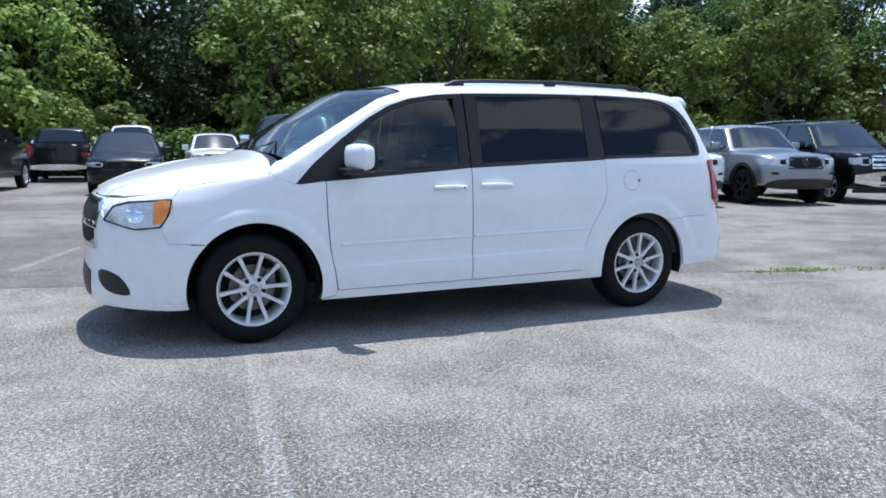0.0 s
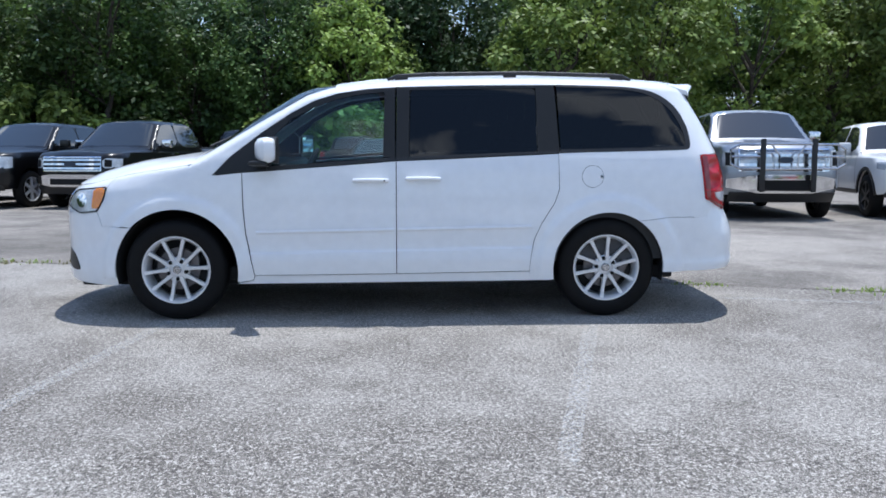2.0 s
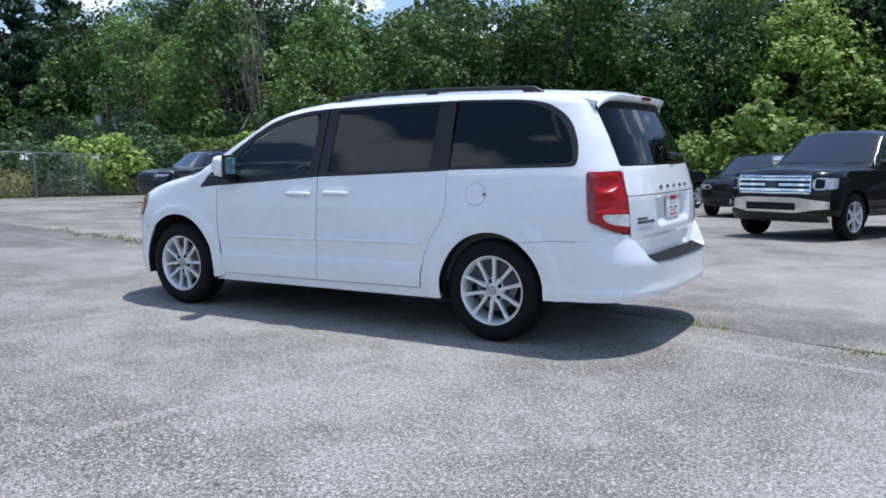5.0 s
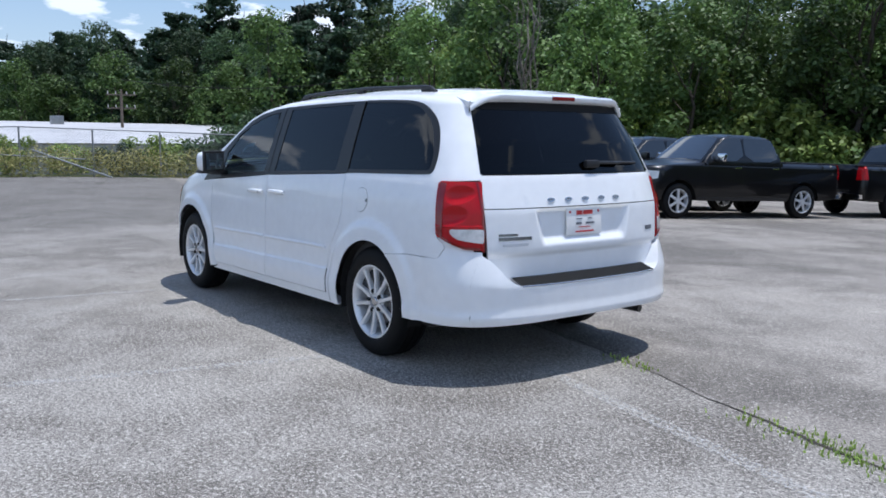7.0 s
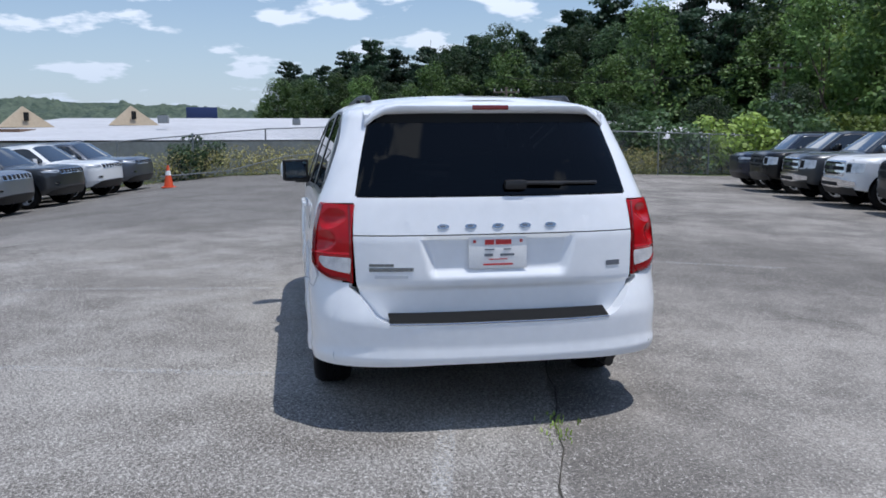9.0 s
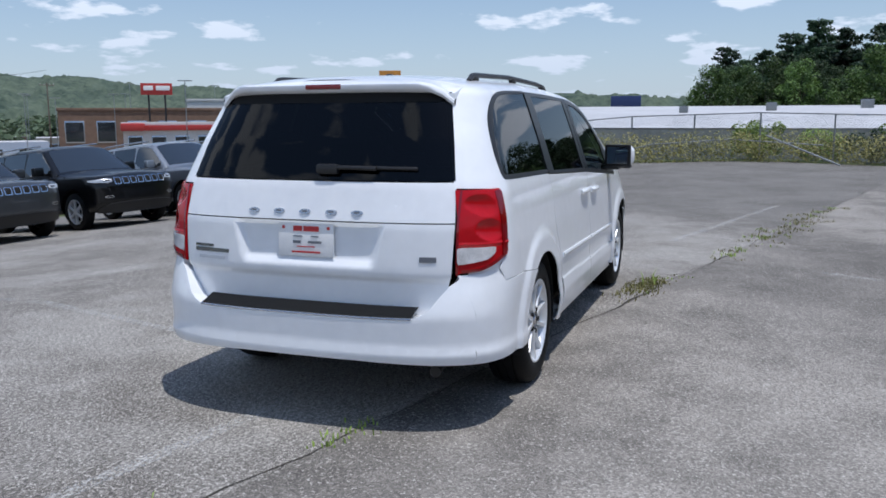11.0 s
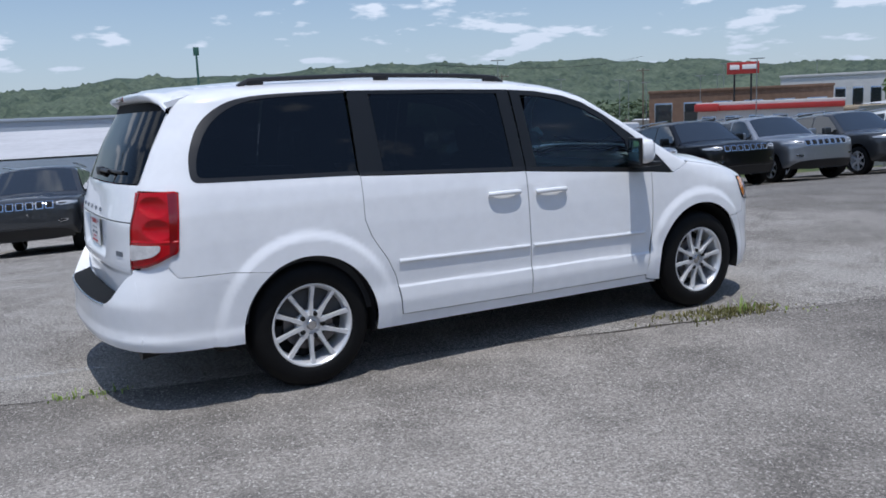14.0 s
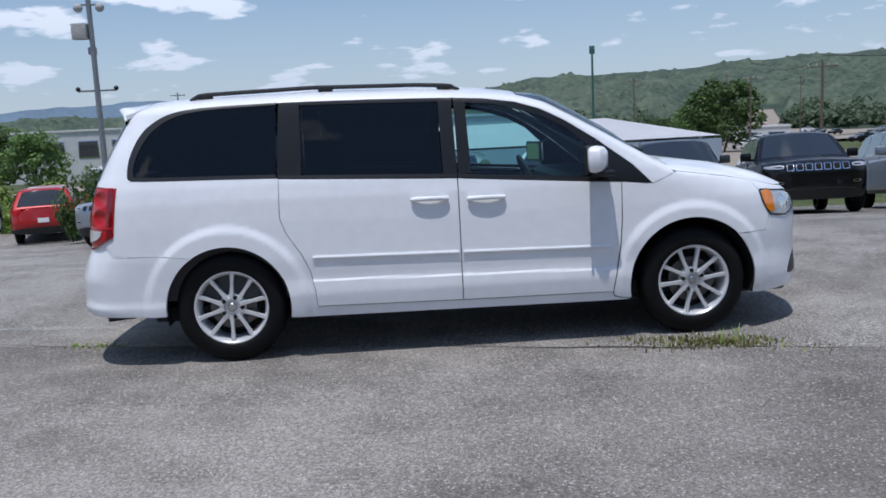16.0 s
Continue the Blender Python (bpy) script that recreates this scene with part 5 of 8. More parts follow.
def front_grille(car, sh, kind, W, p):
    g = new("grille"); g.parent = car
    z0, z1 = p["gz"]
    gw = W * p.get("gw", 0.62)
    if kind == "jeep":
        panel("surround", sh, "front", rounded([(-gw, z0), (gw, z0), (gw, z1), (-gw, z1)], 2), p["paint"], g, off=0.004, cell=0.1)
        for k in range(7):
            y = -gw * 0.86 + gw * 1.72 * k / 6
            q = corners([(y - 0.066, z0 + 0.008), (y + 0.066, z0 + 0.008), (y + 0.066, z1 - 0.008), (y - 0.066, z1 - 0.008)], 0.022)
            panel("slot_ring", sh, "front", q, M["chrome"], g, off=0.010, thick=0.004, cell=0.1)
            q = corners([(y - 0.050, z0 + 0.022), (y + 0.050, z0 + 0.022), (y + 0.050, z1 - 0.022), (y - 0.050, z1 - 0.022)], 0.016)
            panel("slot", sh, "front", q, M["cavity"], g, off=0.013, thick=0, cell=0.1)
        return
    dark = M["cavity"] if kind != "duty" else M["dullchrome"]
    shape = {"ram": [(-gw, z0), (gw, z0), (gw * 1.02, z1), (-gw * 1.02, z1)],
             "toyota": [(-gw * 1.05, z0), (gw * 1.05, z0), (gw * 0.85, z1), (-gw * 0.85, z1)]}.get(kind, [(-gw, z0), (gw, z0), (gw, z1), (-gw, z1)])
    panel("grille_mesh", sh, "front", rounded(shape, 1), dark, g, off=0.004, cell=0.1)
    bar = M["chrome"] if p.get("chrome", True) else M["trim"]
    if kind in ("ford", "chevy", "duty"):
        n = 3 if kind == "ford" else 2
        for k in range(n):
            z = z0 + (z1 - z0) * ((k + 0.6) / (n + 0.2))
            panel("grille_bar", sh, "front", ribbon([(-gw, z), (gw, z)], 0.045 if kind != "chevy" else 0.055), bar, g, off=0.014, cell=0.1)
        zz = (z0 + z1) / 2
        panel("emblem", sh, "front", arc(0, zz, 0.13, 0, 350, 20, rz=0.055), M["navy"], g, off=0.024, thick=0.01, cell=0.1)
    else:
        panel("emblem", sh, "front", arc(0, (z0 + z1) / 2, 0.085, 0, 350, 18, rz=0.06), bar if kind != "ram" else M["badge"], g, off=0.014, thick=0.008, cell=0.1)
        if kind == "ram":
            panel("grille_bar", sh, "front", ribbon([(-gw, (z0 + z1) / 2), (gw, (z0 + z1) / 2)], 0.04), p["paint"], g, off=0.010, cell=0.1)
            panel("grille_bar", sh, "front", ribbon([(0, z0), (0, z1)], 0.04), p["paint"], g, off=0.010, cell=0.1)
    ring = shape + [shape[0]]
    panel("grille_rim", sh, "front", ribbon(ring[:3], 0.03), bar, g, off=0.012, cell=0.1)
    panel("grille_rim", sh, "front", ribbon(ring[2:5], 0.03), bar, g, off=0.012, cell=0.1)


def vehicle(name, label, category, paint_m, fo=0.95, wb=3.68, ro=1.25, W=1.0, H=1.95, hood=1.25, belt_z=1.30, ws0=0.62, ws1=1.30, rf=2.75, ce=3.02, bed=True, r=0.40, grille="ford", gz=(0.80, 1.10),
            gw=0.62, chrome=True, bumper="chrome", blackwheel=False, flare_black=False, tail_z=(0.95, 1.30), guard=False, doors=2, group="", deck=None):
    car = empty(name, label, category, group)
    L1 = wb + ro
    p = dict(gz=gz, gw=gw, paint=paint_m, chrome=chrome)
    top = deck if deck else (belt_z + 0.04)
    low = Shell(roof=[(-fo - 0.2, hood - 0.18), (-fo + 0.02, hood - 0.14), (-fo + 0.22, hood - 0.04), (ws0 - 0.3, hood + 0.03), (ws0, hood + 0.05), (ws0 + 0.25, top), (L1 + 0.3, top - 0.01)],
                width=[(0.3, W - 0.05), (0.45, W - 0.01), (0.8, W), (1.05, W - 0.012), (1.5, W - 0.06)],
                rear=[(0.3, L1 - 0.05), (0.7, L1), (1.5, L1 - (0.02 if bed else 0.12))],
                front=[(0.3, -fo + 0.12), (0.5, -fo + 0.01), (0.8, -fo), (hood - 0.15, -fo + 0.03), (hood, -fo + 0.22)],
                shoulder=(0.07, 2.6), rear_round=(0.22, 3.0) if bed else (0.4, 3.0), front_round=(0.62, 3.2), blur=0.05)
    zt = lambda x: float(np.interp(x, *low.zr)) - 0.04
    sill = 0.42 if bed else 0.34
    ar = r + 0.075
    a0 = -math.degrees(math.asin(min(1, (r - sill) / ar)))
    xf = -fo + 0.20
    xe = L1 - 0.10
    for s in (1, -1):
        af = arc(0, r, ar, a0, 180 - a0, 14)
        arr = arc(wb, r, ar, a0, 180 - a0, 14)
        poly = [(xf, sill + 0.03)] + af[::-1] + arr[::-1] + [(xe, sill + 0.06), (xe, zt(xe))] + [(x, zt(x)) for x in np.linspace(xe - 0.05, xf, 24)]
        flank = panel("flank", low, "side", poly, paint_m, car, side=s, cell=0.14, thick=0.05)
        # door joints and handles
        for d in range(doors + 1):
            x = ws0 + 0.05 + (ce - 0.1 - ws0 - 0.05) * d / doors
            panel("door_gap", low, "side", ribbon([(x, sill + 0.06), (x, zt(x) - 0.005)], 0.010), M["cavity"], flank, side=s, off=0.002, thick=0, cell=0.12)
            if d:
                panel("door_handle", low, "side", ribbon([(x - 0.26, belt_z - 0.14), (x - 0.08, belt_z - 0.14)], 0.03), M["chrome"] if chrome else paint_m, flank, side=s, off=0.03, thick=0.03, cell=0.2)
        if flare_black:
            for cx in (0, wb):
                ring = arc(cx, r, ar + 0.065, a0, 180 - a0, 14) + arc(cx, r, ar - 0.005, 180 - a0, a0, 14)
                panel("arch_trim", low, "side", ring, M["trim"], flank, side=s, off=0.012, thick=0.03, cell=0.1)
        panel("sill_trim", low, "side", [(ar + 0.04, sill - 0.01), (wb - ar - 0.04, sill - 0.01), (wb - ar - 0.04, sill + 0.07), (ar + 0.04, sill + 0.07)], M["trim"], car, side=s, off=0.004, cell=0.3)
        simple_wheel(car, 0, s * (W - 0.125), s, r, blackwheel)
        simple_wheel(car, wb, s * (W - 0.125), s, r, blackwheel)
        for cx in (0, wb):
            bm = bmesh.new()
            pr = arc(cx, r, ar, a0, 180 - a0, 12)
            A = [bm.verts.new((q[0], s * (W - 0.05), q[1])) for q in pr]
            B = [bm.verts.new((q[0], s * (W - 0.42), q[1])) for q in pr]
            for i in range(len(pr) - 1):
                bm.faces.new((A[i], A[i + 1], B[i + 1], B[i]))
            bm.faces.new(B)
            part("wheel_well", bm, M["cavity"], car)
    # nose
    zs = np.linspace(sill - 0.02, zt(xf), 10)
    e = [(hw(xf, z, low), z) for z in zs]
    panel("nose", low, "front", [(-y, z) for y, z in e[::-1]] + e, paint_m, car, cell=0.12)
    zb = gz[0] - 0.02
    bz0, bz1 = sill - 0.03, (zb - 0.10 if bumper == "chrome" else zb)
    bm_mat = M["chrome"] if bumper == "chrome" else M["trim"]
    if bumper == "chrome":
        bw = W - 0.03
        panel("bumper", low, "front", rounded([(-bw * 0.93, bz0 + 0.10), (bw * 0.93, bz0 + 0.10), (bw * 0.93, bz1 + 0.05), (-bw * 0.93, bz1 + 0.05)], 1), bm_mat, car, off=0.05, thick=0.08, cell=0.1)
        panel("valance", low, "front", [(-bw * 0.9, bz0 - 0.06), (bw * 0.9, bz0 - 0.06), (bw * 0.9, bz0 + 0.10), (-bw * 0.9, bz0 + 0.10)], M["trim"], car, off=0.03, thick=0.05, cell=0.12)
        panel("intake", low, "front", [(-W * 0.45, bz0 + 0.13), (W * 0.45, bz0 + 0.13), (W * 0.45, bz1 - 0.04), (-W * 0.45, bz1 - 0.04)], M["cavity"], car, off=0.054, thick=0, cell=0.1)
    else:
        panel("lower_bumper", low, "front", rounded([(-W * 0.86, bz0 - 0.03), (W * 0.86, bz0 - 0.03), (W * 0.88, bz0 + 0.10), (W * 0.66, bz0 + 0.19), (-W * 0.66, bz0 + 0.19), (-W * 0.88, bz0 + 0.10)], 1),
              M["trim"], car, off=0.012, thick=0.04, cell=0.1)
        for s in (1, -1):
            q = rounded([(s * W * 0.80, bz0 + 0.285), (s * W * 0.64, bz0 + 0.275), (s * W * 0.64, bz0 + 0.33), (s * W * 0.80, bz0 + 0.335)], 1)
            panel("fog_ring", low, "front", q, M["chrome"] if chrome else M["trim"], car, off=0.012, thick=0.01, cell=0.1)
            q = rounded([(s * W * 0.775, bz0 + 0.294), (s * W * 0.66, bz0 + 0.286), (s * W * 0.66, bz0 + 0.32), (s * W * 0.775, bz0 + 0.325)], 1)
            panel("fog_lamp", low, "front", q, M["cavity"], car, off=0.016, thick=0, cell=0.1)
    front_grille(car, low, grille, W, p)
    for s in (1, -1):
        hz0, hz1 = (gz[0] + 0.02, gz[1] - 0.01)
        q = rounded([(s * (W * gw + 0.03), hz0 + 0.03), (s * (W * 0.985 - 0.08), hz0 + 0.045), (s * (W * 0.985 - 0.05), hz1 - 0.015), (s * (W * gw + 0.03), hz1 - 0.005)], 1)
        lamp = new("headlamp"); lamp.parent = car
        panel("lens", low, "front", q, M["lamp"], lamp, off=0.010, thick=0.01, cell=0.06)
        panel("lens", low, "side", [(xf + 0.0, hz0 + 0.045), (xf + 0.16, hz0 + 0.07), (xf + 0.19, hz1 - 0.02), (xf + 0.0, hz1 - 0.015)], M["lamp"], lamp, side=s, off=0.008, thick=0.01, cell=0.06)
        q = [(s * (W * gw + 0.07), hz0 + 0.06), (s * (W * gw + 0.19), hz0 + 0.065), (s * (W * gw + 0.19), hz1 - 0.04), (s * (W * gw + 0.07), hz1 - 0.035)]
        panel("reflector", low, "front", q, M["cavity"], lamp, off=0.013, thick=0, cell=0.06)
    # hood
    xs = np.linspace(xf, ws0 + 0.02, 10)
    he = [(x, hw(x, zt(x), low)) for x in xs]
    panel("hood", low, "top", [(x, -y) for x, y in he[::-1]] + [(-fo + 0.07, -W * 0.62), (-fo + 0.05, 0), (-fo + 0.07, W * 0.62)] + he, paint_m, car, cell=0.12,
          bulge=lambda x, y: 0.02 * sstep(0.45 * W - abs(y), 0.0, 0.12) * sstep(x, -fo + 0.1, -fo + 0.4))
    # tail
    te = [(hw(xe, z, low), z) for z in np.linspace(sill + 0.05, zt(xe) + 0.02, 8)]
    panel("tail_panel", low, "rear", [(-y, z) for y, z in te[::-1]] + te, paint_m, car, cell=0.15)
    panel("rear_bumper", low, "rear", rounded([(-W * 0.93, sill + 0.02), (W * 0.93, sill + 0.02), (W * 0.93, sill + 0.22), (-W * 0.93, sill + 0.22)], 1), bm_mat if bed else (M["trim"] if not deck else paint_m), car, off=0.07, thick=0.1, cell=0.15)
    panel("plate", low, "rear", [(-0.16, sill + (0.07 if bed else 0.36)), (0.16, sill + (0.07 if bed else 0.36)), (0.16, sill + (0.20 if bed else 0.50)), (-0.16, sill + (0.20 if bed else 0.50))], M["platew"], car,
          off=0.08 if bed else 0.015, thick=0.01, cell=0.2)
    for s in (1, -1):
        lamp = new("tail_lamp"); lamp.parent = car
        q = [(s * (W - 0.24), tail_z[0]), (s * (W - 0.09), tail_z[0]), (s * (W - 0.10), tail_z[1]), (s * (W - 0.22), tail_z[1])]
        panel("lens", low, "rear", q, M["tail"], lamp, off=0.012, thick=0.02, cell=0.1)
        panel("lens", low, "side", [(xe - 0.10, tail_z[0] + 0.01), (xe, tail_z[0]), (xe, tail_z[1]), (xe - 0.06, tail_z[1] - 0.01)], M["tail"], lamp, side=s, off=0.010, thick=0.02, cell=0.1)
    # rear deck or bed
    if bed:
        part("bed_cover", box(((ce + L1) / 2 + 0.02, 0, top - 0.03), (L1 - ce - 0.16, 2 * W - 0.20, 0.05), 0.02), M["trim"], car)
    part("underbody", box((wb / 2, 0, sill + 0.06), (wb + fo, W * 1.5, 0.16), 0.03), M["under"], car)
    # cab
    if deck:
        part("deck_lid", box(((ce + L1) / 2 - 0.06, 0, deck - 0.05), (L1 - ce + 0.02, 2 * W - 0.28, 0.06), 0.025), paint_m, car)
    cw = W - 0.035
    cab = Shell(roof=[(ws0 - 0.2, hood - 0.02), (ws0, hood + 0.06), (ws1, H - 0.05), (ws1 + 0.25, H - 0.008), ((ws1 + rf) / 2, H), (rf - 0.1, H - 0.025), (rf, H - 0.06), (ce, belt_z + (0.02 if bed else 0.0)), (ce + 0.3, belt_z - 0.3)],
                width=[(belt_z - 0.3, cw), (belt_z, cw - 0.005), (H, cw - 0.235)], rear=[(0, ce + 0.3), (3, ce + 0.3)], front=[(0, ws0 - 1.0), (3, ws0 - 1.0)],
                shoulder=(0.10, 2.4), rear_round=(0.2, 3.0), front_round=(0.3, 3), blur=0.05)
    zc = lambda x: float(np.interp(x, *cab.zr)) - 0.055
    bz = belt_z - 0.02
    xa = np.linspace(ws0 + 0.05, ce - 0.02, 26)
    cs = [(ws0 - 0.05, bz - 0.1)] + [(x, zc(x)) for x in xa if zc(x) > bz + 0.02] + [(ce - 0.01, bz - 0.1)]
    ye = lambda x: hw(x, zc(x), cab)
    green = new("cabin"); green.parent = car
    for s in (1, -1):
        panel("cabin_side", cab, "side", cs, paint_m, green, side=s, cell=0.12, thick=0.02)
        # side windows
        n = doors + (0 if bed or deck else 1)
        x0, x1 = ws0 + 0.22, ce - (0.16 if bed else 0.20)
        cuts = np.linspace(x0, x1, doors + 1) if n == doors else [x0, x0 + (x1 - x0) * 0.37, x0 + (x1 - x0) * 0.70, x1]
        ztop = lambda x: min(zc(x) - 0.045, H - 0.115)
        for a, b in zip(cuts, cuts[1:]):
            xx = [x for x in np.linspace(a + 0.03, b - 0.03, 10) if ztop(x) > bz + 0.06]
            if len(xx) < 2:
                continue
            panel("side_window", cab, "side", rounded([(xx[0], bz + 0.035)] + [(x, ztop(x)) for x in xx] + [(xx[-1], bz + 0.035)], 1), M["carglass"], green, side=s, off=0.004, thick=0.004, cell=0.12)
        mir = new("door_mirror"); mir.parent = car
        part("mirror_housing", box((ws0 + 0.42, s * (W + 0.10), belt_z + 0.09), (0.13, 0.22, 0.18), 0.04, 3), M["chrome"] if (chrome and bed) else paint_m, mir)
        part("mirror_arm", box((ws0 + 0.43, s * (W - 0.03), belt_z + 0.03), (0.08, 0.16, 0.05), 0.015), M["trim"], mir)
    xs = np.linspace(ws0 - 0.02, ws1 + 0.02, 9)
    panel("windscreen_frame", cab, "top", [(x, -ye(x)) for x in xs[::-1]] + [(x, ye(x)) for x in xs], paint_m, green, cell=0.12, thick=0)
    xs = np.linspace(ws0 + 0.04, ws1 - 0.03, 8)
    panel("windscreen", cab, "top", rounded([(x, -ye(x) + 0.06) for x in xs[::-1]] + [(x, ye(x) - 0.06) for x in xs], 1), M["carglass"], green, off=0.004, thick=0, cell=0.12)
    xs = np.linspace(ws1 + 0.02, rf - 0.04, 12)
    panel("roof", cab, "top", [(x, -ye(x)) for x in xs[::-1]] + [(x, ye(x)) for x in xs], paint_m, green, cell=0.2, thick=0)
    xs = np.linspace(rf - 0.04, ce - 0.02, 8)
    panel("back_panel", cab, "top", [(x, -ye(x)) for x in xs[::-1]] + [(x, ye(x)) for x in xs], paint_m, green, cell=0.12, thick=0)
    xs = np.linspace(rf + 0.02, ce - 0.05, 6)
    panel("rear_window", cab, "top", rounded([(x, -ye(x) + 0.10) for x in xs[::-1]] + [(x, ye(x) - 0.10) for x in xs], 1), M["carglass"], green, off=0.006, thick=0, cell=0.12)
    if not bed and not deck:
        for s in (1, -1):
            loop_tube("roof_rail", [(x, s * (W - 0.30), float(np.interp(x, *cab.zr)) + 0.02) for x in np.linspace(ws1 + 0.2, rf - 0.15, 9)], 0.018, M["dullchrome"] if chrome else M["trim"], car)
    if guard:
        gd = new("grille_guard"); gd.parent = car
        x0 = -fo - 0.16
        for s in (1, -1):
            part("upright", box((x0, s * 0.42, 0.95), (0.05, 0.09, 0.90), 0.015), M["trim"], gd)
            loop_tube("hoop", [(x0, s * 0.44, 1.30), (x0 + 0.02, s * 0.80, 1.30), (x0 + 0.06, s * 0.94, 1.22), (x0 + 0.06, s * 0.94, 0.98), (x0 + 0.02, s * 0.80, 0.90), (x0, s * 0.44, 0.90)], 0.022, M["dullchrome"], gd)
            loop_tube("hoop", [(x0, s * 0.44, 1.10), (x0 + 0.06, s * 0.92, 1.10)], 0.018, M["dullchrome"], gd)
            loop_tube("brace", [(x0, s * 0.28, 1.30), (x0, s * 0.15, 1.12), (x0, s * 0.15, 0.90)], 0.018, M["dullchrome"], gd)
        for z in (1.31, 0.89):
            loop_tube("crossbar", [(x0, -0.42, z), (x0, 0.42, z)], 0.022, M["dullchrome"], gd)
    return car


PICKUP = dict(category="pickup truck", group="pickups in the north row")
JEEP = dict(fo=0.92, wb=2.915, ro=0.98, W=0.97, H=1.76, hood=1.10, belt_z=1.14, ws0=0.52, ws1=1.22, rf=3.30, ce=3.72, bed=False, r=0.37, grille="jeep", gz=(0.835, 0.985), gw=0.60, bumper="black",
            tail_z=(0.92, 1.12), category="suv", group="suvs in the south row")


def put(car, x, y, heading, fl=None):
    """Stands a car with its front left or right tyre's outer foot at (x, y), nose towards heading (degrees from +x)."""
    rz = heading - 180
    m = Matrix.Rotation(radians(rz), 4, "Z")
    off = m @ Vector((0, -fl, 0)) if fl else Vector((0, 0, 0))
    px, py = x - off.x, y - off.y
    back = m @ Vector((3.2, 0, 0))
    sid = m @ Vector((0, 0.8, 0))
    z0, z1 = lot_height(px, py), lot_height(px + back.x, py + back.y)
    zl, zrr = lot_height(px + sid.x, py + sid.y), lot_height(px - sid.x, py - sid.y)
    pitch = -math.degrees(math.atan2(z1 - z0, 3.2))
    roll = math.degrees(math.atan2(zl - zrr, 1.6))
    car.matrix_basis = Matrix.Translation((px, py, z0)) @ m @ pose(0, 0, 0, roll, pitch, 0)
    return car


def build_cars():
    f150 = dict(grille="ford", gz=(0.80, 1.08), gw=0.66)
    chev = dict(grille="chevy", gz=(0.76, 1.08), gw=0.62, H=1.88, hood=1.24)
    ramk = dict(grille="ram", gz=(0.78, 1.12), gw=0.55, bumper="black", chrome=False, H=1.90)
    # row north-west of the van, noses towards the aisle; outer foot of the front tyre on the left side (local +y is the left of a nose at -x: -y)
    N = 256
    put(vehicle("pickup_truck", "black crew-cab pickup with chrome grille bars and chrome bumper", paint_m=M["black"], **f150, **PICKUP), -4.07, 11.62, N, 0.98)
    put(vehicle("pickup_truck", "black pickup with a blacked-out cross grille", paint_m=M["black"], blackwheel=False, **ramk, **PICKUP), -6.42, 11.85, N, 0.98)
    put(vehicle("pickup_truck", "white pickup with a broad chrome grille", paint_m=M["white2"], **chev, **PICKUP), -8.87, 12.19, N, 0.98)
    put(vehicle("pickup_truck", "dark grey pickup with chrome bumper and grille", paint_m=M["grey"], **chev, **PICKUP), -11.35, 12.6, N, 0.98)
    put(vehicle("pickup_truck", "black pickup with dark grille beside grey pickup", paint_m=M["black"], grille="chevy", gz=(0.76, 1.08), chrome=False, bumper="black", H=1.88, **PICKUP), -14.1, 13.2, N, 0.98)
    put(vehicle("suv", "dark blue upright luxury suv at the row's end", paint_m=M["navy"], fo=0.85, wb=2.92, ro=1.1, W=0.99, H=1.82, hood=1.16, belt_z=1.18, ws0=0.50, ws1=1.10, rf=3.5, ce=3.82, bed=False, r=0.38,
                grille="ford", gz=(0.84, 1.0), gw=0.5, chrome=False, bumper="black", tail_z=(0.9, 1.2), category="suv", group="pickups in the north row"), -16.7, 13.8, N, 0.97)
    # nearer row north-east of the van
    put(vehicle("pickup_truck", "black crew-cab pickup with chrome mirrors and striped chrome grille", paint_m=M["black"], **f150, **PICKUP), 4.28, 9.8, 248.5, 0.98)
    put(vehicle("pickup_truck", "tall silver heavy-duty pickup with a steel grille guard", paint_m=M["silver"], grille="duty", gz=(0.86, 1.22), gw=0.74, H=2.03, hood=1.36, belt_z=1.40, r=0.42, guard=True, tail_z=(1.0, 1.4), **PICKUP), 9.25, 8.0, 262, 0.99)
    taco = dict(fo=0.90, wb=3.24, ro=1.24, W=0.945, H=1.79, hood=1.15, belt_z=1.19, ws0=0.55, ws1=1.12, rf=2.45, ce=2.72, r=0.39, grille="toyota", gz=(0.80, 1.03), gw=0.42, chrome=False, bumper="black",
                flare_black=True, blackwheel=True, tail_z=(0.9, 1.2))
    put(vehicle("pickup_truck", "white midsize pickup with black wheel-arch trim", paint_m=M["white2"], **taco, **PICKUP), 11.9, 7.75, 258, 0.93)
    put(vehicle("pickup_truck", "silver midsize pickup with black wheels and grille", paint_m=M["silver"], **taco, **PICKUP), 14.6, 7.3, 258, 0.93)
    put(vehicle("suv", "large black suv with chrome trim", paint_m=M["black"], fo=0.98, wb=3.02, ro=1.15, W=1.0, H=1.89, hood=1.2, belt_z=1.22, ws0=0.55, ws1=1.2, rf=3.6, ce=3.95, bed=False, r=0.39, grille="chevy",
                gz=(0.80, 1.05), tail_z=(0.9, 1.2), category="suv", group="pickups in the north row"), 17.0, 6.9, 257, 0.98)
    # second row, tails towards the aisle
    put(vehicle("pickup_truck", "black pickup seen from its tail, red tail lamps", paint_m=M["black"], wb=3.70, chrome=False, **PICKUP), -1.55, 21.9, N - 180, -0.98)
    put(vehicle("pickup_truck", "black pickup far back with its tail towards the lot", paint_m=M["black"], **PICKUP), 0.9, 30.4, 84, -0.98)
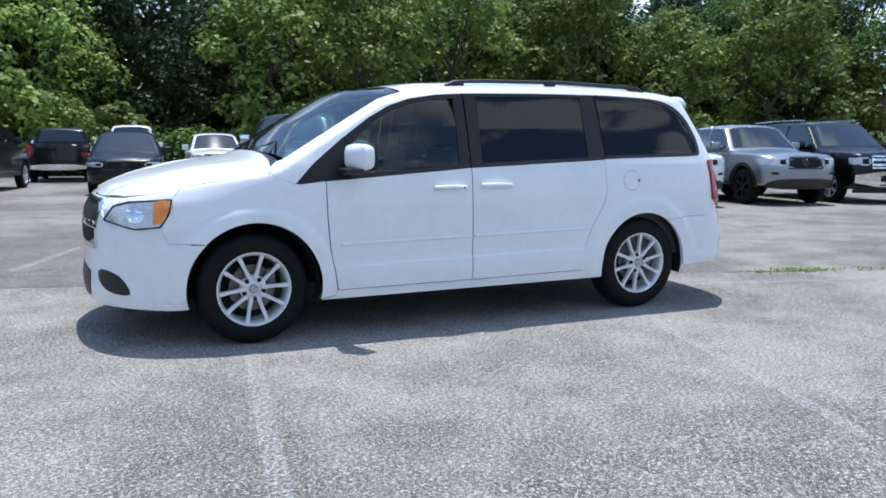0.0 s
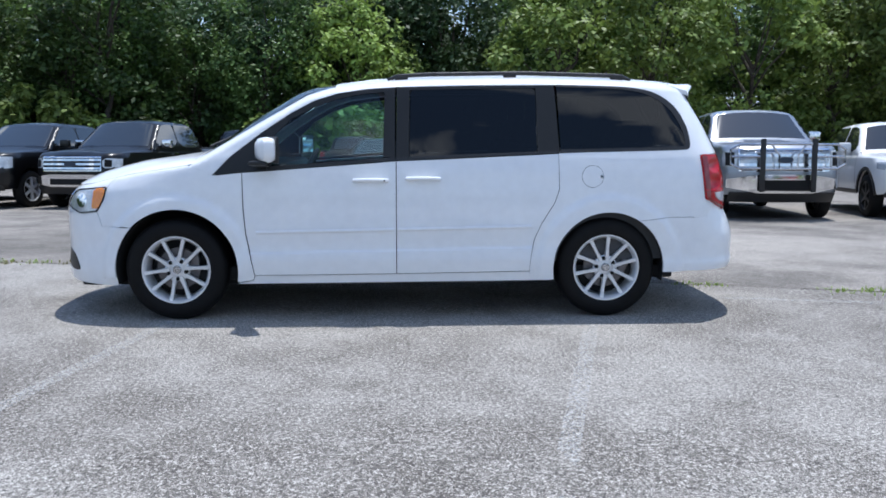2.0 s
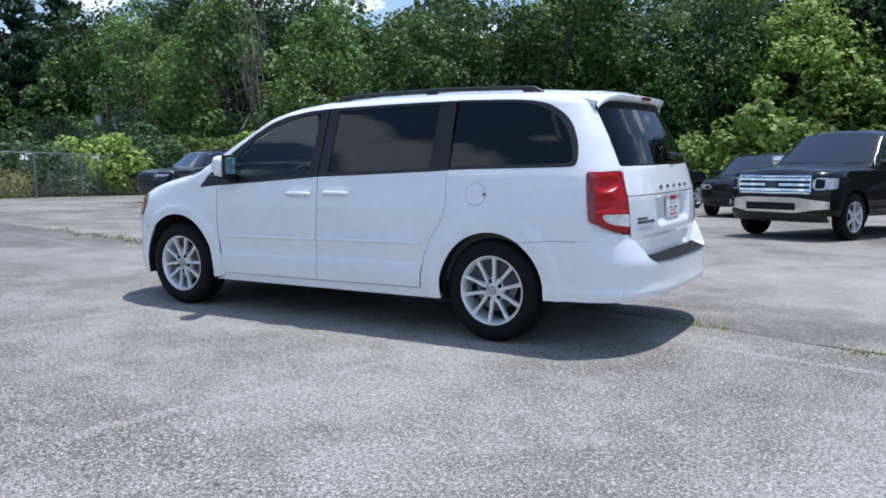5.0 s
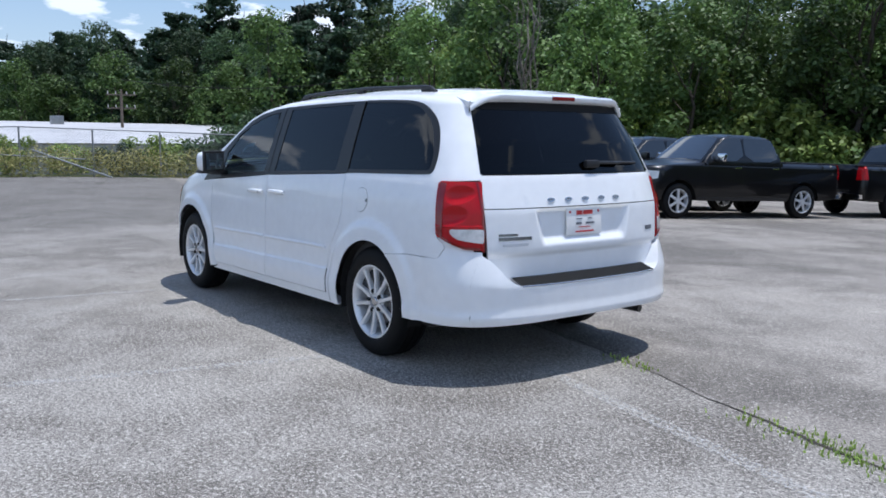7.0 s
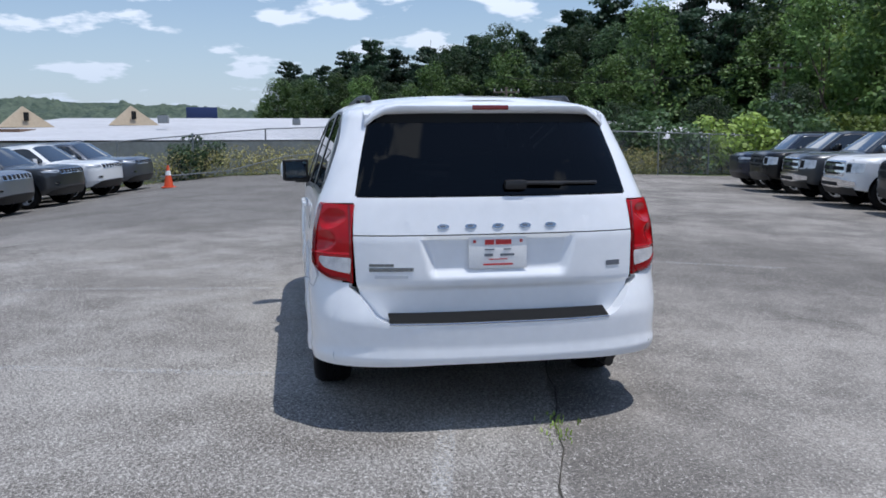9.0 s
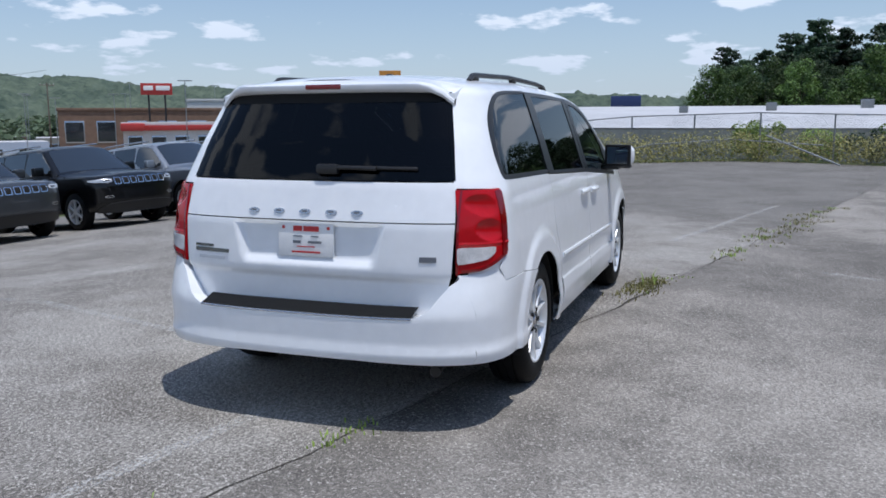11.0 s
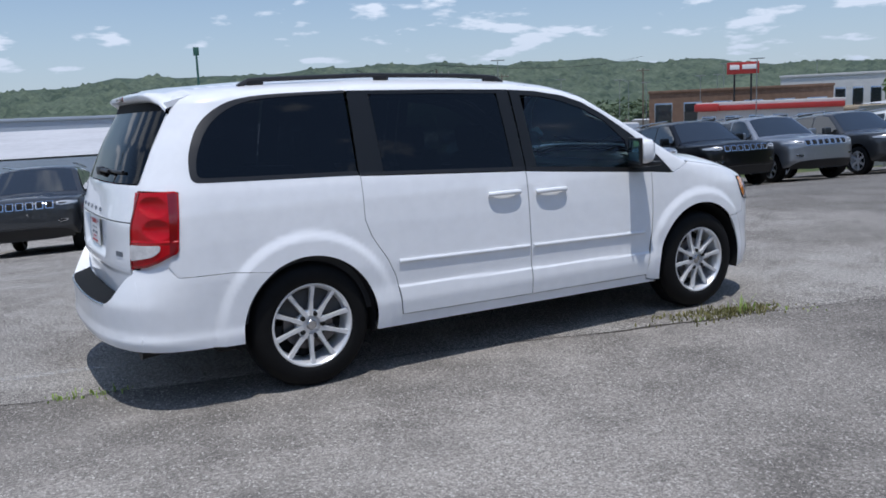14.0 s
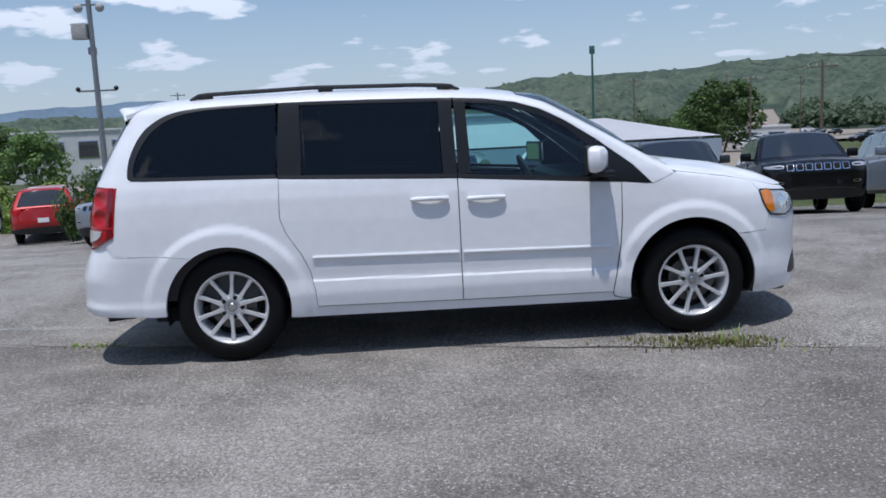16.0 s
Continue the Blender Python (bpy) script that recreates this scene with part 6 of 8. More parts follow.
    put(vehicle("hatchback", "black compact crossover facing the aisle", paint_m=M["black"], fo=0.9, wb=2.66, ro=0.95, W=0.92, H=1.66, hood=1.02, belt_z=1.06, ws0=0.40, ws1=1.15, rf=2.9, ce=3.35, bed=False, r=0.35,
                grille="toyota", gz=(0.66, 0.86), gw=0.5, chrome=False, bumper="black", tail_z=(0.85, 1.05), category="car"), 1.75, 17.0, 262, 0.9)
    put(vehicle("van", "white cargo van parked by the woods", paint_m=M["white2"], fo=0.85, wb=3.4, ro=1.2, W=1.0, H=2.15, hood=1.20, belt_z=1.25, ws0=0.2, ws1=0.8, rf=4.3, ce=4.55, bed=False, r=0.36,
                grille="chevy", gz=(0.7, 0.95), chrome=False, bumper="black", category="van"), 3.2, 30.0, 262, 0.95)
    put(vehicle("suv", "white suv parked near the woods", paint_m=M["white2"], **{**JEEP, "grille": "toyota", "chrome": False, "group": "cars by the woods"}), 5.6, 24.6, 264, 0.95)
    put(vehicle("sedan", "dark blue luxury sedan seen from behind", paint_m=M["navy"], fo=0.88, wb=2.92, ro=1.05, W=0.92, H=1.45, hood=0.98, belt_z=0.98, ws0=0.55, ws1=1.35, rf=2.5, ce=3.25, bed=False, deck=1.06, r=0.34,
                grille="chevy", gz=(0.6, 0.8), chrome=True, bumper="black", tail_z=(0.72, 1.0), category="car"), 7.75, 17.5, 76, -0.9)
    put(vehicle("suv", "white suv in front of the dark sedan", paint_m=M["white2"], **{**JEEP, "grille": "toyota", "chrome": False, "group": "cars by the woods"}), 9.5, 24.5, 76, -0.95)
    put(vehicle("pickup_truck", "silver pickup far back beside the woods", paint_m=M["slate"], **ramk, **PICKUP), 12.6, 24.2, 258, 0.98)
    put(vehicle("suv", "maroon suv tucked behind the tall silver pickup", paint_m=M["maroon"], **{**JEEP, "grille": "toyota", "chrome": False, "group": "cars by the woods"}), 12.1, 16.6, 258, 0.95)
    # south row of suvs with seven-slot grilles: right front tyres stand on one line
    J = 75
    row = [(-20.2, "slate", "dark grey-blue suv beside the traffic cone"), (-17.9, "white2", "white suv with a seven-slot chrome grille"), (-15.5, "grey", "charcoal suv with bright alloy wheels"),
           (-12.9, "silver", "silver suv with a seven-slot chrome grille"), (-10.7, "black", "black suv with bright alloy wheels"), (-8.15, "silver", "silver-blue suv with chrome grille rings"),
           (-5.5, "black", "black suv with chrome fog lamp surrounds"), (-3.0, "grey", "grey suv with dark wheels and grille"), (-0.5, "white2", "white suv with a black lower bumper"),
           (2.0, "navy", "dark navy suv with chrome grille slots"), (4.4, "grey", "dark grey suv between navy and white ones"), (6.8, "white2", "white suv with black lower bumper and tinted glass"),
           (9.15, "silver", "silver suv with black lower bumper")]
    row = [(x, -11.73 - 0.235 * x, c, lab) for x, c, lab in row]
    for x, y, c, lab in row:
        put(vehicle("suv", lab, paint_m=M[c], **JEEP), x, y, J, -0.95)


build_cars()


# ---------------------------------------------------------------- plants


def leaf_mat(name, c, c2):
    m = mat(name, c, rough=0.55, color2=c2, scale=0.6, island=True, spec=0.3)
    nt = m.node_tree
    b = nt.nodes["Principled BSDF"]
    out = [n for n in nt.nodes if n.type == "OUTPUT_MATERIAL"][0]
    tl = nt.nodes.new("ShaderNodeBsdfTranslucent")
    src = b.inputs["Base Color"].links[0].from_socket
    nt.links.new(src, tl.inputs[0])
    oi = nt.nodes.new("ShaderNodeObjectInfo"); hv = nt.nodes.new("ShaderNodeHueSaturation"); rr = nt.nodes.new("ShaderNodeMapRange")
    rr.inputs[3].default_value, rr.inputs[4].default_value = 0.55, 1.75
    nt.links.new(oi.outputs["Random"], rr.inputs[0]); nt.links.new(rr.outputs[0], hv.inputs["Value"]); nt.links.new(src, hv.inputs["Color"])
    src = hv.outputs[0]
    nt.links.new(src, b.inputs["Base Color"]); nt.links.new(src, tl.inputs[0])
    mx = nt.nodes.new("ShaderNodeMixShader"); mx.inputs[0].default_value = 0.30
    nt.links.new(b.outputs[0], mx.inputs[1]); nt.links.new(tl.outputs[0], mx.inputs[2]); nt.links.new(mx.outputs[0], out.inputs[0])
    return m


LEAF = {
    "dark": leaf_mat("dark_leaves", (0.070, 0.116, 0.046), (0.034, 0.062, 0.028)),
    "mid": leaf_mat("green_leaves", (0.112, 0.178, 0.048), (0.058, 0.104, 0.030)),
    "light": leaf_mat("bright_leaves", (0.218, 0.288, 0.066), (0.138, 0.198, 0.046)),
    "pine": leaf_mat("pine_needles", (0.046, 0.082, 0.042), (0.026, 0.052, 0.028)),
    "dry": leaf_mat("dry_grass", (0.300, 0.265, 0.105), (0.180, 0.185, 0.070)),
    # Valley foliage is paler than near leaves: aerial haze put into its colour.
    "far": leaf_mat("hazed_leaves", (0.150, 0.200, 0.110), (0.105, 0.150, 0.088)),
}
BARK = mat("bark", (0.085, 0.068, 0.052), rough=0.95, var=0.5, scale=5, bump=0.8, bscale=30)
DEADWOOD = mat("dead_wood", (0.22, 0.19, 0.16), rough=0.95, var=0.4, scale=6, bump=0.5, bscale=40)


def cards(centres, radii, per, size, rng, flat=0.8, droop=0.0):
    """Leaf cards (pointed quads) scattered over round clumps. Returns vertex and face arrays."""
    n = len(centres) * per
    c = np.repeat(centres, per, 0)
    r = np.repeat(radii, per)
    d = rng.normal(size=(n, 3)); d /= np.linalg.norm(d, axis=1)[:, None]
    rad = r * (0.62 + 0.45 * rng.random(n) ** 0.6)
    p = c + d * rad[:, None] * np.array([1, 1, flat])
    p[:, 2] -= droop * rng.random(n)
    nrm = d * 0.55 + rng.normal(size=(n, 3)) * 0.42 + np.array([0, 0, 0.62])
    nrm /= np.linalg.norm(nrm, axis=1)[:, None]
    t = np.cross(nrm, rng.normal(size=(n, 3))); t /= np.maximum(np.linalg.norm(t, axis=1), 1e-6)[:, None]
    b = np.cross(nrm, t)
    s = size * (0.6 + 0.8 * rng.random(n))
    s = s[:, None]
    v = np.stack([p - t * s * 0.5, p + b * s * 0.32 + nrm * s * 0.06, p + t * s * 0.55, p - b * s * 0.32 + nrm * s * 0.06], 1).reshape(-1, 3)
    return v


def card_mesh(name, v, material):
    n = len(v) // 4
    me = bpy.data.meshes.new(name)
    me.vertices.add(n * 4); me.vertices.foreach_set("co", v.astype(np.float32).ravel())
    me.loops.add(n * 4); me.loops.foreach_set("vertex_index", np.arange(n * 4, dtype=np.int32))
    me.polygons.add(n); me.polygons.foreach_set("loop_start", np.arange(0, n * 4, 4, dtype=np.int32))
    me.update(calc_edges=True)
    me.materials.append(material)
    return me


def limb(bm, a, b, r0, r1, rng, n=7, seg=4):
    a, b = Vector(a), Vector(b)
    prev = a
    for k in range(1, seg + 1):
        p = a.lerp(b, k / seg) + Vector((*(rng.normal(size=2) * (b - a).length * 0.03), 0)) * (k < seg)
        add_tube(bm, prev, p, r0 + (r1 - r0) * (k - 1) / seg, r0 + (r1 - r0) * k / seg, n)
        prev = p


def make_tree(name, label, leaf, h, w, seed, per=105, clumps=62, size=0.33, base=0.18, category="tree", group="trees of the wood"):
    """Broad-leaved tree: tapered trunk, limbs, a crown of leaf clumps with gaps."""
    rng = np.random.default_rng(seed)
    t = empty(name, label, category, group)
    bm = bmesh.new()
    top = Vector((rng.normal() * 0.3, rng.normal() * 0.3, h * 0.72))
    limb(bm, (0, 0, -0.3), top, 0.028 * h * 0.55, 0.05, rng, 9, 6)
    cs, rs = [], []
    for k in range(clumps):
        u = rng.random()
        z = h * (base + (1 - base) * u ** 0.85)
        prof = math.sin(math.pi * min(1, (0.16 + 0.80 * (z / h - base) / (1 - base)))) ** 0.6
        a = rng.random() * 2 * math.pi
        rr = w * prof * (0.35 + 0.65 * rng.random() ** 0.5)
        cs.append((rr * math.cos(a), rr * math.sin(a), z + rng.normal() * 0.25))
        rs.append(w * (0.20 + 0.14 * rng.random()))
    for k in range(9):
        i = int(rng.integers(0, clumps))
        zz = min(cs[i][2] * 0.75, h * 0.6)
        limb(bm, (0, 0, max(zz - 1.0, h * 0.12)), cs[i], 0.012 * h * 0.5, 0.02, rng, 5, 3)
    part("trunk", bm, BARK, t)
    crown = new("crown", card_mesh("crown", cards(np.array(cs), np.array(rs), per, size, rng, 0.75), LEAF[leaf]))
    crown.parent = t
    return t


def make_pine(name, label, h, seed, group="trees of the wood"):
    rng = np.random.default_rng(seed)
    t = empty(name, label, "tree", group)
    bm = bmesh.new()
    limb(bm, (0, 0, -0.3), (0.2, 0.1, h), 0.24, 0.03, rng, 8, 6)
    cs, rs = [], []
    z = h * 0.22
    while z < h * 0.95:
        w = 4.0 * (1 - (z / h)) ** 0.6 + 0.75
        for k in range(5):
            a = rng.random() * 2 * math.pi
            z += rng.normal() * 0.22
            L = w * (0.35 + 0.85 * rng.random())
            limb(bm, (0, 0, z), (L * math.cos(a), L * math.sin(a), z + 0.15 * L), 0.035, 0.012, rng, 4, 1)
            for f in (0.45, 0.75, 1.0):
                cs.append((L * f * math.cos(a), L * f * math.sin(a), z + 0.15 * L * f + 0.05)); rs.append(0.42 + 0.20 * L * (1.2 - f * 0.5))
        z += 0.5 + 0.35 * rng.random()
    part("trunk", bm, BARK, t)
    crown = new("crown", card_mesh("crown", cards(np.array(cs), np.array(rs), 24, 0.46, rng, 0.42), LEAF["pine"]))
    crown.parent = t
    return t


def make_shrub(name, label, leaf, h, w, seed, per=80, clumps=30, size=0.22, category="shrub", group="shrubs along the edge"):
    rng = np.random.default_rng(seed)
    t = empty(name, label, category, group)
    bm = bmesh.new()
    cs, rs = [], []
    for k in range(clumps):
        a, rr = rng.random() * 2 * math.pi, w * rng.random() ** 0.5
        z = h * (0.12 + 0.80 * rng.random() * (1 - 0.45 * (rr / w) ** 2))
        cs.append((rr * math.cos(a), rr * math.sin(a), z)); rs.append(0.20 * w + 0.10 * h * rng.random())
    for k in range(7):
        i = int(rng.integers(0, clumps))
        limb(bm, (rng.normal() * 0.15, rng.normal() * 0.15, -0.1), cs[i], 0.035, 0.008, rng, 5, 3)
    part("woody_base", bm, BARK, t)
    crown = new("leaves", card_mesh("leaves", cards(np.array(cs), np.array(rs), per, size, rng, 0.8), LEAF[leaf]))
    crown.parent = t
    return t


def stand(t, x, y, s=1.0, rz=0.0, z=None):
    t.matrix_basis = Matrix.Translation((x, y, land(x, y) if z is None else z)) @ Matrix.Rotation(rz, 4, "Z")
    t.scale = (s, s, s)
    return t


def woods():
    rng = np.random.default_rng(11)
    kinds = [make_tree("tree", "tall dark broad-leaved tree in the wood", "dark", 17, 4.6, 1), make_tree("tree", "tall green broad-leaved tree in the wood", "mid", 15.5, 4.4, 2),
             make_tree("tree", "bright green broad-leaved tree at the wood's edge", "light", 10.0, 3.4, 3, per=110, clumps=54, size=0.30, base=0.10),
             make_tree("tree", "broad dark tree with a deep crown", "dark", 14, 5.2, 4, base=0.08), make_tree("tree", "leafy green tree with a low crown", "mid", 11.5, 4.0, 5, base=0.06, size=0.32)]
    pines = [make_pine("pine_tree", "tall dark pine with tiered branches", 17.5, 6), make_pine("pine_tree", "dark pine with a ragged top", 15.0, 7)]
    shrubs = [make_shrub("shrub", "dense bright green shrub by the wood", "light", 3.4, 1.9, 8), make_shrub("shrub", "low green bramble thicket", "mid", 2.6, 2.1, 9), make_shrub("shrub", "tall feathery green sumac", "light", 4.6, 1.7, 10, size=0.30), make_shrub("shrub", "dark green thicket behind the fence", "dark", 3.4, 1.9, 13)]
    kinds.append(make_tree("tree", "dark tree deep inside the wood", "dark", 16, 5.4, 12, per=46, clumps=40, size=0.85, base=0.04))
    used = set()

    def place(t, x, y, s):
        m = Matrix.Translation((x, y, land(x, y) - 0.15)) @ Matrix.Rotation(rng.random() * 6.28, 4, "Z") @ Matrix.Diagonal((s, s, s * (0.9 + 0.25 * rng.random()), 1))
        if t.name not in used:
            used.add(t.name)
            t.matrix_basis = m
        else:
            c = copy_thing(t, Matrix())
            c.matrix_basis = m
    # edge of the wood, west to east
    line = [(-128, -6), (-96, 12), (-66, 26), (-44, 33), (-28, 36), (-10, 38), (8, 40), (24, 41), (38, 38), (52, 30)]
    for (x0, y0), (x1, y1) in zip(line, line[1:]):
        L = math.hypot(x1 - x0, y1 - y0)
        n = int(L / (3.3 if x0 > -60 else 3.1))
        nx, ny = -(y1 - y0) / L, (x1 - x0) / L
        for k in range(n):
            u = (k + rng.random() * 0.7) / n
            bx, by = x0 + (x1 - x0) * u, y0 + (y1 - y0) * u
            west = bx < -52
            for row in range(5 if not west else 4):
                d = row * (4.6 if west else 3.6) + rng.random() * 2.8
                if west:
                    t = pines[int(rng.integers(0, 2))] if row in (1, 2) or (row == 0 and rng.random() < 0.45) else kinds[(3, 0)[int(rng.integers(0, 2))]] if row == 0 else kinds[5]
                    s = (0.50 + 0.12 * rng.random()) if row in (0, 3) else (0.62 + 0.14 * rng.random())
                    s *= 1.14 + 0.10 * sstep(bx, -90, -60)
                else:
                    # Beyond x = -30 darker leaf colours stand in for shaded foliage.
                    t = kinds[([2, 4, 1, 2, 4, 1] if bx > -30 else [4, 1, 4, 0, 2, 3])[int(rng.integers(0, 6))]] if row == 0 else kinds[[0, 1, 3, 0, 1][int(rng.integers(0, 5))]] if row < 3 else kinds[5]
                    s = (0.58 + 0.34 * rng.random()) if row == 0 else (0.66 + 0.26 * rng.random())
                place(t, bx + nx * d, by + ny * d, s)
            if not west:
                for j in range(2):
                    d = -1.0 - 2.5 * rng.random()
                    place(shrubs[int(rng.integers(0, 3)) if bx > -30 else 3 - 2 * int(rng.integers(0, 2))], bx + nx * d + rng.normal(), by + ny * d, 0.75 + 0.5 * rng.random())
            elif k % 2:
                place(kinds[4], bx - nx * 3, by - ny * 3, 0.6 + 0.3 * rng.random())
    # sunlit young trees standing out from the wood's edge
    for x, y, s in ((-20, 33.5, 1.0), (-25, 31.5, 0.95), (-31, 30.0, 1.05), (-37, 29.0, 0.95), (9.5, 36.0, 1.0), (14.0, 35.2, 0.9), (19.5, 36.0, 1.05), (27.5, 36.5, 1.1), (33.5, 34.5, 1.0), (39.0, 31.5, 1.1), (24.0, 37.0, 0.9)):
        place(kinds[2 if x > 0 else 4], x, y, s * (1.0 if x > 0 else 0.85))
    # a feathery sumac and a dead tree before the wood
    for x, y, s in ((-2.2, 34.5, 1.15), (-4.6, 34.2, 0.95), (-0.4, 34.4, 0.9)):
        place(shrubs[2], x, y, s)
    for x, y, s in ((-25.9, -4.9, 0.56), (-28, 8.0, 0.65), (-27, 10.6, 0.75), (-28, 12.5, 0.9), (-27.6, 15.2, 0.9), (-27.4, 18.5, 1.0), (-27.2, 2.4, 0.5), (-27.6, 4.6, 0.42), (-27.3, 6.4, 0.5), (-27.2, -12.6, 0.45), (-28, 21.5, 1.1), (-28, 25.0, 1.1), (-27, 28.0, 1.1)):
        place(shrubs[3] if rng.random() < 0.55 else shrubs[0], x, y, s * 1.05)
    for x, y, s in ((-30, 14, 0.6), (-31, 19, 0.7), (-32, 24, 0.8), (-30, 28.5, 0.75)):
        place(kinds[3], x, y, s * 0.4)
    dead = empty("dead_tree", "bare grey dead tree at the wood's edge", "tree")
    bm = bmesh.new()
    r2 = np.random.default_rng(4)
    limb(bm, (0, 0, -0.2), (-0.6, 0, 5.2), 0.16, 0.09, r2, 7, 5)
    for b in ((-2.2, 0.3, 8.6), (-0.9, 0.2, 9.0), (0.8, 0, 7.8), (1.6, 0.2, 6.6)):
        limb(bm, (-0.45, 0, 4.2), b, 0.075, 0.02, r2, 5, 5)
        for q in range(3):
            f = 0.5 + 0.15 * q
            m = Vector((-0.45, 0, 4.2)).lerp(Vector(b), f)
            limb(bm, m, m + Vector((r2.normal() * 0.8, r2.normal() * 0.3, 0.7 + r2.random())), 0.03, 0.008, r2, 4, 3)
    part("trunk", bm, DEADWOOD, dead)
    stand(dead, 15.6, 36.2, 0.72)
    ivy = empty("dead_tree", "leafless vine-hung trunk by the fence corner", "tree")
    bm = bmesh.new()
    for k in range(7):
        stem = bmesh.new()
        limb(stem, (r2.normal() * 0.35, r2.normal() * 0.3, -0.2), (r2.normal() * 1.1, r2.normal() * 0.6, 9 + 4 * r2.random()), 0.09, 0.025, r2, 5, 7)
        part("stem", stem, DEADWOOD, ivy)
    for k in range(60):
        z = 2 + 9 * r2.random()
        p = Vector((r2.normal() * 0.6, r2.normal() * 0.4, z))
        limb(bm, p, p + Vector((r2.normal() * 0.9, r2.normal() * 0.5, 0.3 + r2.random())), 0.02, 0.006, r2, 4, 3)
    part("brushwood", bm, DEADWOOD, ivy)["kind"] = "stuff"
    stand(ivy, -28.0, 29.0, 1.0)


woods()


def valley_woods():
    """Far trees of the valley and the ridges, too many to count."""
    rng = np.random.default_rng(21)
    V = []
    spots = []
    for k in range(5600):
        a = radians(-50 - 132 * rng.random())
        r = 150 + 420 * rng.random() ** 1.1
        x, y = r * math.cos(a), r * math.sin(a)
        if (-127 < math.degrees(a) < -110.5 and r < 330) or (abs(math.degrees(a) + 114.2) < 1.6):
            continue
        dens = noise.noise(Vector((x / 90, y / 90, 2)))
        if r < 420 and dens < -0.25:
            continue
        if r < 230 and dens < 0.06:
            continue
        spots.append((x, y, r))
    for x, y, r in spots:
        z = land(x, y)
        h = 3.5 + 3.5 * rng.random() + r / 400
        w = h * (0.38 + 0.15 * rng.random())
        n = 7 if r < 400 else 3
        c = np.stack([rng.normal(size=n) * w * 0.5, rng.normal(size=n) * w * 0.5, h * (0.35 + 0.5 * rng.random(n))], 1) + np.array([x, y, z])
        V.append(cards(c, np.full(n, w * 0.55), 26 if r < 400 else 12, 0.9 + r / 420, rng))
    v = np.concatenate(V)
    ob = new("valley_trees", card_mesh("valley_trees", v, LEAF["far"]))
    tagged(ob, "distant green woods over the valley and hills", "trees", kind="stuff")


valley_woods()


def hill_canopy():
    """Closed tree canopy over the hills round the valley: rounded crowns on the slopes."""
    na, nr = 1000, 84
    vs, fs = [], []
    for j in range(nr):
        r = 385 * (1515 / 385) ** (j / (nr - 1))
        for i in range(na + 1):
            a = radians(-38 - 168 * i / na)
            x, y = r * math.cos(a), r * math.sin(a)
            gap = sstep(abs(math.degrees(a) + (117.2 if r < 520 else 114.2)), 4.6 if r < 520 else 0.8, 5.6 if r < 520 else 1.6) if r < 640 else 1.0
            q = noise.noise(Vector((x / 11, y / 11, 1.0))) + 0.6 * noise.noise(Vector((x / 31, y / 31, 4.0)))
            h = ((2.0 + 10.0 * abs(q)) * sstep(r, 385, 460) - 9.0 * sstep(r, 900, 1500)) * gap - 2.5 * (1 - gap)
            vs.append((x, y, land(x, y) + h - 1.0 * (j == 0)))
    for j in range(nr - 1):
        for i in range(na):
            k = j * (na + 1) + i
            fs.append((k, k + 1, k + na + 2, k + na + 1))
    # Greyed, pale green: the haze over the hills is mixed into this base colour.
    m = mat("hazed_hill_trees", (0.125, 0.155, 0.105), rough=0.9, color2=(0.030, 0.050, 0.038), scale=0.022, spec=0.15, bump=1.0, bscale=0.16)
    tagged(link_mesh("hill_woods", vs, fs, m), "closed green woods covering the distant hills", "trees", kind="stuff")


hill_canopy()


def mountains():
    """Blue ridge on the horizon, far behind the hills; its blue is haze put into the colour."""
    vs, fs = [], []
    n = 90
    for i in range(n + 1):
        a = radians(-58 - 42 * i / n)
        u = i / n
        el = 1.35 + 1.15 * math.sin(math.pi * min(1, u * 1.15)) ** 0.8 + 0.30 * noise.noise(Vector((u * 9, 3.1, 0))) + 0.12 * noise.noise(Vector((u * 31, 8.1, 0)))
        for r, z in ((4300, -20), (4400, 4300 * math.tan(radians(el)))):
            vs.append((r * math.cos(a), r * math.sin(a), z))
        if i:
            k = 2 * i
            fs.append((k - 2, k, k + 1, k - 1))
    tagged(link_mesh("backdrop_mountains", vs, fs, mat("hazed_mountain", (0.20, 0.28, 0.36), rough=1.0, var=0.2, scale=0.004)), "faint blue mountain ridge on the horizon", "mountains", kind="structure")


mountains()

# ---------------------------------------------------------------- fence, seam weeds, cone, poles
GALV = mat("galvanised", (0.30, 0.31, 0.31), rough=0.45, metal=0.7, var=0.2, scale=10)
WOOD = mat("pole_wood", (0.16, 0.125, 0.095), rough=0.9, var=0.4, scale=4, bump=0.4, bscale=50)
CONC = mat("pale_concrete", (0.42, 0.41, 0.38), rough=0.85, var=0.2, scale=3)


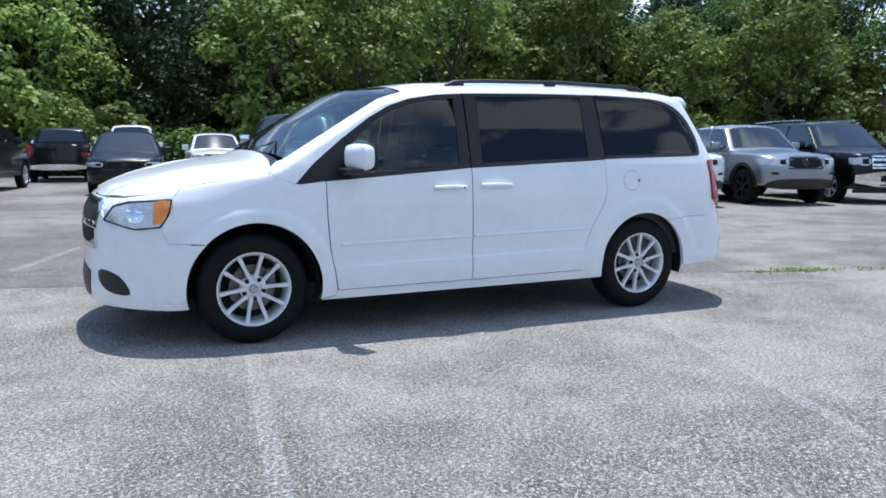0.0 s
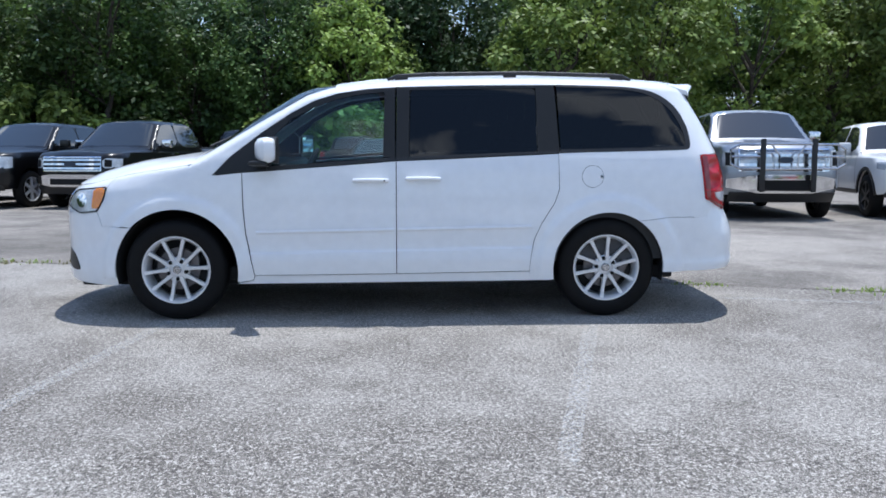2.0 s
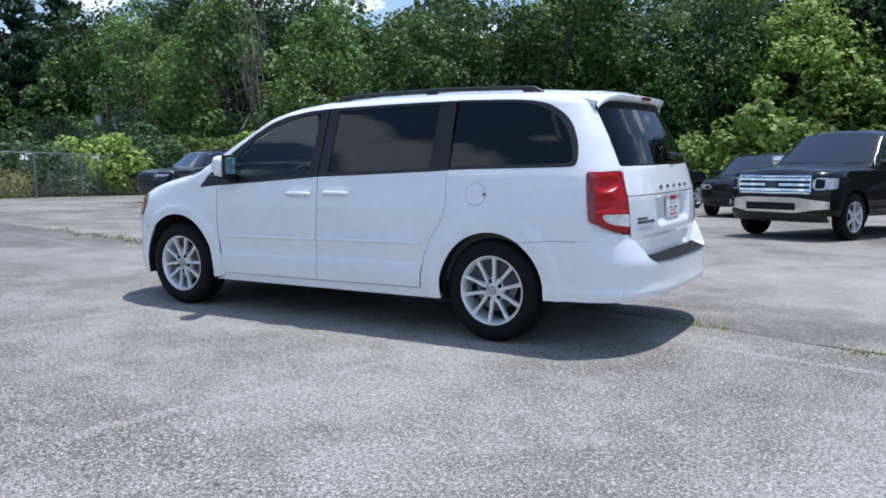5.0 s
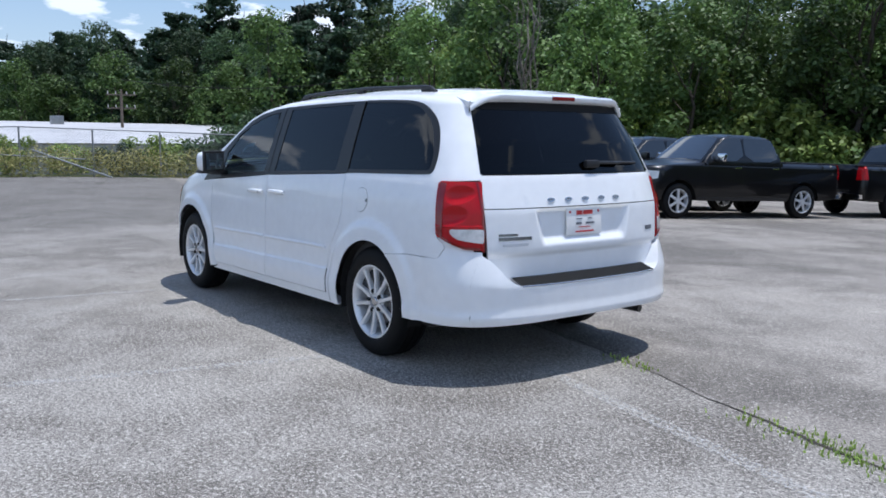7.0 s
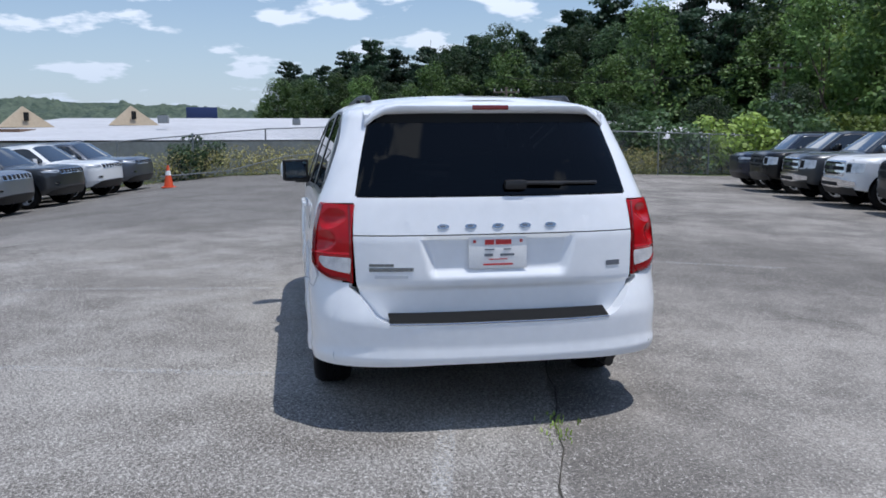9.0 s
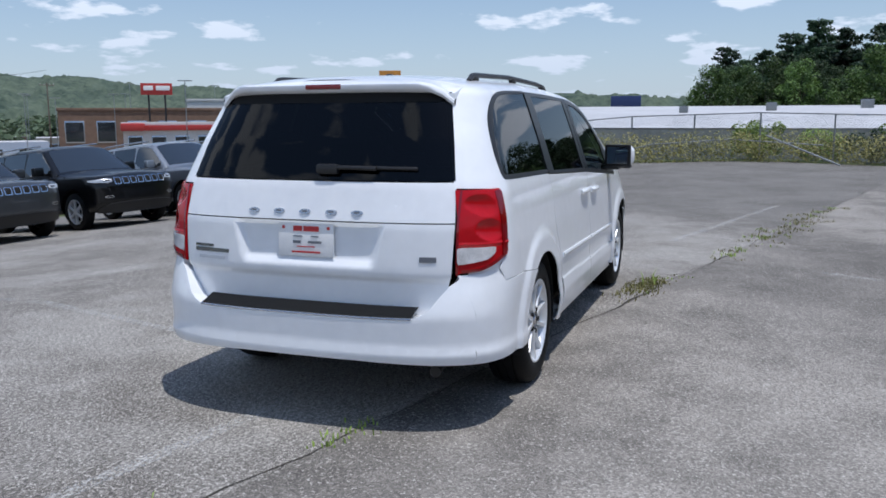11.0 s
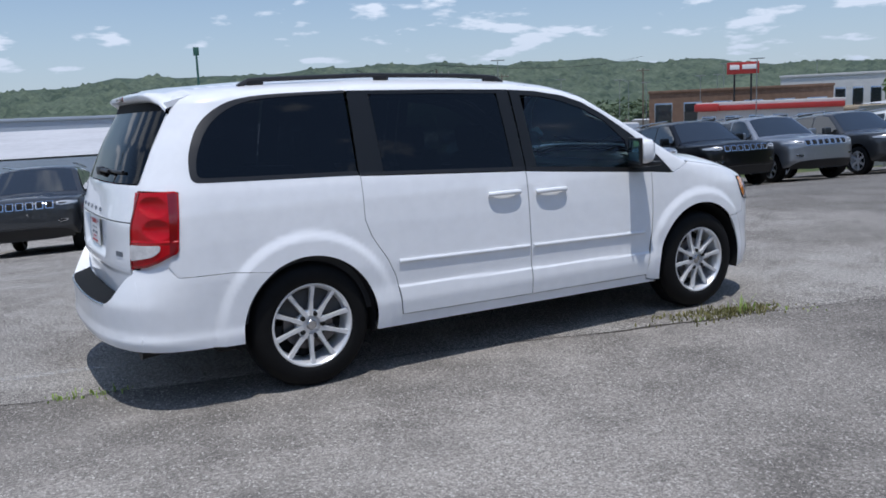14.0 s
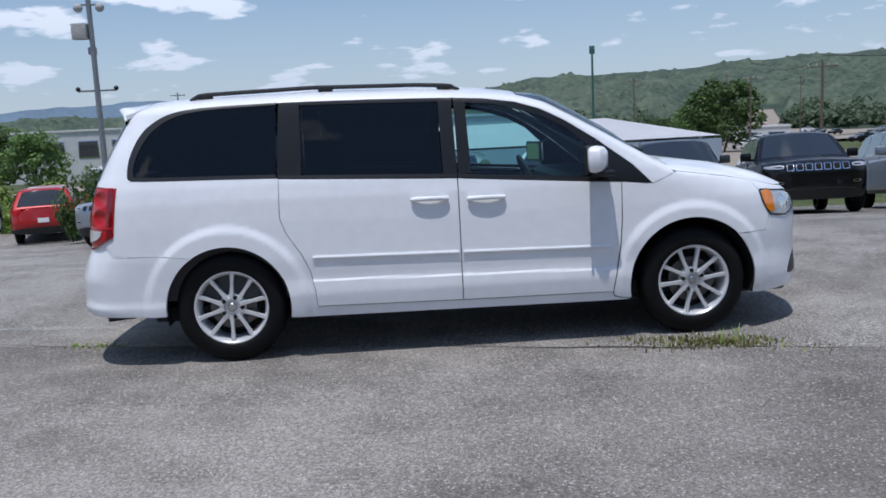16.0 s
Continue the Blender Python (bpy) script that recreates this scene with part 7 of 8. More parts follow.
def fence():
    f = empty("chain_link_fence", "sagging galvanised chain-link fence before shrubs", "fence")
    pts = [(-24.4, -13), (-25.4, -2.2), (-25.2, 2.4), (-25.0, 7.3), (-24.6, 13.6), (-26.5, 19), (-29.5, 24), (-33, 29)]
    H = 1.75
    wires = []
    for (x0, y0), (x1, y1) in zip(pts, pts[1:]):
        L = math.hypot(x1 - x0, y1 - y0)
        n = max(1, round(L / 2.6))
        for k in range(n):
            x, y = x0 + (x1 - x0) * k / n, y0 + (y1 - y0) * k / n
            part("post", tube((x, y, lot_height(x, y) - 0.2), (x, y, lot_height(x, y) + H), 0.032, n=8), GALV, f)
        z0, z1 = lot_height(x0, y0), lot_height(x1, y1)
        part("top_rail", tube((x0, y0, z0 + H), (x1, y1, z1 + H), 0.022, n=6), GALV, f)
        m = int(L / 0.11)
        for k in range(m):
            for s in (1, -1):
                a, b = k / m, min(1, max(0, k / m + s * 1.7 / L))
                wires.append(((x0 + (x1 - x0) * a, y0 + (y1 - y0) * a, z0 + (z1 - z0) * a + 0.04), (x0 + (x1 - x0) * b, y0 + (y1 - y0) * b, z0 + (z1 - z0) * b + H * (1 if 0 < k / m + s * 1.7 / L < 1 else abs(b - a) * L / 1.7))))
    vs, fs = [], []
    for a, b in wires:
        k = len(vs)
        for p in (a, b):
            vs += [(p[0], p[1] - 0.004, p[2]), (p[0], p[1] + 0.004, p[2])]
        fs.append((k, k + 1, k + 3, k + 2))
    w = link_mesh("wire_mesh", vs, fs, GALV, f, smooth=False)
    w["kind"] = "stuff"
    # a fallen rail, slack cable
    loop_tube("fallen_rail", [(-24.2, -6, -0.15), (-24.4, -3.6, 0.02), (-24.6, -1.4, 0.55), (-24.7, 1.4, 0.75), (-24.9, 4.5, 0.55)], 0.022, GALV, f)
    loop_tube("fallen_rail", [(-24.2, 2.6, 0.9), (-23.0, 4.9, -0.05)], 0.03, GALV, f)
    rng = np.random.default_rng(31)
    V = []
    c = np.array([(-24.9 - 1.6 * rng.random() + (0.4 if y < 13 else -(y - 13) * 0.5), y, lot_height(-25, y) + 0.30 + 0.45 * rng.random()) for y in np.linspace(-13, 28, 560)])
    V = cards(c, np.full(len(c), 0.36), 60, 0.085, rng, 1.4)
    ob = new("tall_grass", card_mesh("tall_grass", V, LEAF["dry"]))
    tagged(ob, "tall dry grass and weeds along the fence", "grass", kind="stuff")


fence()


def blades(name, label, spots, rng, mats):
    """Tufts of narrow blades."""
    v, fcs = [], []
    for x, y, n, h in spots:
        for k in range(n):
            bx, by = x + rng.normal() * 0.06, y + rng.normal() * 0.045
            a = rng.random() * 6.28
            hh = h * (0.5 + 0.8 * rng.random())
            lean = hh * (0.2 + 0.5 * rng.random())
            w = 0.0035 + 0.003 * rng.random()
            z = lot_height(bx, by)
            i = len(v)
            dx, dy = math.cos(a), math.sin(a)
            v += [(bx - dy * w, by + dx * w, z), (bx + dy * w, by - dx * w, z), (bx + dx * lean * 0.35 + dy * w, by + dy * lean * 0.35 - dx * w, z + hh * 0.6),
                  (bx + dx * lean * 0.35 - dy * w, by + dy * lean * 0.35 + dx * w, z + hh * 0.6), (bx + dx * lean, by + dy * lean, z + hh)]
            fcs += [(i, i + 1, i + 2, i + 3), (i + 3, i + 2, i + 4)]
    ob = link_mesh(name, v, fcs, mats, smooth=False)
    tagged(ob, label, "grass", kind="stuff")


def seam_y(x):
    return 1.33 - 0.25 * x + 0.02 * math.sin(x * 2.1) + 0.012 * math.sin(x * 7.3)


def seam():
    rng = np.random.default_rng(5)
    # open crack with soil between the slabs
    xs = np.linspace(-14, 12, 240)
    vs, fs = [], []
    for i, x in enumerate(xs):
        w = 0.003 + 0.007 * abs(noise.noise(Vector((x * 2.3, 0, 0)))) + 0.018 * max(0, noise.noise(Vector((x * 0.8, 5, 0))))
        y = seam_y(x) + 0.02 * noise.noise(Vector((x * 5, 2, 0)))
        z = lot_height(x, y) + 0.0035
        vs += [(x, y - w, z), (x, y + w, z)]
        if i:
            k = 2 * i
            fs.append((k - 2, k, k + 1, k - 1))
    tagged(link_mesh("pavement_crack", vs, fs, mat("crack_soil", (0.060, 0.052, 0.042), rough=1.0, var=0.5, scale=12, bump=0.8, bscale=80)), "dark soil-filled crack between two pavement slabs", "crack", kind="structure")
    green, dry = [], []
    for k in range(80):
        u = rng.random()
        x = 0.02 + rng.normal() * 0.24
        (dry if rng.random() < 0.93 else green).append((x, seam_y(x) - 0.10 + rng.normal() * 0.07, 8, 0.014 + 0.022 * rng.random()))
    for k in range(14):
        x = -0.05 + rng.normal() * 0.10
        dry.append((x, seam_y(x) - 0.08 + rng.normal() * 0.05, 6, 0.018 + 0.02 * rng.random()))
    for k in range(2):
        x = -0.16 + rng.normal() * 0.04
        green.append((x, seam_y(x) - 0.10, 5, 0.09 + 0.08 * rng.random()))
    for k in range(34):
        x = 5.75 + rng.normal() * 0.26
        green.append((x, seam_y(x) + rng.normal() * 0.05, 9, 0.016 + 0.018 * rng.random()))
    for k in range(14):
        x = 7.2 + rng.normal() * 0.6
        green.append((x, seam_y(x) + rng.normal() * 0.04, 10, 0.02 + 0.02 * rng.random()))
    for k in range(90):
        x = -5.2 + rng.normal() * 1.6
        (dry if rng.random() < 0.85 else green).append((x, seam_y(x) + rng.normal() * 0.12, 8, 0.018 + 0.03 * rng.random()))
    for x in (-2.2, -2.6, -3.9, -8.4, 4.3, 4.1):
        for k in range(7):
            green.append((x + rng.normal() * 0.05, seam_y(x) + rng.normal() * 0.03, 4, 0.02 + 0.025 * rng.random()))
    blades("seam_grass", "green grass tufts growing from the pavement crack", green, rng, LEAF["light"])
    blades("dry_seam_grass", "dry yellow grass along the pavement crack", dry, rng, LEAF["dry"])
    # faded parking lines
    m = bpy.data.materials.new("worn_line_paint"); m.use_nodes = True
    nt = m.node_tree
    b = nt.nodes["Principled BSDF"]; b.inputs["Base Color"].default_value = (0.56, 0.55, 0.52, 1); b.inputs["Roughness"].default_value = 0.9
    tc = nt.nodes.new("ShaderNodeTexCoord"); n = nt.nodes.new("ShaderNodeTexNoise"); n.inputs["Scale"].default_value = 45; n.inputs["Detail"].default_value = 6; n.inputs["Roughness"].default_value = 0.75
    r = nt.nodes.new("ShaderNodeMapRange"); r.inputs[1].default_value, r.inputs[2].default_value, r.inputs[4].default_value = 0.46, 0.60, 0.72
    nt.links.new(tc.outputs["Object"], n.inputs["Vector"]); nt.links.new(n.outputs["Fac"], r.inputs[0]); nt.links.new(r.outputs[0], b.inputs["Alpha"])
    for (x0, y0), (x1, y1) in PARKING_LINES:
        d = Vector((x1 - x0, y1 - y0)).normalized()
        q = Vector((-d.y, d.x)) * 0.05
        k = max(2, int(math.hypot(x1 - x0, y1 - y0) / 0.7))
        vs, fs = [], []
        for i in range(k + 1):
            x, y = x0 + (x1 - x0) * i / k, y0 + (y1 - y0) * i / k
            for s in (1, -1):
                vs.append((x + s * q.x, y + s * q.y, lot_height(x + s * q.x, y + s * q.y) + 0.004))
            if i:
                fs.append((2 * i - 2, 2 * i, 2 * i + 1, 2 * i - 1))
        tagged(link_mesh("parking_line", vs, fs, m), "faded white parking line worn into the asphalt", "road marking", kind="structure")


PARKING_LINES = [((-0.05, -1.0), (-0.62, -4.3)), ((2.95, -1.1), (2.1, -4.3)), ((3.9, -0.25), (6.2, -0.73)), ((-1.5, 2.8), (-0.8, 4.7)), ((-3.0, 1.2), (-8.5, 2.6)), ((-4.2, 4.4), (-7.5, 5.2))]
seam()


def traffic_cone():
    c = empty("traffic_cone", "orange traffic cone with a pale reflective collar", "cone")
    org = mat("cone_orange", (0.72, 0.085, 0.02), rough=0.5, var=0.15, scale=6)
    part("base", box((0, 0, 0.02), (0.40, 0.40, 0.04), 0.012), org, c)
    part("cone_body", lathe(bmesh.new(), [(0.15, 0.04), (0.028, 0.72), (0.02, 0.72)], 24, "Z"), org, c)
    part("collar", lathe(bmesh.new(), [(0.092, 0.40), (0.066, 0.55)], 24, "Z"), M["platew"], c)
    c.matrix_basis = Matrix.Translation((-19.9, -5.1, lot_height(-19.9, -5.1)))


traffic_cone()


def utility_pole(x, y, h, arms=1, transformer=False, lean=0.0, mm=None, label="weathered wooden utility pole with a crossarm"):
    p = empty("utility_pole", label, "pole", "utility poles")
    z = land(x, y)
    part("shaft", tube((0, 0, -0.5), (lean, 0, h), 0.13, 0.08, 8), mm or WOOD, p)
    for k in range(arms):
        zz = h - 0.35 - 0.9 * k
        part("crossarm", box((lean * zz / h, 0, zz), (0.09, 1.9, 0.09)), mm or WOOD, p)
        for yy in (-0.85, -0.35, 0.35, 0.85):
            part("insulator", tube((lean * zz / h, yy, zz + 0.05), (lean * zz / h, yy, zz + 0.25), 0.05, 0.03, 6), CONC, p)
    if transformer:
        for yy in (-0.45, 0.45):
            part("transformer", tube((lean, yy, h - 2.6), (lean, yy, h - 1.8), 0.26, n=12), GALV, p)
    p.matrix_basis = Matrix.Translation((x, y, z)) @ Matrix.Rotation(math.atan2(y, x), 4, "Z")
    return p


def wire_between(a, b, sag=0.8):
    pts = [Vector(a).lerp(Vector(b), k / 14) - Vector((0, 0, sag * 4 * (k / 14) * (1 - k / 14))) for k in range(15)]
    o = loop_tube("overhead_wire", pts, 0.02, M["cavity"], n=4)
    tagged(o, "thin black overhead wire between poles", "wire", kind="structure")


def light_mast(x, y, h, head="double", mm=None, r=0.06, label="slim steel light mast"):
    p = empty("light_mast", label, "street lamp", "light masts")
    part("shaft", tube((0, 0, -0.5), (0, 0, h), r, r * 0.7, 8), mm or GALV, p)
    if head:
        part("head", box((0, 0, h + 0.05), (0.22, 1.3 if head == "double" else 0.9, 0.09 if head == "double" else 1.3), 0.03), mm or GALV, p)
    p.matrix_basis = Matrix.Translation((x, y, land(x, y))) @ Matrix.Rotation(math.atan2(y, x), 4, "Z")


def lot_camera_pole():
    p = empty("lamp_pole", "grey steel lot pole with lamps, box and cameras", "lamp post")
    part("shaft", tube((0, 0, -1.8), (0, 0, 9.0), 0.095, 0.065, 12), GALV, p)
    part("equipment_box", box((0.30, 0.05, 4.7), (0.42, 0.30, 0.45), 0.03), CONC, p)
    for z, w in ((5.45, 0.62), (3.0, 1.1)):
        part("arm", box((0, 0, z), (w, 0.05, 0.05)), GALV, p)
        for s in (1, -1):
            bm = bmesh.new()
            bmesh.ops.create_uvsphere(bm, u_segments=14, v_segments=8, radius=0.13 if z > 5 else 0.07)
            bmesh.ops.translate(bm, vec=(s * w / 2, 0, z - 0.08 if z > 5 else z + 0.06), verts=bm.verts)
            part("camera_dome" if z > 5 else "flood_lamp", bm, CONC if z > 5 else M["trim"], p)
    part("junction", box((0.05, -0.1, 4.15), (0.22, 0.18, 0.22), 0.03), GALV, p)
    p.matrix_basis = Matrix.Translation((10.5, -19.4, 0.0)) @ pose(0, 0, 0, 0, 0, 0)


lot_camera_pole()
utility_pole(-38.6, 27.6, 6.2, 1, True)
utility_pole(-52.0, 14.0, 6.0, 2)
for x, y, h in ((-26.5, -48.5, 6.6), (-62, -92, 9.5), (-43, -98, 9), (-30, -104, 10), (-86, -90, 10), (-120, -60, 12), (-52, -128, 12), (-75, -150, 13), (30, -110, 11)):
    utility_pole(x, y, h * 0.8 + 2.6, 1 if h < 12 else 2, lean=0.1)
for x, y, h in ((-41, -62, 7), (-110, -96, 9), (-140, -100, 10), (-58, -150, 10), (-20, -140, 8), (-95, -40, 8), (-60, -48, 6), (-75.5, -83.5, 6), (-78, -81, 5.5), (-84, -77, 6), (-69, -88, 6.5), (-61, -97, 5.5), (-96, -104, 7), (-104, -92, 7), (-88, -118, 7)):
    light_mast(x, y, h + 2.5)
for a, b in (((-26.5, -48.5, 4.6), (-43, -98, 7.5)), ((-43, -98, 7.5), (-75, -150, 11)), ((-52, 14, 5.2), (-38.6, 27.6, 5.6)), ((-26.5, -48.5, 4.9), (-86, -90, 8.5))):
    wire_between(a, b)
light_mast(-31.9, -134.5, 17.6, "single", mat("green_steel", (0.045, 0.13, 0.10), rough=0.5, var=0.1), 0.24, "tall green steel mast with a lamp box")
light_mast(-34.6, -18.3, 6.3, "double")

# ---------------------------------------------------------------- buildings and the road below the lot
ROOFW = mat("white_roof_membrane", (0.50, 0.50, 0.51), rough=0.7, var=0.18, scale=0.25, bump=0.2, bscale=1.2)
WALLG = mat("grey_block_wall", (0.30, 0.30, 0.28), rough=0.9, var=0.25, scale=0.6, bump=0.3, bscale=14)
WALLB = mat("pale_blue_metal_wall", (0.42, 0.47, 0.55), rough=0.6, var=0.08, scale=0.8)
WALLW = mat("white_stucco", (0.62, 0.61, 0.59), rough=0.85, var=0.12, scale=0.8)
WALLT = mat("tan_siding", (0.46, 0.37, 0.26), rough=0.85, var=0.15, scale=1.0)
WALLR = mat("brown_brick_wall", (0.20, 0.125, 0.085), rough=0.9, var=0.3, scale=1.5)
ROOFR = mat("red_metal_roof", (0.42, 0.035, 0.03), rough=0.5, var=0.15, scale=0.8)
ROOFB = mat("blue_fascia", (0.03, 0.05, 0.16), rough=0.5, var=0.15)
SHOP = mat("shop_glass", (0.02, 0.025, 0.03), rough=0.08, coat=1.0)


def building(name, label, x0, x1, y0, y1, zb, zt, wall, roof, rise=0.0, tilt=(0.0, 0.0), windows=0, parapet=0.35, rot=0.0, group="buildings of the valley"):
    """Low commercial building: walls, roof with parapet, windows on the side towards the lot."""
    b = empty(name, label, "building", group)
    cx, cy = (x0 + x1) / 2, (y0 + y1) / 2
    w, d, h = x1 - x0, y1 - y0, zt - zb
    for nx, ny, L, off in ((0, 1, w, d / 2), (0, -1, w, d / 2), (1, 0, d, w / 2), (-1, 0, d, w / 2)):
        s = (w, 0.3, h + 3) if ny else (0.3, d - 0.6, h + 3)
        part("wall", box((nx * (off - 0.15), ny * (off - 0.15), zb + h / 2 - 1.5), s), wall, b)
    bm = bmesh.new()
    n = 8
    g = [[bm.verts.new((-w / 2 + w * i / n, -d / 2 + d * j / n, zt + 0.004 + rise * (1 - abs(2 * j / n - 1)) + tilt[0] * (1 - i / n) + tilt[1] * (1 - j / n))) for j in range(n + 1)] for i in range(n + 1)]
    for i in range(n):
        for j in range(n):
            bm.faces.new((g[i][j], g[i + 1][j], g[i + 1][j + 1], g[i][j + 1]))
    r = part("roof", bm, roof, b)
    if parapet:
        for nx, ny, off in ((0, 1, d / 2), (0, -1, d / 2), (1, 0, w / 2), (-1, 0, w / 2)):
            part("parapet", box((nx * off, ny * off, zt + parapet / 2 - 0.1), (w, 0.34, parapet) if ny else (0.34, d - 0.4, parapet), 0.03), wall, r)
    for k in range(windows):
        px = -w / 2 + w * (k + 0.5) / windows
        win = new("window"); win.parent = b
        part("frame", box((px, d / 2 + 0.02, zb + h * 0.5), (w / windows * 0.62, 0.08, h * 0.5), 0.02), M["dullchrome"], win)
        part("pane", box((px, d / 2 + 0.07, zb + h * 0.5), (w / windows * 0.56, 0.03, h * 0.43)), SHOP, win)
    b.matrix_basis = Matrix.Translation((cx, cy, 0)) @ Matrix.Rotation(rot, 4, "Z")
    return b


def gable(x, y, z):
    g = empty("roof_gable", "tan pyramid gable rising from a white roof", "roof dormer", "gables on the white roof")
    bm = bmesh.new()
    q = [bm.verts.new(p) for p in ((0, -1.5, 0), (0, 1.5, 0), (-2.6, 1.5, 0), (-2.6, -1.5, 0), (-0.5, -0.12, 1.22), (-2.0, -0.12, 1.22))]
    for f in ((0, 1, 4), (1, 2, 5, 4), (2, 3, 5), (3, 0, 4, 5), (3, 2, 1, 0)):
        bm.faces.new([q[i] for i in f])
    part("gable_body", bm, WALLT, g, smooth=False)
    part("vent", box((-0.04, 0, 0.62), (0.08, 0.28, 0.5)), M["cavity"], g)
    g.matrix_basis = Matrix.Translation((x, y, z)) @ Matrix.Rotation(math.atan2(-y, -x), 4, "Z")


def roof_unit(x, y, z, s=1.0):
    u = empty("roof_unit", "grey rooftop air-conditioning unit", "air conditioner", "rooftop units")
    part("casing", box((0, 0, 0.42 * s), (1.2 * s, 1.0 * s, 0.8 * s), 0.03), GALV, u)
    part("fan_grille", tube((0, 0, 0.82 * s), (0, 0, 0.88 * s), 0.36 * s, n=16), M["cavity"], u)
    u.matrix_basis = Matrix.Translation((x, y, z))


def far_car(paint_m):
    """Small saloon for the road below: lofted body, glass, lamps and wheels."""
    c = empty("car", "small distant car on the road below", "car", "distant cars")

    def loft(rows, lo):
        bm = bmesh.new()
        rings = []
        for x, z, w in rows:
            rings.append([bm.verts.new((x, y, h)) for y, h in ((-w, lo), (-w, z - 0.10), (-w + 0.10, z), (w - 0.10, z), (w, z - 0.10), (w, lo))])
        for a, b in zip(rings, rings[1:]):
            for k in range(6):
                bm.faces.new((a[k], a[(k + 1) % 6], b[(k + 1) % 6], b[k]))
        bm.faces.new(rings[0]); bm.faces.new(rings[-1])
        return bm
    part("body", loft(((-0.85, 0.62, 0.74), (-0.80, 0.80, 0.80), (-0.2, 0.93, 0.88), (0.5, 1.0, 0.90), (3.2, 1.02, 0.90), (3.6, 0.92, 0.84), (3.65, 0.6, 0.78)), 0.26), paint_m, c)
    part("cabin_glass", loft(((0.5, 1.02, 0.80), (1.15, 1.38, 0.70), (2.5, 1.38, 0.70), (3.2, 1.04, 0.80)), 0.95), M["carglass"], c)
    part("roof", loft(((1.08, 1.40, 0.66), (1.3, 1.45, 0.68), (2.4, 1.45, 0.68), (2.62, 1.40, 0.66)), 1.36), paint_m, c)
    for s in (1, -1):
        part("headlamp", box((-0.80, s * 0.62, 0.70), (0.08, 0.26, 0.12), 0.02), M["lamp"], c)
        part("tail_lamp", box((3.62, s * 0.66, 0.82), (0.08, 0.22, 0.14), 0.02), M["tail"], c)
        for x in (0.0, 2.7):
            part("wheel", tube((x, s * 0.70, 0.33), (x, s * 0.91, 0.33), 0.33, n=18), M["rubber"], c)
    return c


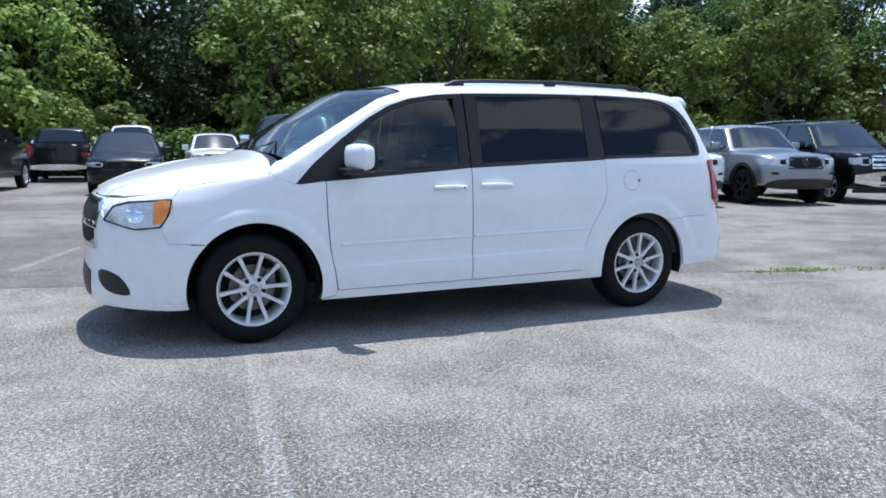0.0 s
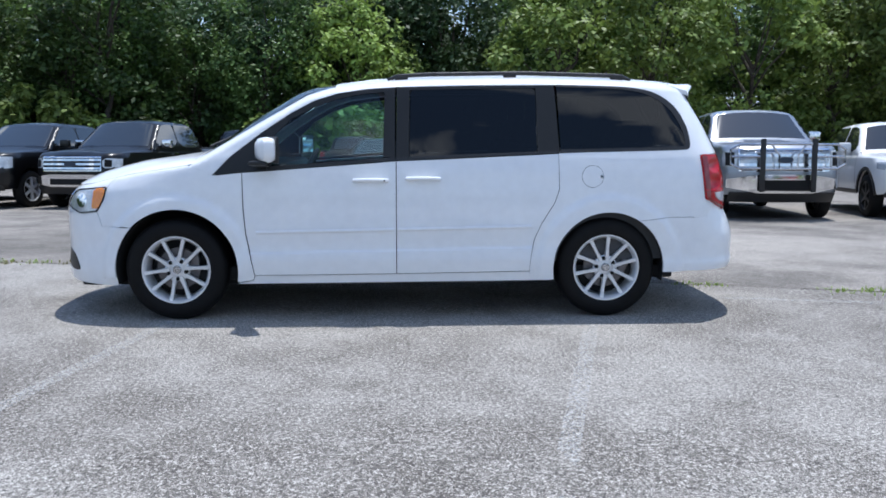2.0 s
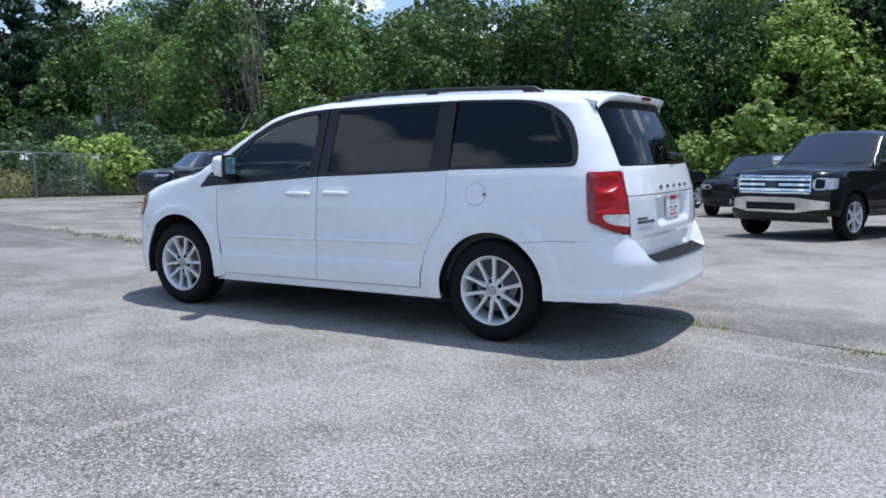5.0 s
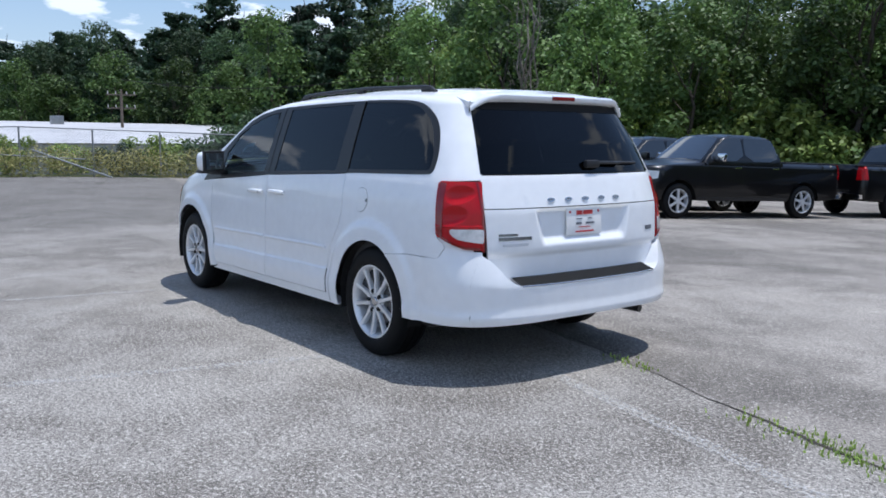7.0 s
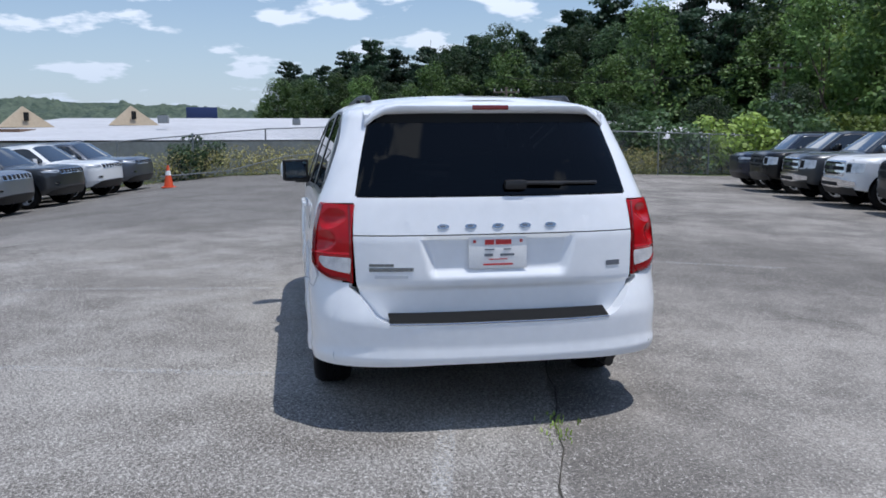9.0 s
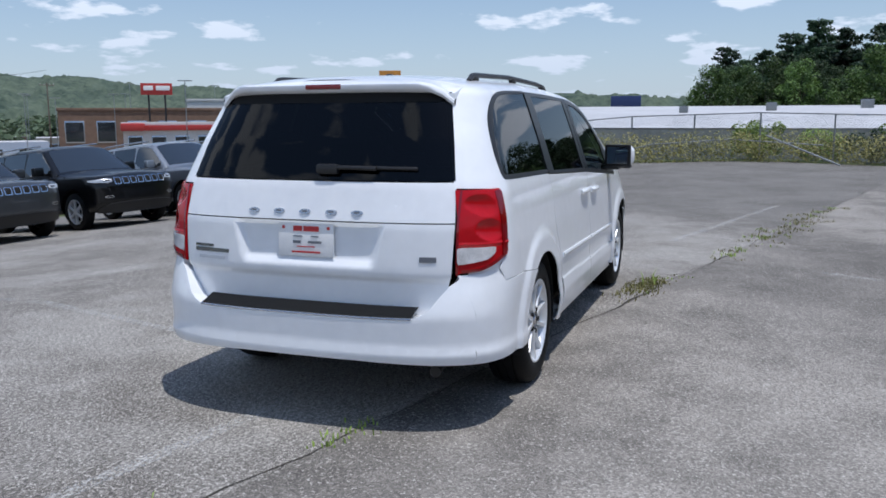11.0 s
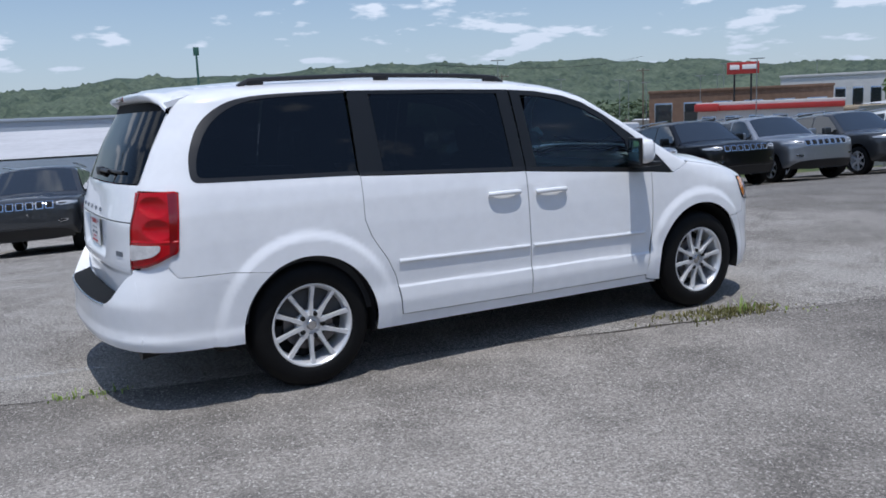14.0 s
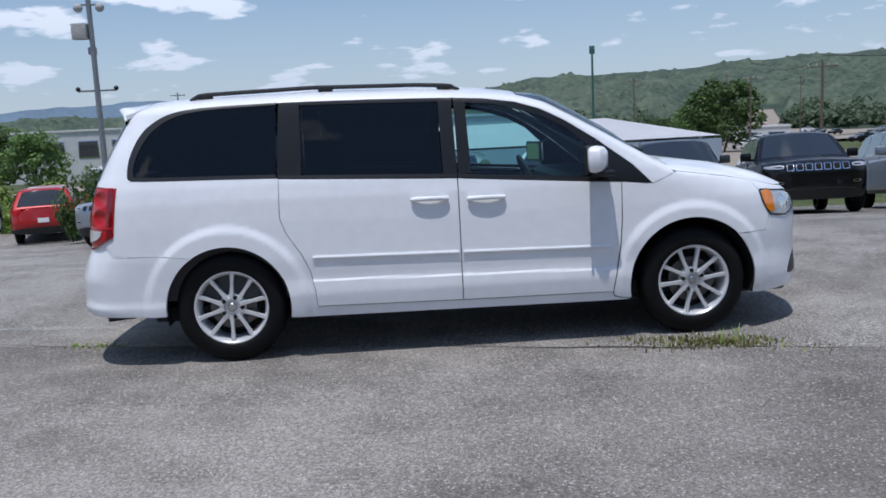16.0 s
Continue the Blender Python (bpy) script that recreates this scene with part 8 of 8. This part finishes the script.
def town():
    # long building west of the fence with a white roof
    building("white_roof_building", "long low building with a white membrane roof", -62, -31.5, -18.8, 24, -2.5, 1.02, WALLG, ROOFW, tilt=(1.35, 0.1), parapet=0.0)
    gable(-44.6, -16.4, 1.72); gable(-47.7, -11.0, 1.84)
    for x, y, z, s in ((-42, -8.4, 1.9, 0.55), (-38, 3.0, 1.85, 0.5), (-44, 8.0, 2.0, 0.6), (-35, -1.0, 1.75, 0.4)):
        roof_unit(x, y, z, s)
    building("low_shed", "low brown shed beside the white roof", -42, -39.2, -17.2, -15.2, -1.5, 1.62, WALLR, ROOFW, parapet=0)
    # building just south of the lot
    building("warehouse", "pale blue warehouse with a white low-pitched roof", -15, 17, -60, -36.5, -3.2, 0.20, WALLB, ROOFW, tilt=(0.15, 1.15), parapet=0.0, windows=5)
    building("storefront", "grey showroom with a plain lettered fascia", -14, 17, -118, -104, -3, 2.6, WALLB, ROOFW, windows=7)
    st = empty("shop_sign", "row of plain dark fascia letters on the showroom", "sign")
    for k, w in enumerate((0.7, 0.7, 0.7, 0.0, 0.7, 0.7, 0.7, 0.7, 0.7, 0.7)):
        if w:
            part("letter_bar", box((9.6 - k * 1.05, -103.9, 1.75), (0.7, 0.08, 0.55), 0.03), M["greyink"], st)
    building("long_store", "long white store beyond the showroom", 20, 60, -150, -125, -2, 3.4, WALLW, ROOFW, windows=8)
    building("brick_store", "brown brick shop with a flat roof", -107, -83, -86, -74, -3, 3.0, WALLR, mat("brown_roof", (0.20, 0.14, 0.10), rough=0.8, var=0.2), windows=6, rot=-0.87)
    building("red_store", "shop with a red awning and dark fascia", -80, -66, -62.5, -51.5, -3.5, 1.1, WALLW, mat("grey_roof", (0.35, 0.36, 0.38), rough=0.8, var=0.2), windows=6, rot=-0.908)
    aw = empty("awning", "red awning band along the shop front", "awning")
    part("awning_band", box((0, 0, 0), (14.2, 0.35, 0.55), 0.05), ROOFR, aw)
    part("awning_hip", box((6.0, 0.6, 0.1), (2.4, 1.6, 0.8), 0.2), ROOFR, aw)
    aw.matrix_basis = Matrix.Translation((-73, -57, 0.75)) @ Matrix.Rotation(-0.908, 4, "Z") @ pose(0, 5.7, 0)
    building("white_store", "white and yellow fronted large store", -128, -113, -88, -78, -3, 4.8, WALLW, ROOFW, windows=6, rot=-0.96)
    building("blue_dealership", "dealership with dark blue walls and glass front", -73.2, -67.8, -95, -89, -3, 2.4, ROOFB, ROOFB, windows=3, rot=-0.65)
    building("white_shop", "small white shop with a flat roof", -69, -62.5, -103, -97, -3, 3.4, WALLW, ROOFW, windows=3, rot=-0.6)
    for k, (x, y, w, h, wl) in enumerate(((-160, -150, 24, 4.5, WALLW), (-190, -120, 30, 4, WALLR), (-120, -160, 26, 4, WALLG), (-80, -200, 30, 4, WALLW), (-200, -60, 30, 4.5, WALLT), (-230, -90, 26, 4, WALLW), (-95, -60, 14, 3.5, WALLT),
                                         (-10, -170, 34, 3.5, WALLW), (70, -160, 40, 4, WALLG), (-150, -30, 22, 4, WALLR), (-180, -8, 24, 4, WALLW), (-110, -25, 18, 3.6, WALLW))):
        z = land(x, y)
        building("distant_store", "distant low commercial building", x - w / 2, x + w / 2, y - 7, y + 7, z - 0.5, z + h, wl, ROOFW, windows=5, rot=math.atan2(-x, y) + math.pi)
    # more low shops scattered over the valley
    r3 = np.random.default_rng(77)
    shops = [("distant_shop", "distant white shop in the valley", WALLW), ("distant_shop", "distant tan shop in the valley", WALLT), ("distant_shop", "distant brown brick shop", WALLR),
             ("distant_shop", "distant grey block shop", WALLG), ("distant_shop", "distant pale blue metal shop", WALLB)]
    for k in range(30):
        a = radians(-122 - 44 * (k + 0.7 * r3.random()) / 30)
        r = 120 + 210 * r3.random()
        x, y = r * math.cos(a), r * math.sin(a)
        nm, lb, wl = shops[int(r3.integers(0, 5))]
        w, h = 8 + 12 * r3.random(), 2.6 + 2.2 * r3.random()
        building(nm, lb, x - w / 2, x + w / 2, y - 5, y + 5, land(x, y) - 0.5, land(x, y) + h, wl, ROOFW, windows=2, parapet=0, rot=math.atan2(-x, y) + math.pi)
    vs, fs = [], []
    for i in range(21):
        a = radians(-120.5 - 36 * i / 20)
        for j, r in enumerate((66, 80, 95, 112, 130)):
            x, y = r * math.cos(a), r * math.sin(a)
            vs.append((x, y, land(x, y) + 0.14))
            if i and j:
                q = 5 * i + j
                fs.append((q - 6, q - 5, q, q - 1))
    tagged(link_mesh("pavement", vs, fs, mat("forecourt_asphalt", (0.27, 0.25, 0.22), rough=0.9, var=0.3, scale=0.15)), "pale forecourt pavement below the lot", "pavement", kind="structure")
    vs, fs = [], []
    for i in range(16):
        a = radians(-111.5 - 15 * i / 15)
        for j, r in enumerate((190, 205, 220, 240, 260, 280, 300)):
            x, y = r * math.cos(a), r * math.sin(a)
            vs.append((x, y, land(x, y) + 0.10 + 0.0026 * r))
            if i and j:
                q = 7 * i + j
                fs.append((q - 8, q - 7, q, q - 1))
    tagged(link_mesh("pavement", vs, fs, mat("junction_asphalt", (0.30, 0.26, 0.215), rough=0.9, var=0.3, scale=0.1)), "wide sunlit road junction in the valley", "pavement", kind="structure")
    # sign on two posts
    sg = empty("road_sign_board", "red sign board with pale bars on two posts", "sign")
    part("board", box((0, 0, 8.0), (5.0, 0.4, 1.9), 0.05), ROOFR, sg)
    for k, (x, w) in enumerate(((-1.3, 1.5), (1.0, 2.2))):
        for sd in (1, -1):
            part("letter_bar", box((x, sd * 0.24, 8.15), (w, 0.06, 0.75), 0.02), M["platew"], sg)
    part("letter_bar", box((0, 0.24, 7.35), (3.6, 0.06, 0.16)), M["platew"], sg)
    for x in (-1.3, 1.3):
        part("post", tube((x, 0, -5), (x, 0, 7.2), 0.16, n=8), M["trim"], sg)
    sg.matrix_basis = Matrix.Translation((-86.9, -72.4, -1.35)) @ Matrix.Rotation(math.atan2(-86.9, 72.4) + math.pi, 4, "Z") @ pose(0, 0, 0.6) @ Matrix.Diagonal((0.8, 0.8, 0.8, 1))
    bb = empty("billboard", "orange billboard panel on a post", "sign")
    part("board", box((0, 0, 9.6), (6.4, 0.4, 2.6), 0.05), mat("orange_print", (0.62, 0.26, 0.04), rough=0.6, var=0.4, scale=0.9), bb)
    part("dark_panel", box((1.9, 0.24, 9.6), (2.2, 0.06, 2.3)), M["trim"], bb)
    part("post", tube((0, 0, -12), (0, 0, 8.4), 0.3, n=10), WOOD, bb)
    bb.matrix_basis = Matrix.Translation((-176, -77, 4.2)) @ Matrix.Rotation(math.atan2(-176, 77) + math.pi, 4, "Z") @ Matrix.Diagonal((0.78, 0.78, 0.78, 1))
    b2 = empty("billboard", "blue sign panel with pale bars on a post", "sign")
    part("board", box((0, 0, 5.0), (3.4, 0.3, 2.2), 0.05), ROOFB, b2)
    part("letter_bar", box((0, 0.18, 5.2), (2.4, 0.05, 0.7)), M["platew"], b2)
    part("post", tube((0, 0, -4), (0, 0, 4), 0.15, n=8), M["trim"], b2)
    b2.matrix_basis = Matrix.Translation((-92, -11.5, -2.04)) @ Matrix.Rotation(math.atan2(-92, 11.5) + math.pi, 4, "Z")
    # brick house behind the eastern trees
    h = building("house", "brick house glimpsed through the trees", 46, 62, 24, 30, -0.8, 3.4, WALLR, WALLT, rise=1.7, parapet=0, windows=0)
    # road
    road = mat("road_asphalt", (0.30, 0.25, 0.20), rough=0.9, var=0.2, scale=0.3)
    vs, fs = [], []
    pts = [(-16, -44, 5), (-24, -56, 9), (-36, -80, 10), (-50, -112, 8), (-70, -158, 6), (-92, -205, 9), (-106, -226, 24), (-120, -250, 26), (-132, -275, 12), (-150, -330, 8), (-188, -420, 8), (-230, -520, 8)]
    xs = []
    for (x0, y0, w0), (x1, y1, w1) in zip(pts, pts[1:]):
        for k in range(8):
            u = k / 8
            xs.append((x0 + (x1 - x0) * u, y0 + (y1 - y0) * u, w0 + (w1 - w0) * u))
    for i, (x, y, w) in enumerate(xs):
        d = Vector((0.43, 0.9)).normalized()
        for s in (-1, -0.33, 0.33, 1):
            px, py = x + s * w * d.y, y - s * w * d.x
            vs.append((px, py, land(px, py) + 0.12 + 0.0032 * math.hypot(px, py)))
        if i:
            for j in range(3):
                k = 4 * i + j
                fs.append((k - 4, k - 3, k + 1, k))
    tagged(link_mesh("road", vs, fs, road), "sunlit tan road running down the valley", "road", kind="structure")
    vs, fs = [], []
    for i, (x, y, w) in enumerate(((-130, -40, 9), (-90, -58, 9), (-60, -76, 9), (-32, -92, 9), (0, -90, 9), (40, -84, 9))):
        for s in (-1, 1):
            vs.append((x, y + s * w, land(x, y + s * w) + 0.16))
        if i:
            k = 2 * i
            fs.append((k - 2, k - 1, k + 1, k))
    tagged(link_mesh("road", vs, fs, road), "pale crossing road and forecourts below the lot", "road", kind="structure")
    # cars on the road and forecourts
    rng = np.random.default_rng(17)
    base = {c: far_car(M[c]) for c in ("white2", "silver", "black", "red")}
    spots = [(-27, -61, 114), (-31, -68, 294), (-35, -72, 294), (-40, -88, 114), (-44, -98, 294), (-38, -66, 20), (-43, -63, 20), (-50, -118, 114), (-58, -130, 294), (-66, -146, 294), (-47, -76, 200),
             (-60, -80, 30), (-66, -76, 30), (-72, -72, 30), (-54, -84, 30), (-84, -84, 40), (-92, -90, 40), (-78, -104, 40), (-100, -70, 60), (-25, -92, 10), (-18, -90, 10), (-12, -92, 190), (-21, -66, 100), (-24, -72, 100), (-19, -72, 100), (-16, -78, 100),
             (20, -92, 80), (24, -94, 80), (28, -93, 80), (33, -95, 80), (-110, -88, 30), (-118, -82, 30), (-126, -78, 30), (-98, -100, 30), (-30, -110, 90), (-26, -112, 90), (-22, -113, 90), (-52, -88, 60), (-58, -92, 60), (-66, -62, 20), (-74, -58, 20), (-70, -86, 60), (-80, -66, 30), (-48, -100, 300)]
    spots += [(-58, -124, 20), (-66, -128, 25), (-61, -134, 200), (-52, -130, 110), (-70, -140, 20), (-73, -122, 30), (-64, -119, 30), (-80, -128, 200), (-84, -122, 30), (-55, -140, 290), (-78, -170, 113), (-82, -185, 293), (-90, -200, 113), (-97, -224, 293), (-76, -112, 25), (-88, -116, 25), (-92, -124, 205)]
    have = ["white2", "silver", "black", "red"]
    first = set()
    for k, (x, y, a) in enumerate(spots):
        c = have[[0, 1, 2, 0, 1, 2, 0, 3][k % 8]]
        x, y = x * 1.8, y * 1.8
        m = Matrix.Translation((x, y, land(x, y) + 0.14 + 0.0032 * math.hypot(x, y))) @ Matrix.Rotation(radians(a - 180 + rng.normal() * 3), 4, "Z")
        if c in first:
            copy_thing(base[c], m)
        else:
            first.add(c)
            base[c].matrix_basis = m
    # single trees near the road
    t1 = make_tree("tree", "round green tree beside the road", "mid", 9.5, 4.6, 41, per=90, clumps=60, size=0.5, group="single trees of the valley")
    stand(t1, -41.6, -103, 1.0)
    for x, y, s in ((-44, -118, 0.8), (36, -77, 0.62), (44, -84, 0.7), (28, -82, 0.5), (-72, -38, 0.9), (-128, -70, 0.9), (20, -66, 0.4), (56, -70, 0.8), (-36.5, -18.5, 0.32), (-17, -128, 0.5), (-23, -135, 0.6), (-29, -140, 0.56), (-36, -138, 0.62), (-42, -142, 0.56), (-22, -150, 0.7), (-48, -150, 0.62), (62, -130, 0.9), (72, -140, 1.0)):
        c = copy_thing(t1, Matrix()); stand(c, x, y, s, x)
    b1 = make_shrub("shrub", "dark green shrub beside the lot pole", "mid", 2.6, 1.6, 42, size=0.16, per=120)
    stand(b1, 11.3, -20.0, 0.6)
    b1.scale = (0.52, 0.52, 1.0)
    b3 = make_shrub("shrub", "bright green shrub below the lot edge", "light", 2.8, 1.9, 43, size=0.15, per=120)
    stand(b3, 19.0, -35.0, 1.15)
    for x, y, s in ((17.0, -37.5, 1.2), (21.5, -35.5, 1.1), (15.5, -39.5, 1.2), (23.5, -38.0, 1.3), (13.5, -33.0, 0.9)):
        c = copy_thing(b3, Matrix()); stand(c, x, y, s, y)
    for x, y, s in ((-20, -58, 0.5), (-14, -70, 0.45), (-46, -70, 0.6), (-54, -66, 0.6), (-64, -60, 0.6), (-58, -38, 1.0)):
        c = copy_thing(b1, Matrix()); stand(c, x, y, s, y)
    rd = vehicle("suv", "bright red suv seen from behind by the shrubs", paint_m=M["red"], **{**JEEP, "grille": "toyota", "chrome": False, "group": "cars below the row"})
    rd.matrix_basis = Matrix.Translation((13.9, -24.2, land(13.9, -24.2) + 0.02)) @ Matrix.Rotation(radians(105), 4, "Z")
    gr = vehicle("car", "dark green-grey car beyond the shrubs", paint_m=M["grey"], **{**JEEP, "H": 1.55, "grille": "toyota", "chrome": False, "group": "cars below the row"})
    gr.matrix_basis = Matrix.Translation((17.6, -25.6, land(17.6, -25.6) + 0.02)) @ Matrix.Rotation(radians(98), 4, "Z")
    mr = vehicle("sedan", "red sedan behind the south row", paint_m=M["maroon"], fo=0.88, wb=2.9, ro=1.05, W=0.92, H=1.45, hood=0.98, belt_z=0.98, ws0=0.55, ws1=1.35, rf=2.5, ce=3.25, bed=False, deck=1.06, r=0.34, grille="toyota",
                 gz=(0.6, 0.8), chrome=False, bumper="black", tail_z=(0.72, 1.0), category="car", group="cars below the row")
    put(mr, 1.6, -25.5, 265, -0.9)
    put(copy_thing(mr, Matrix()), -4.2, -22.5, 200, -0.9)


town()
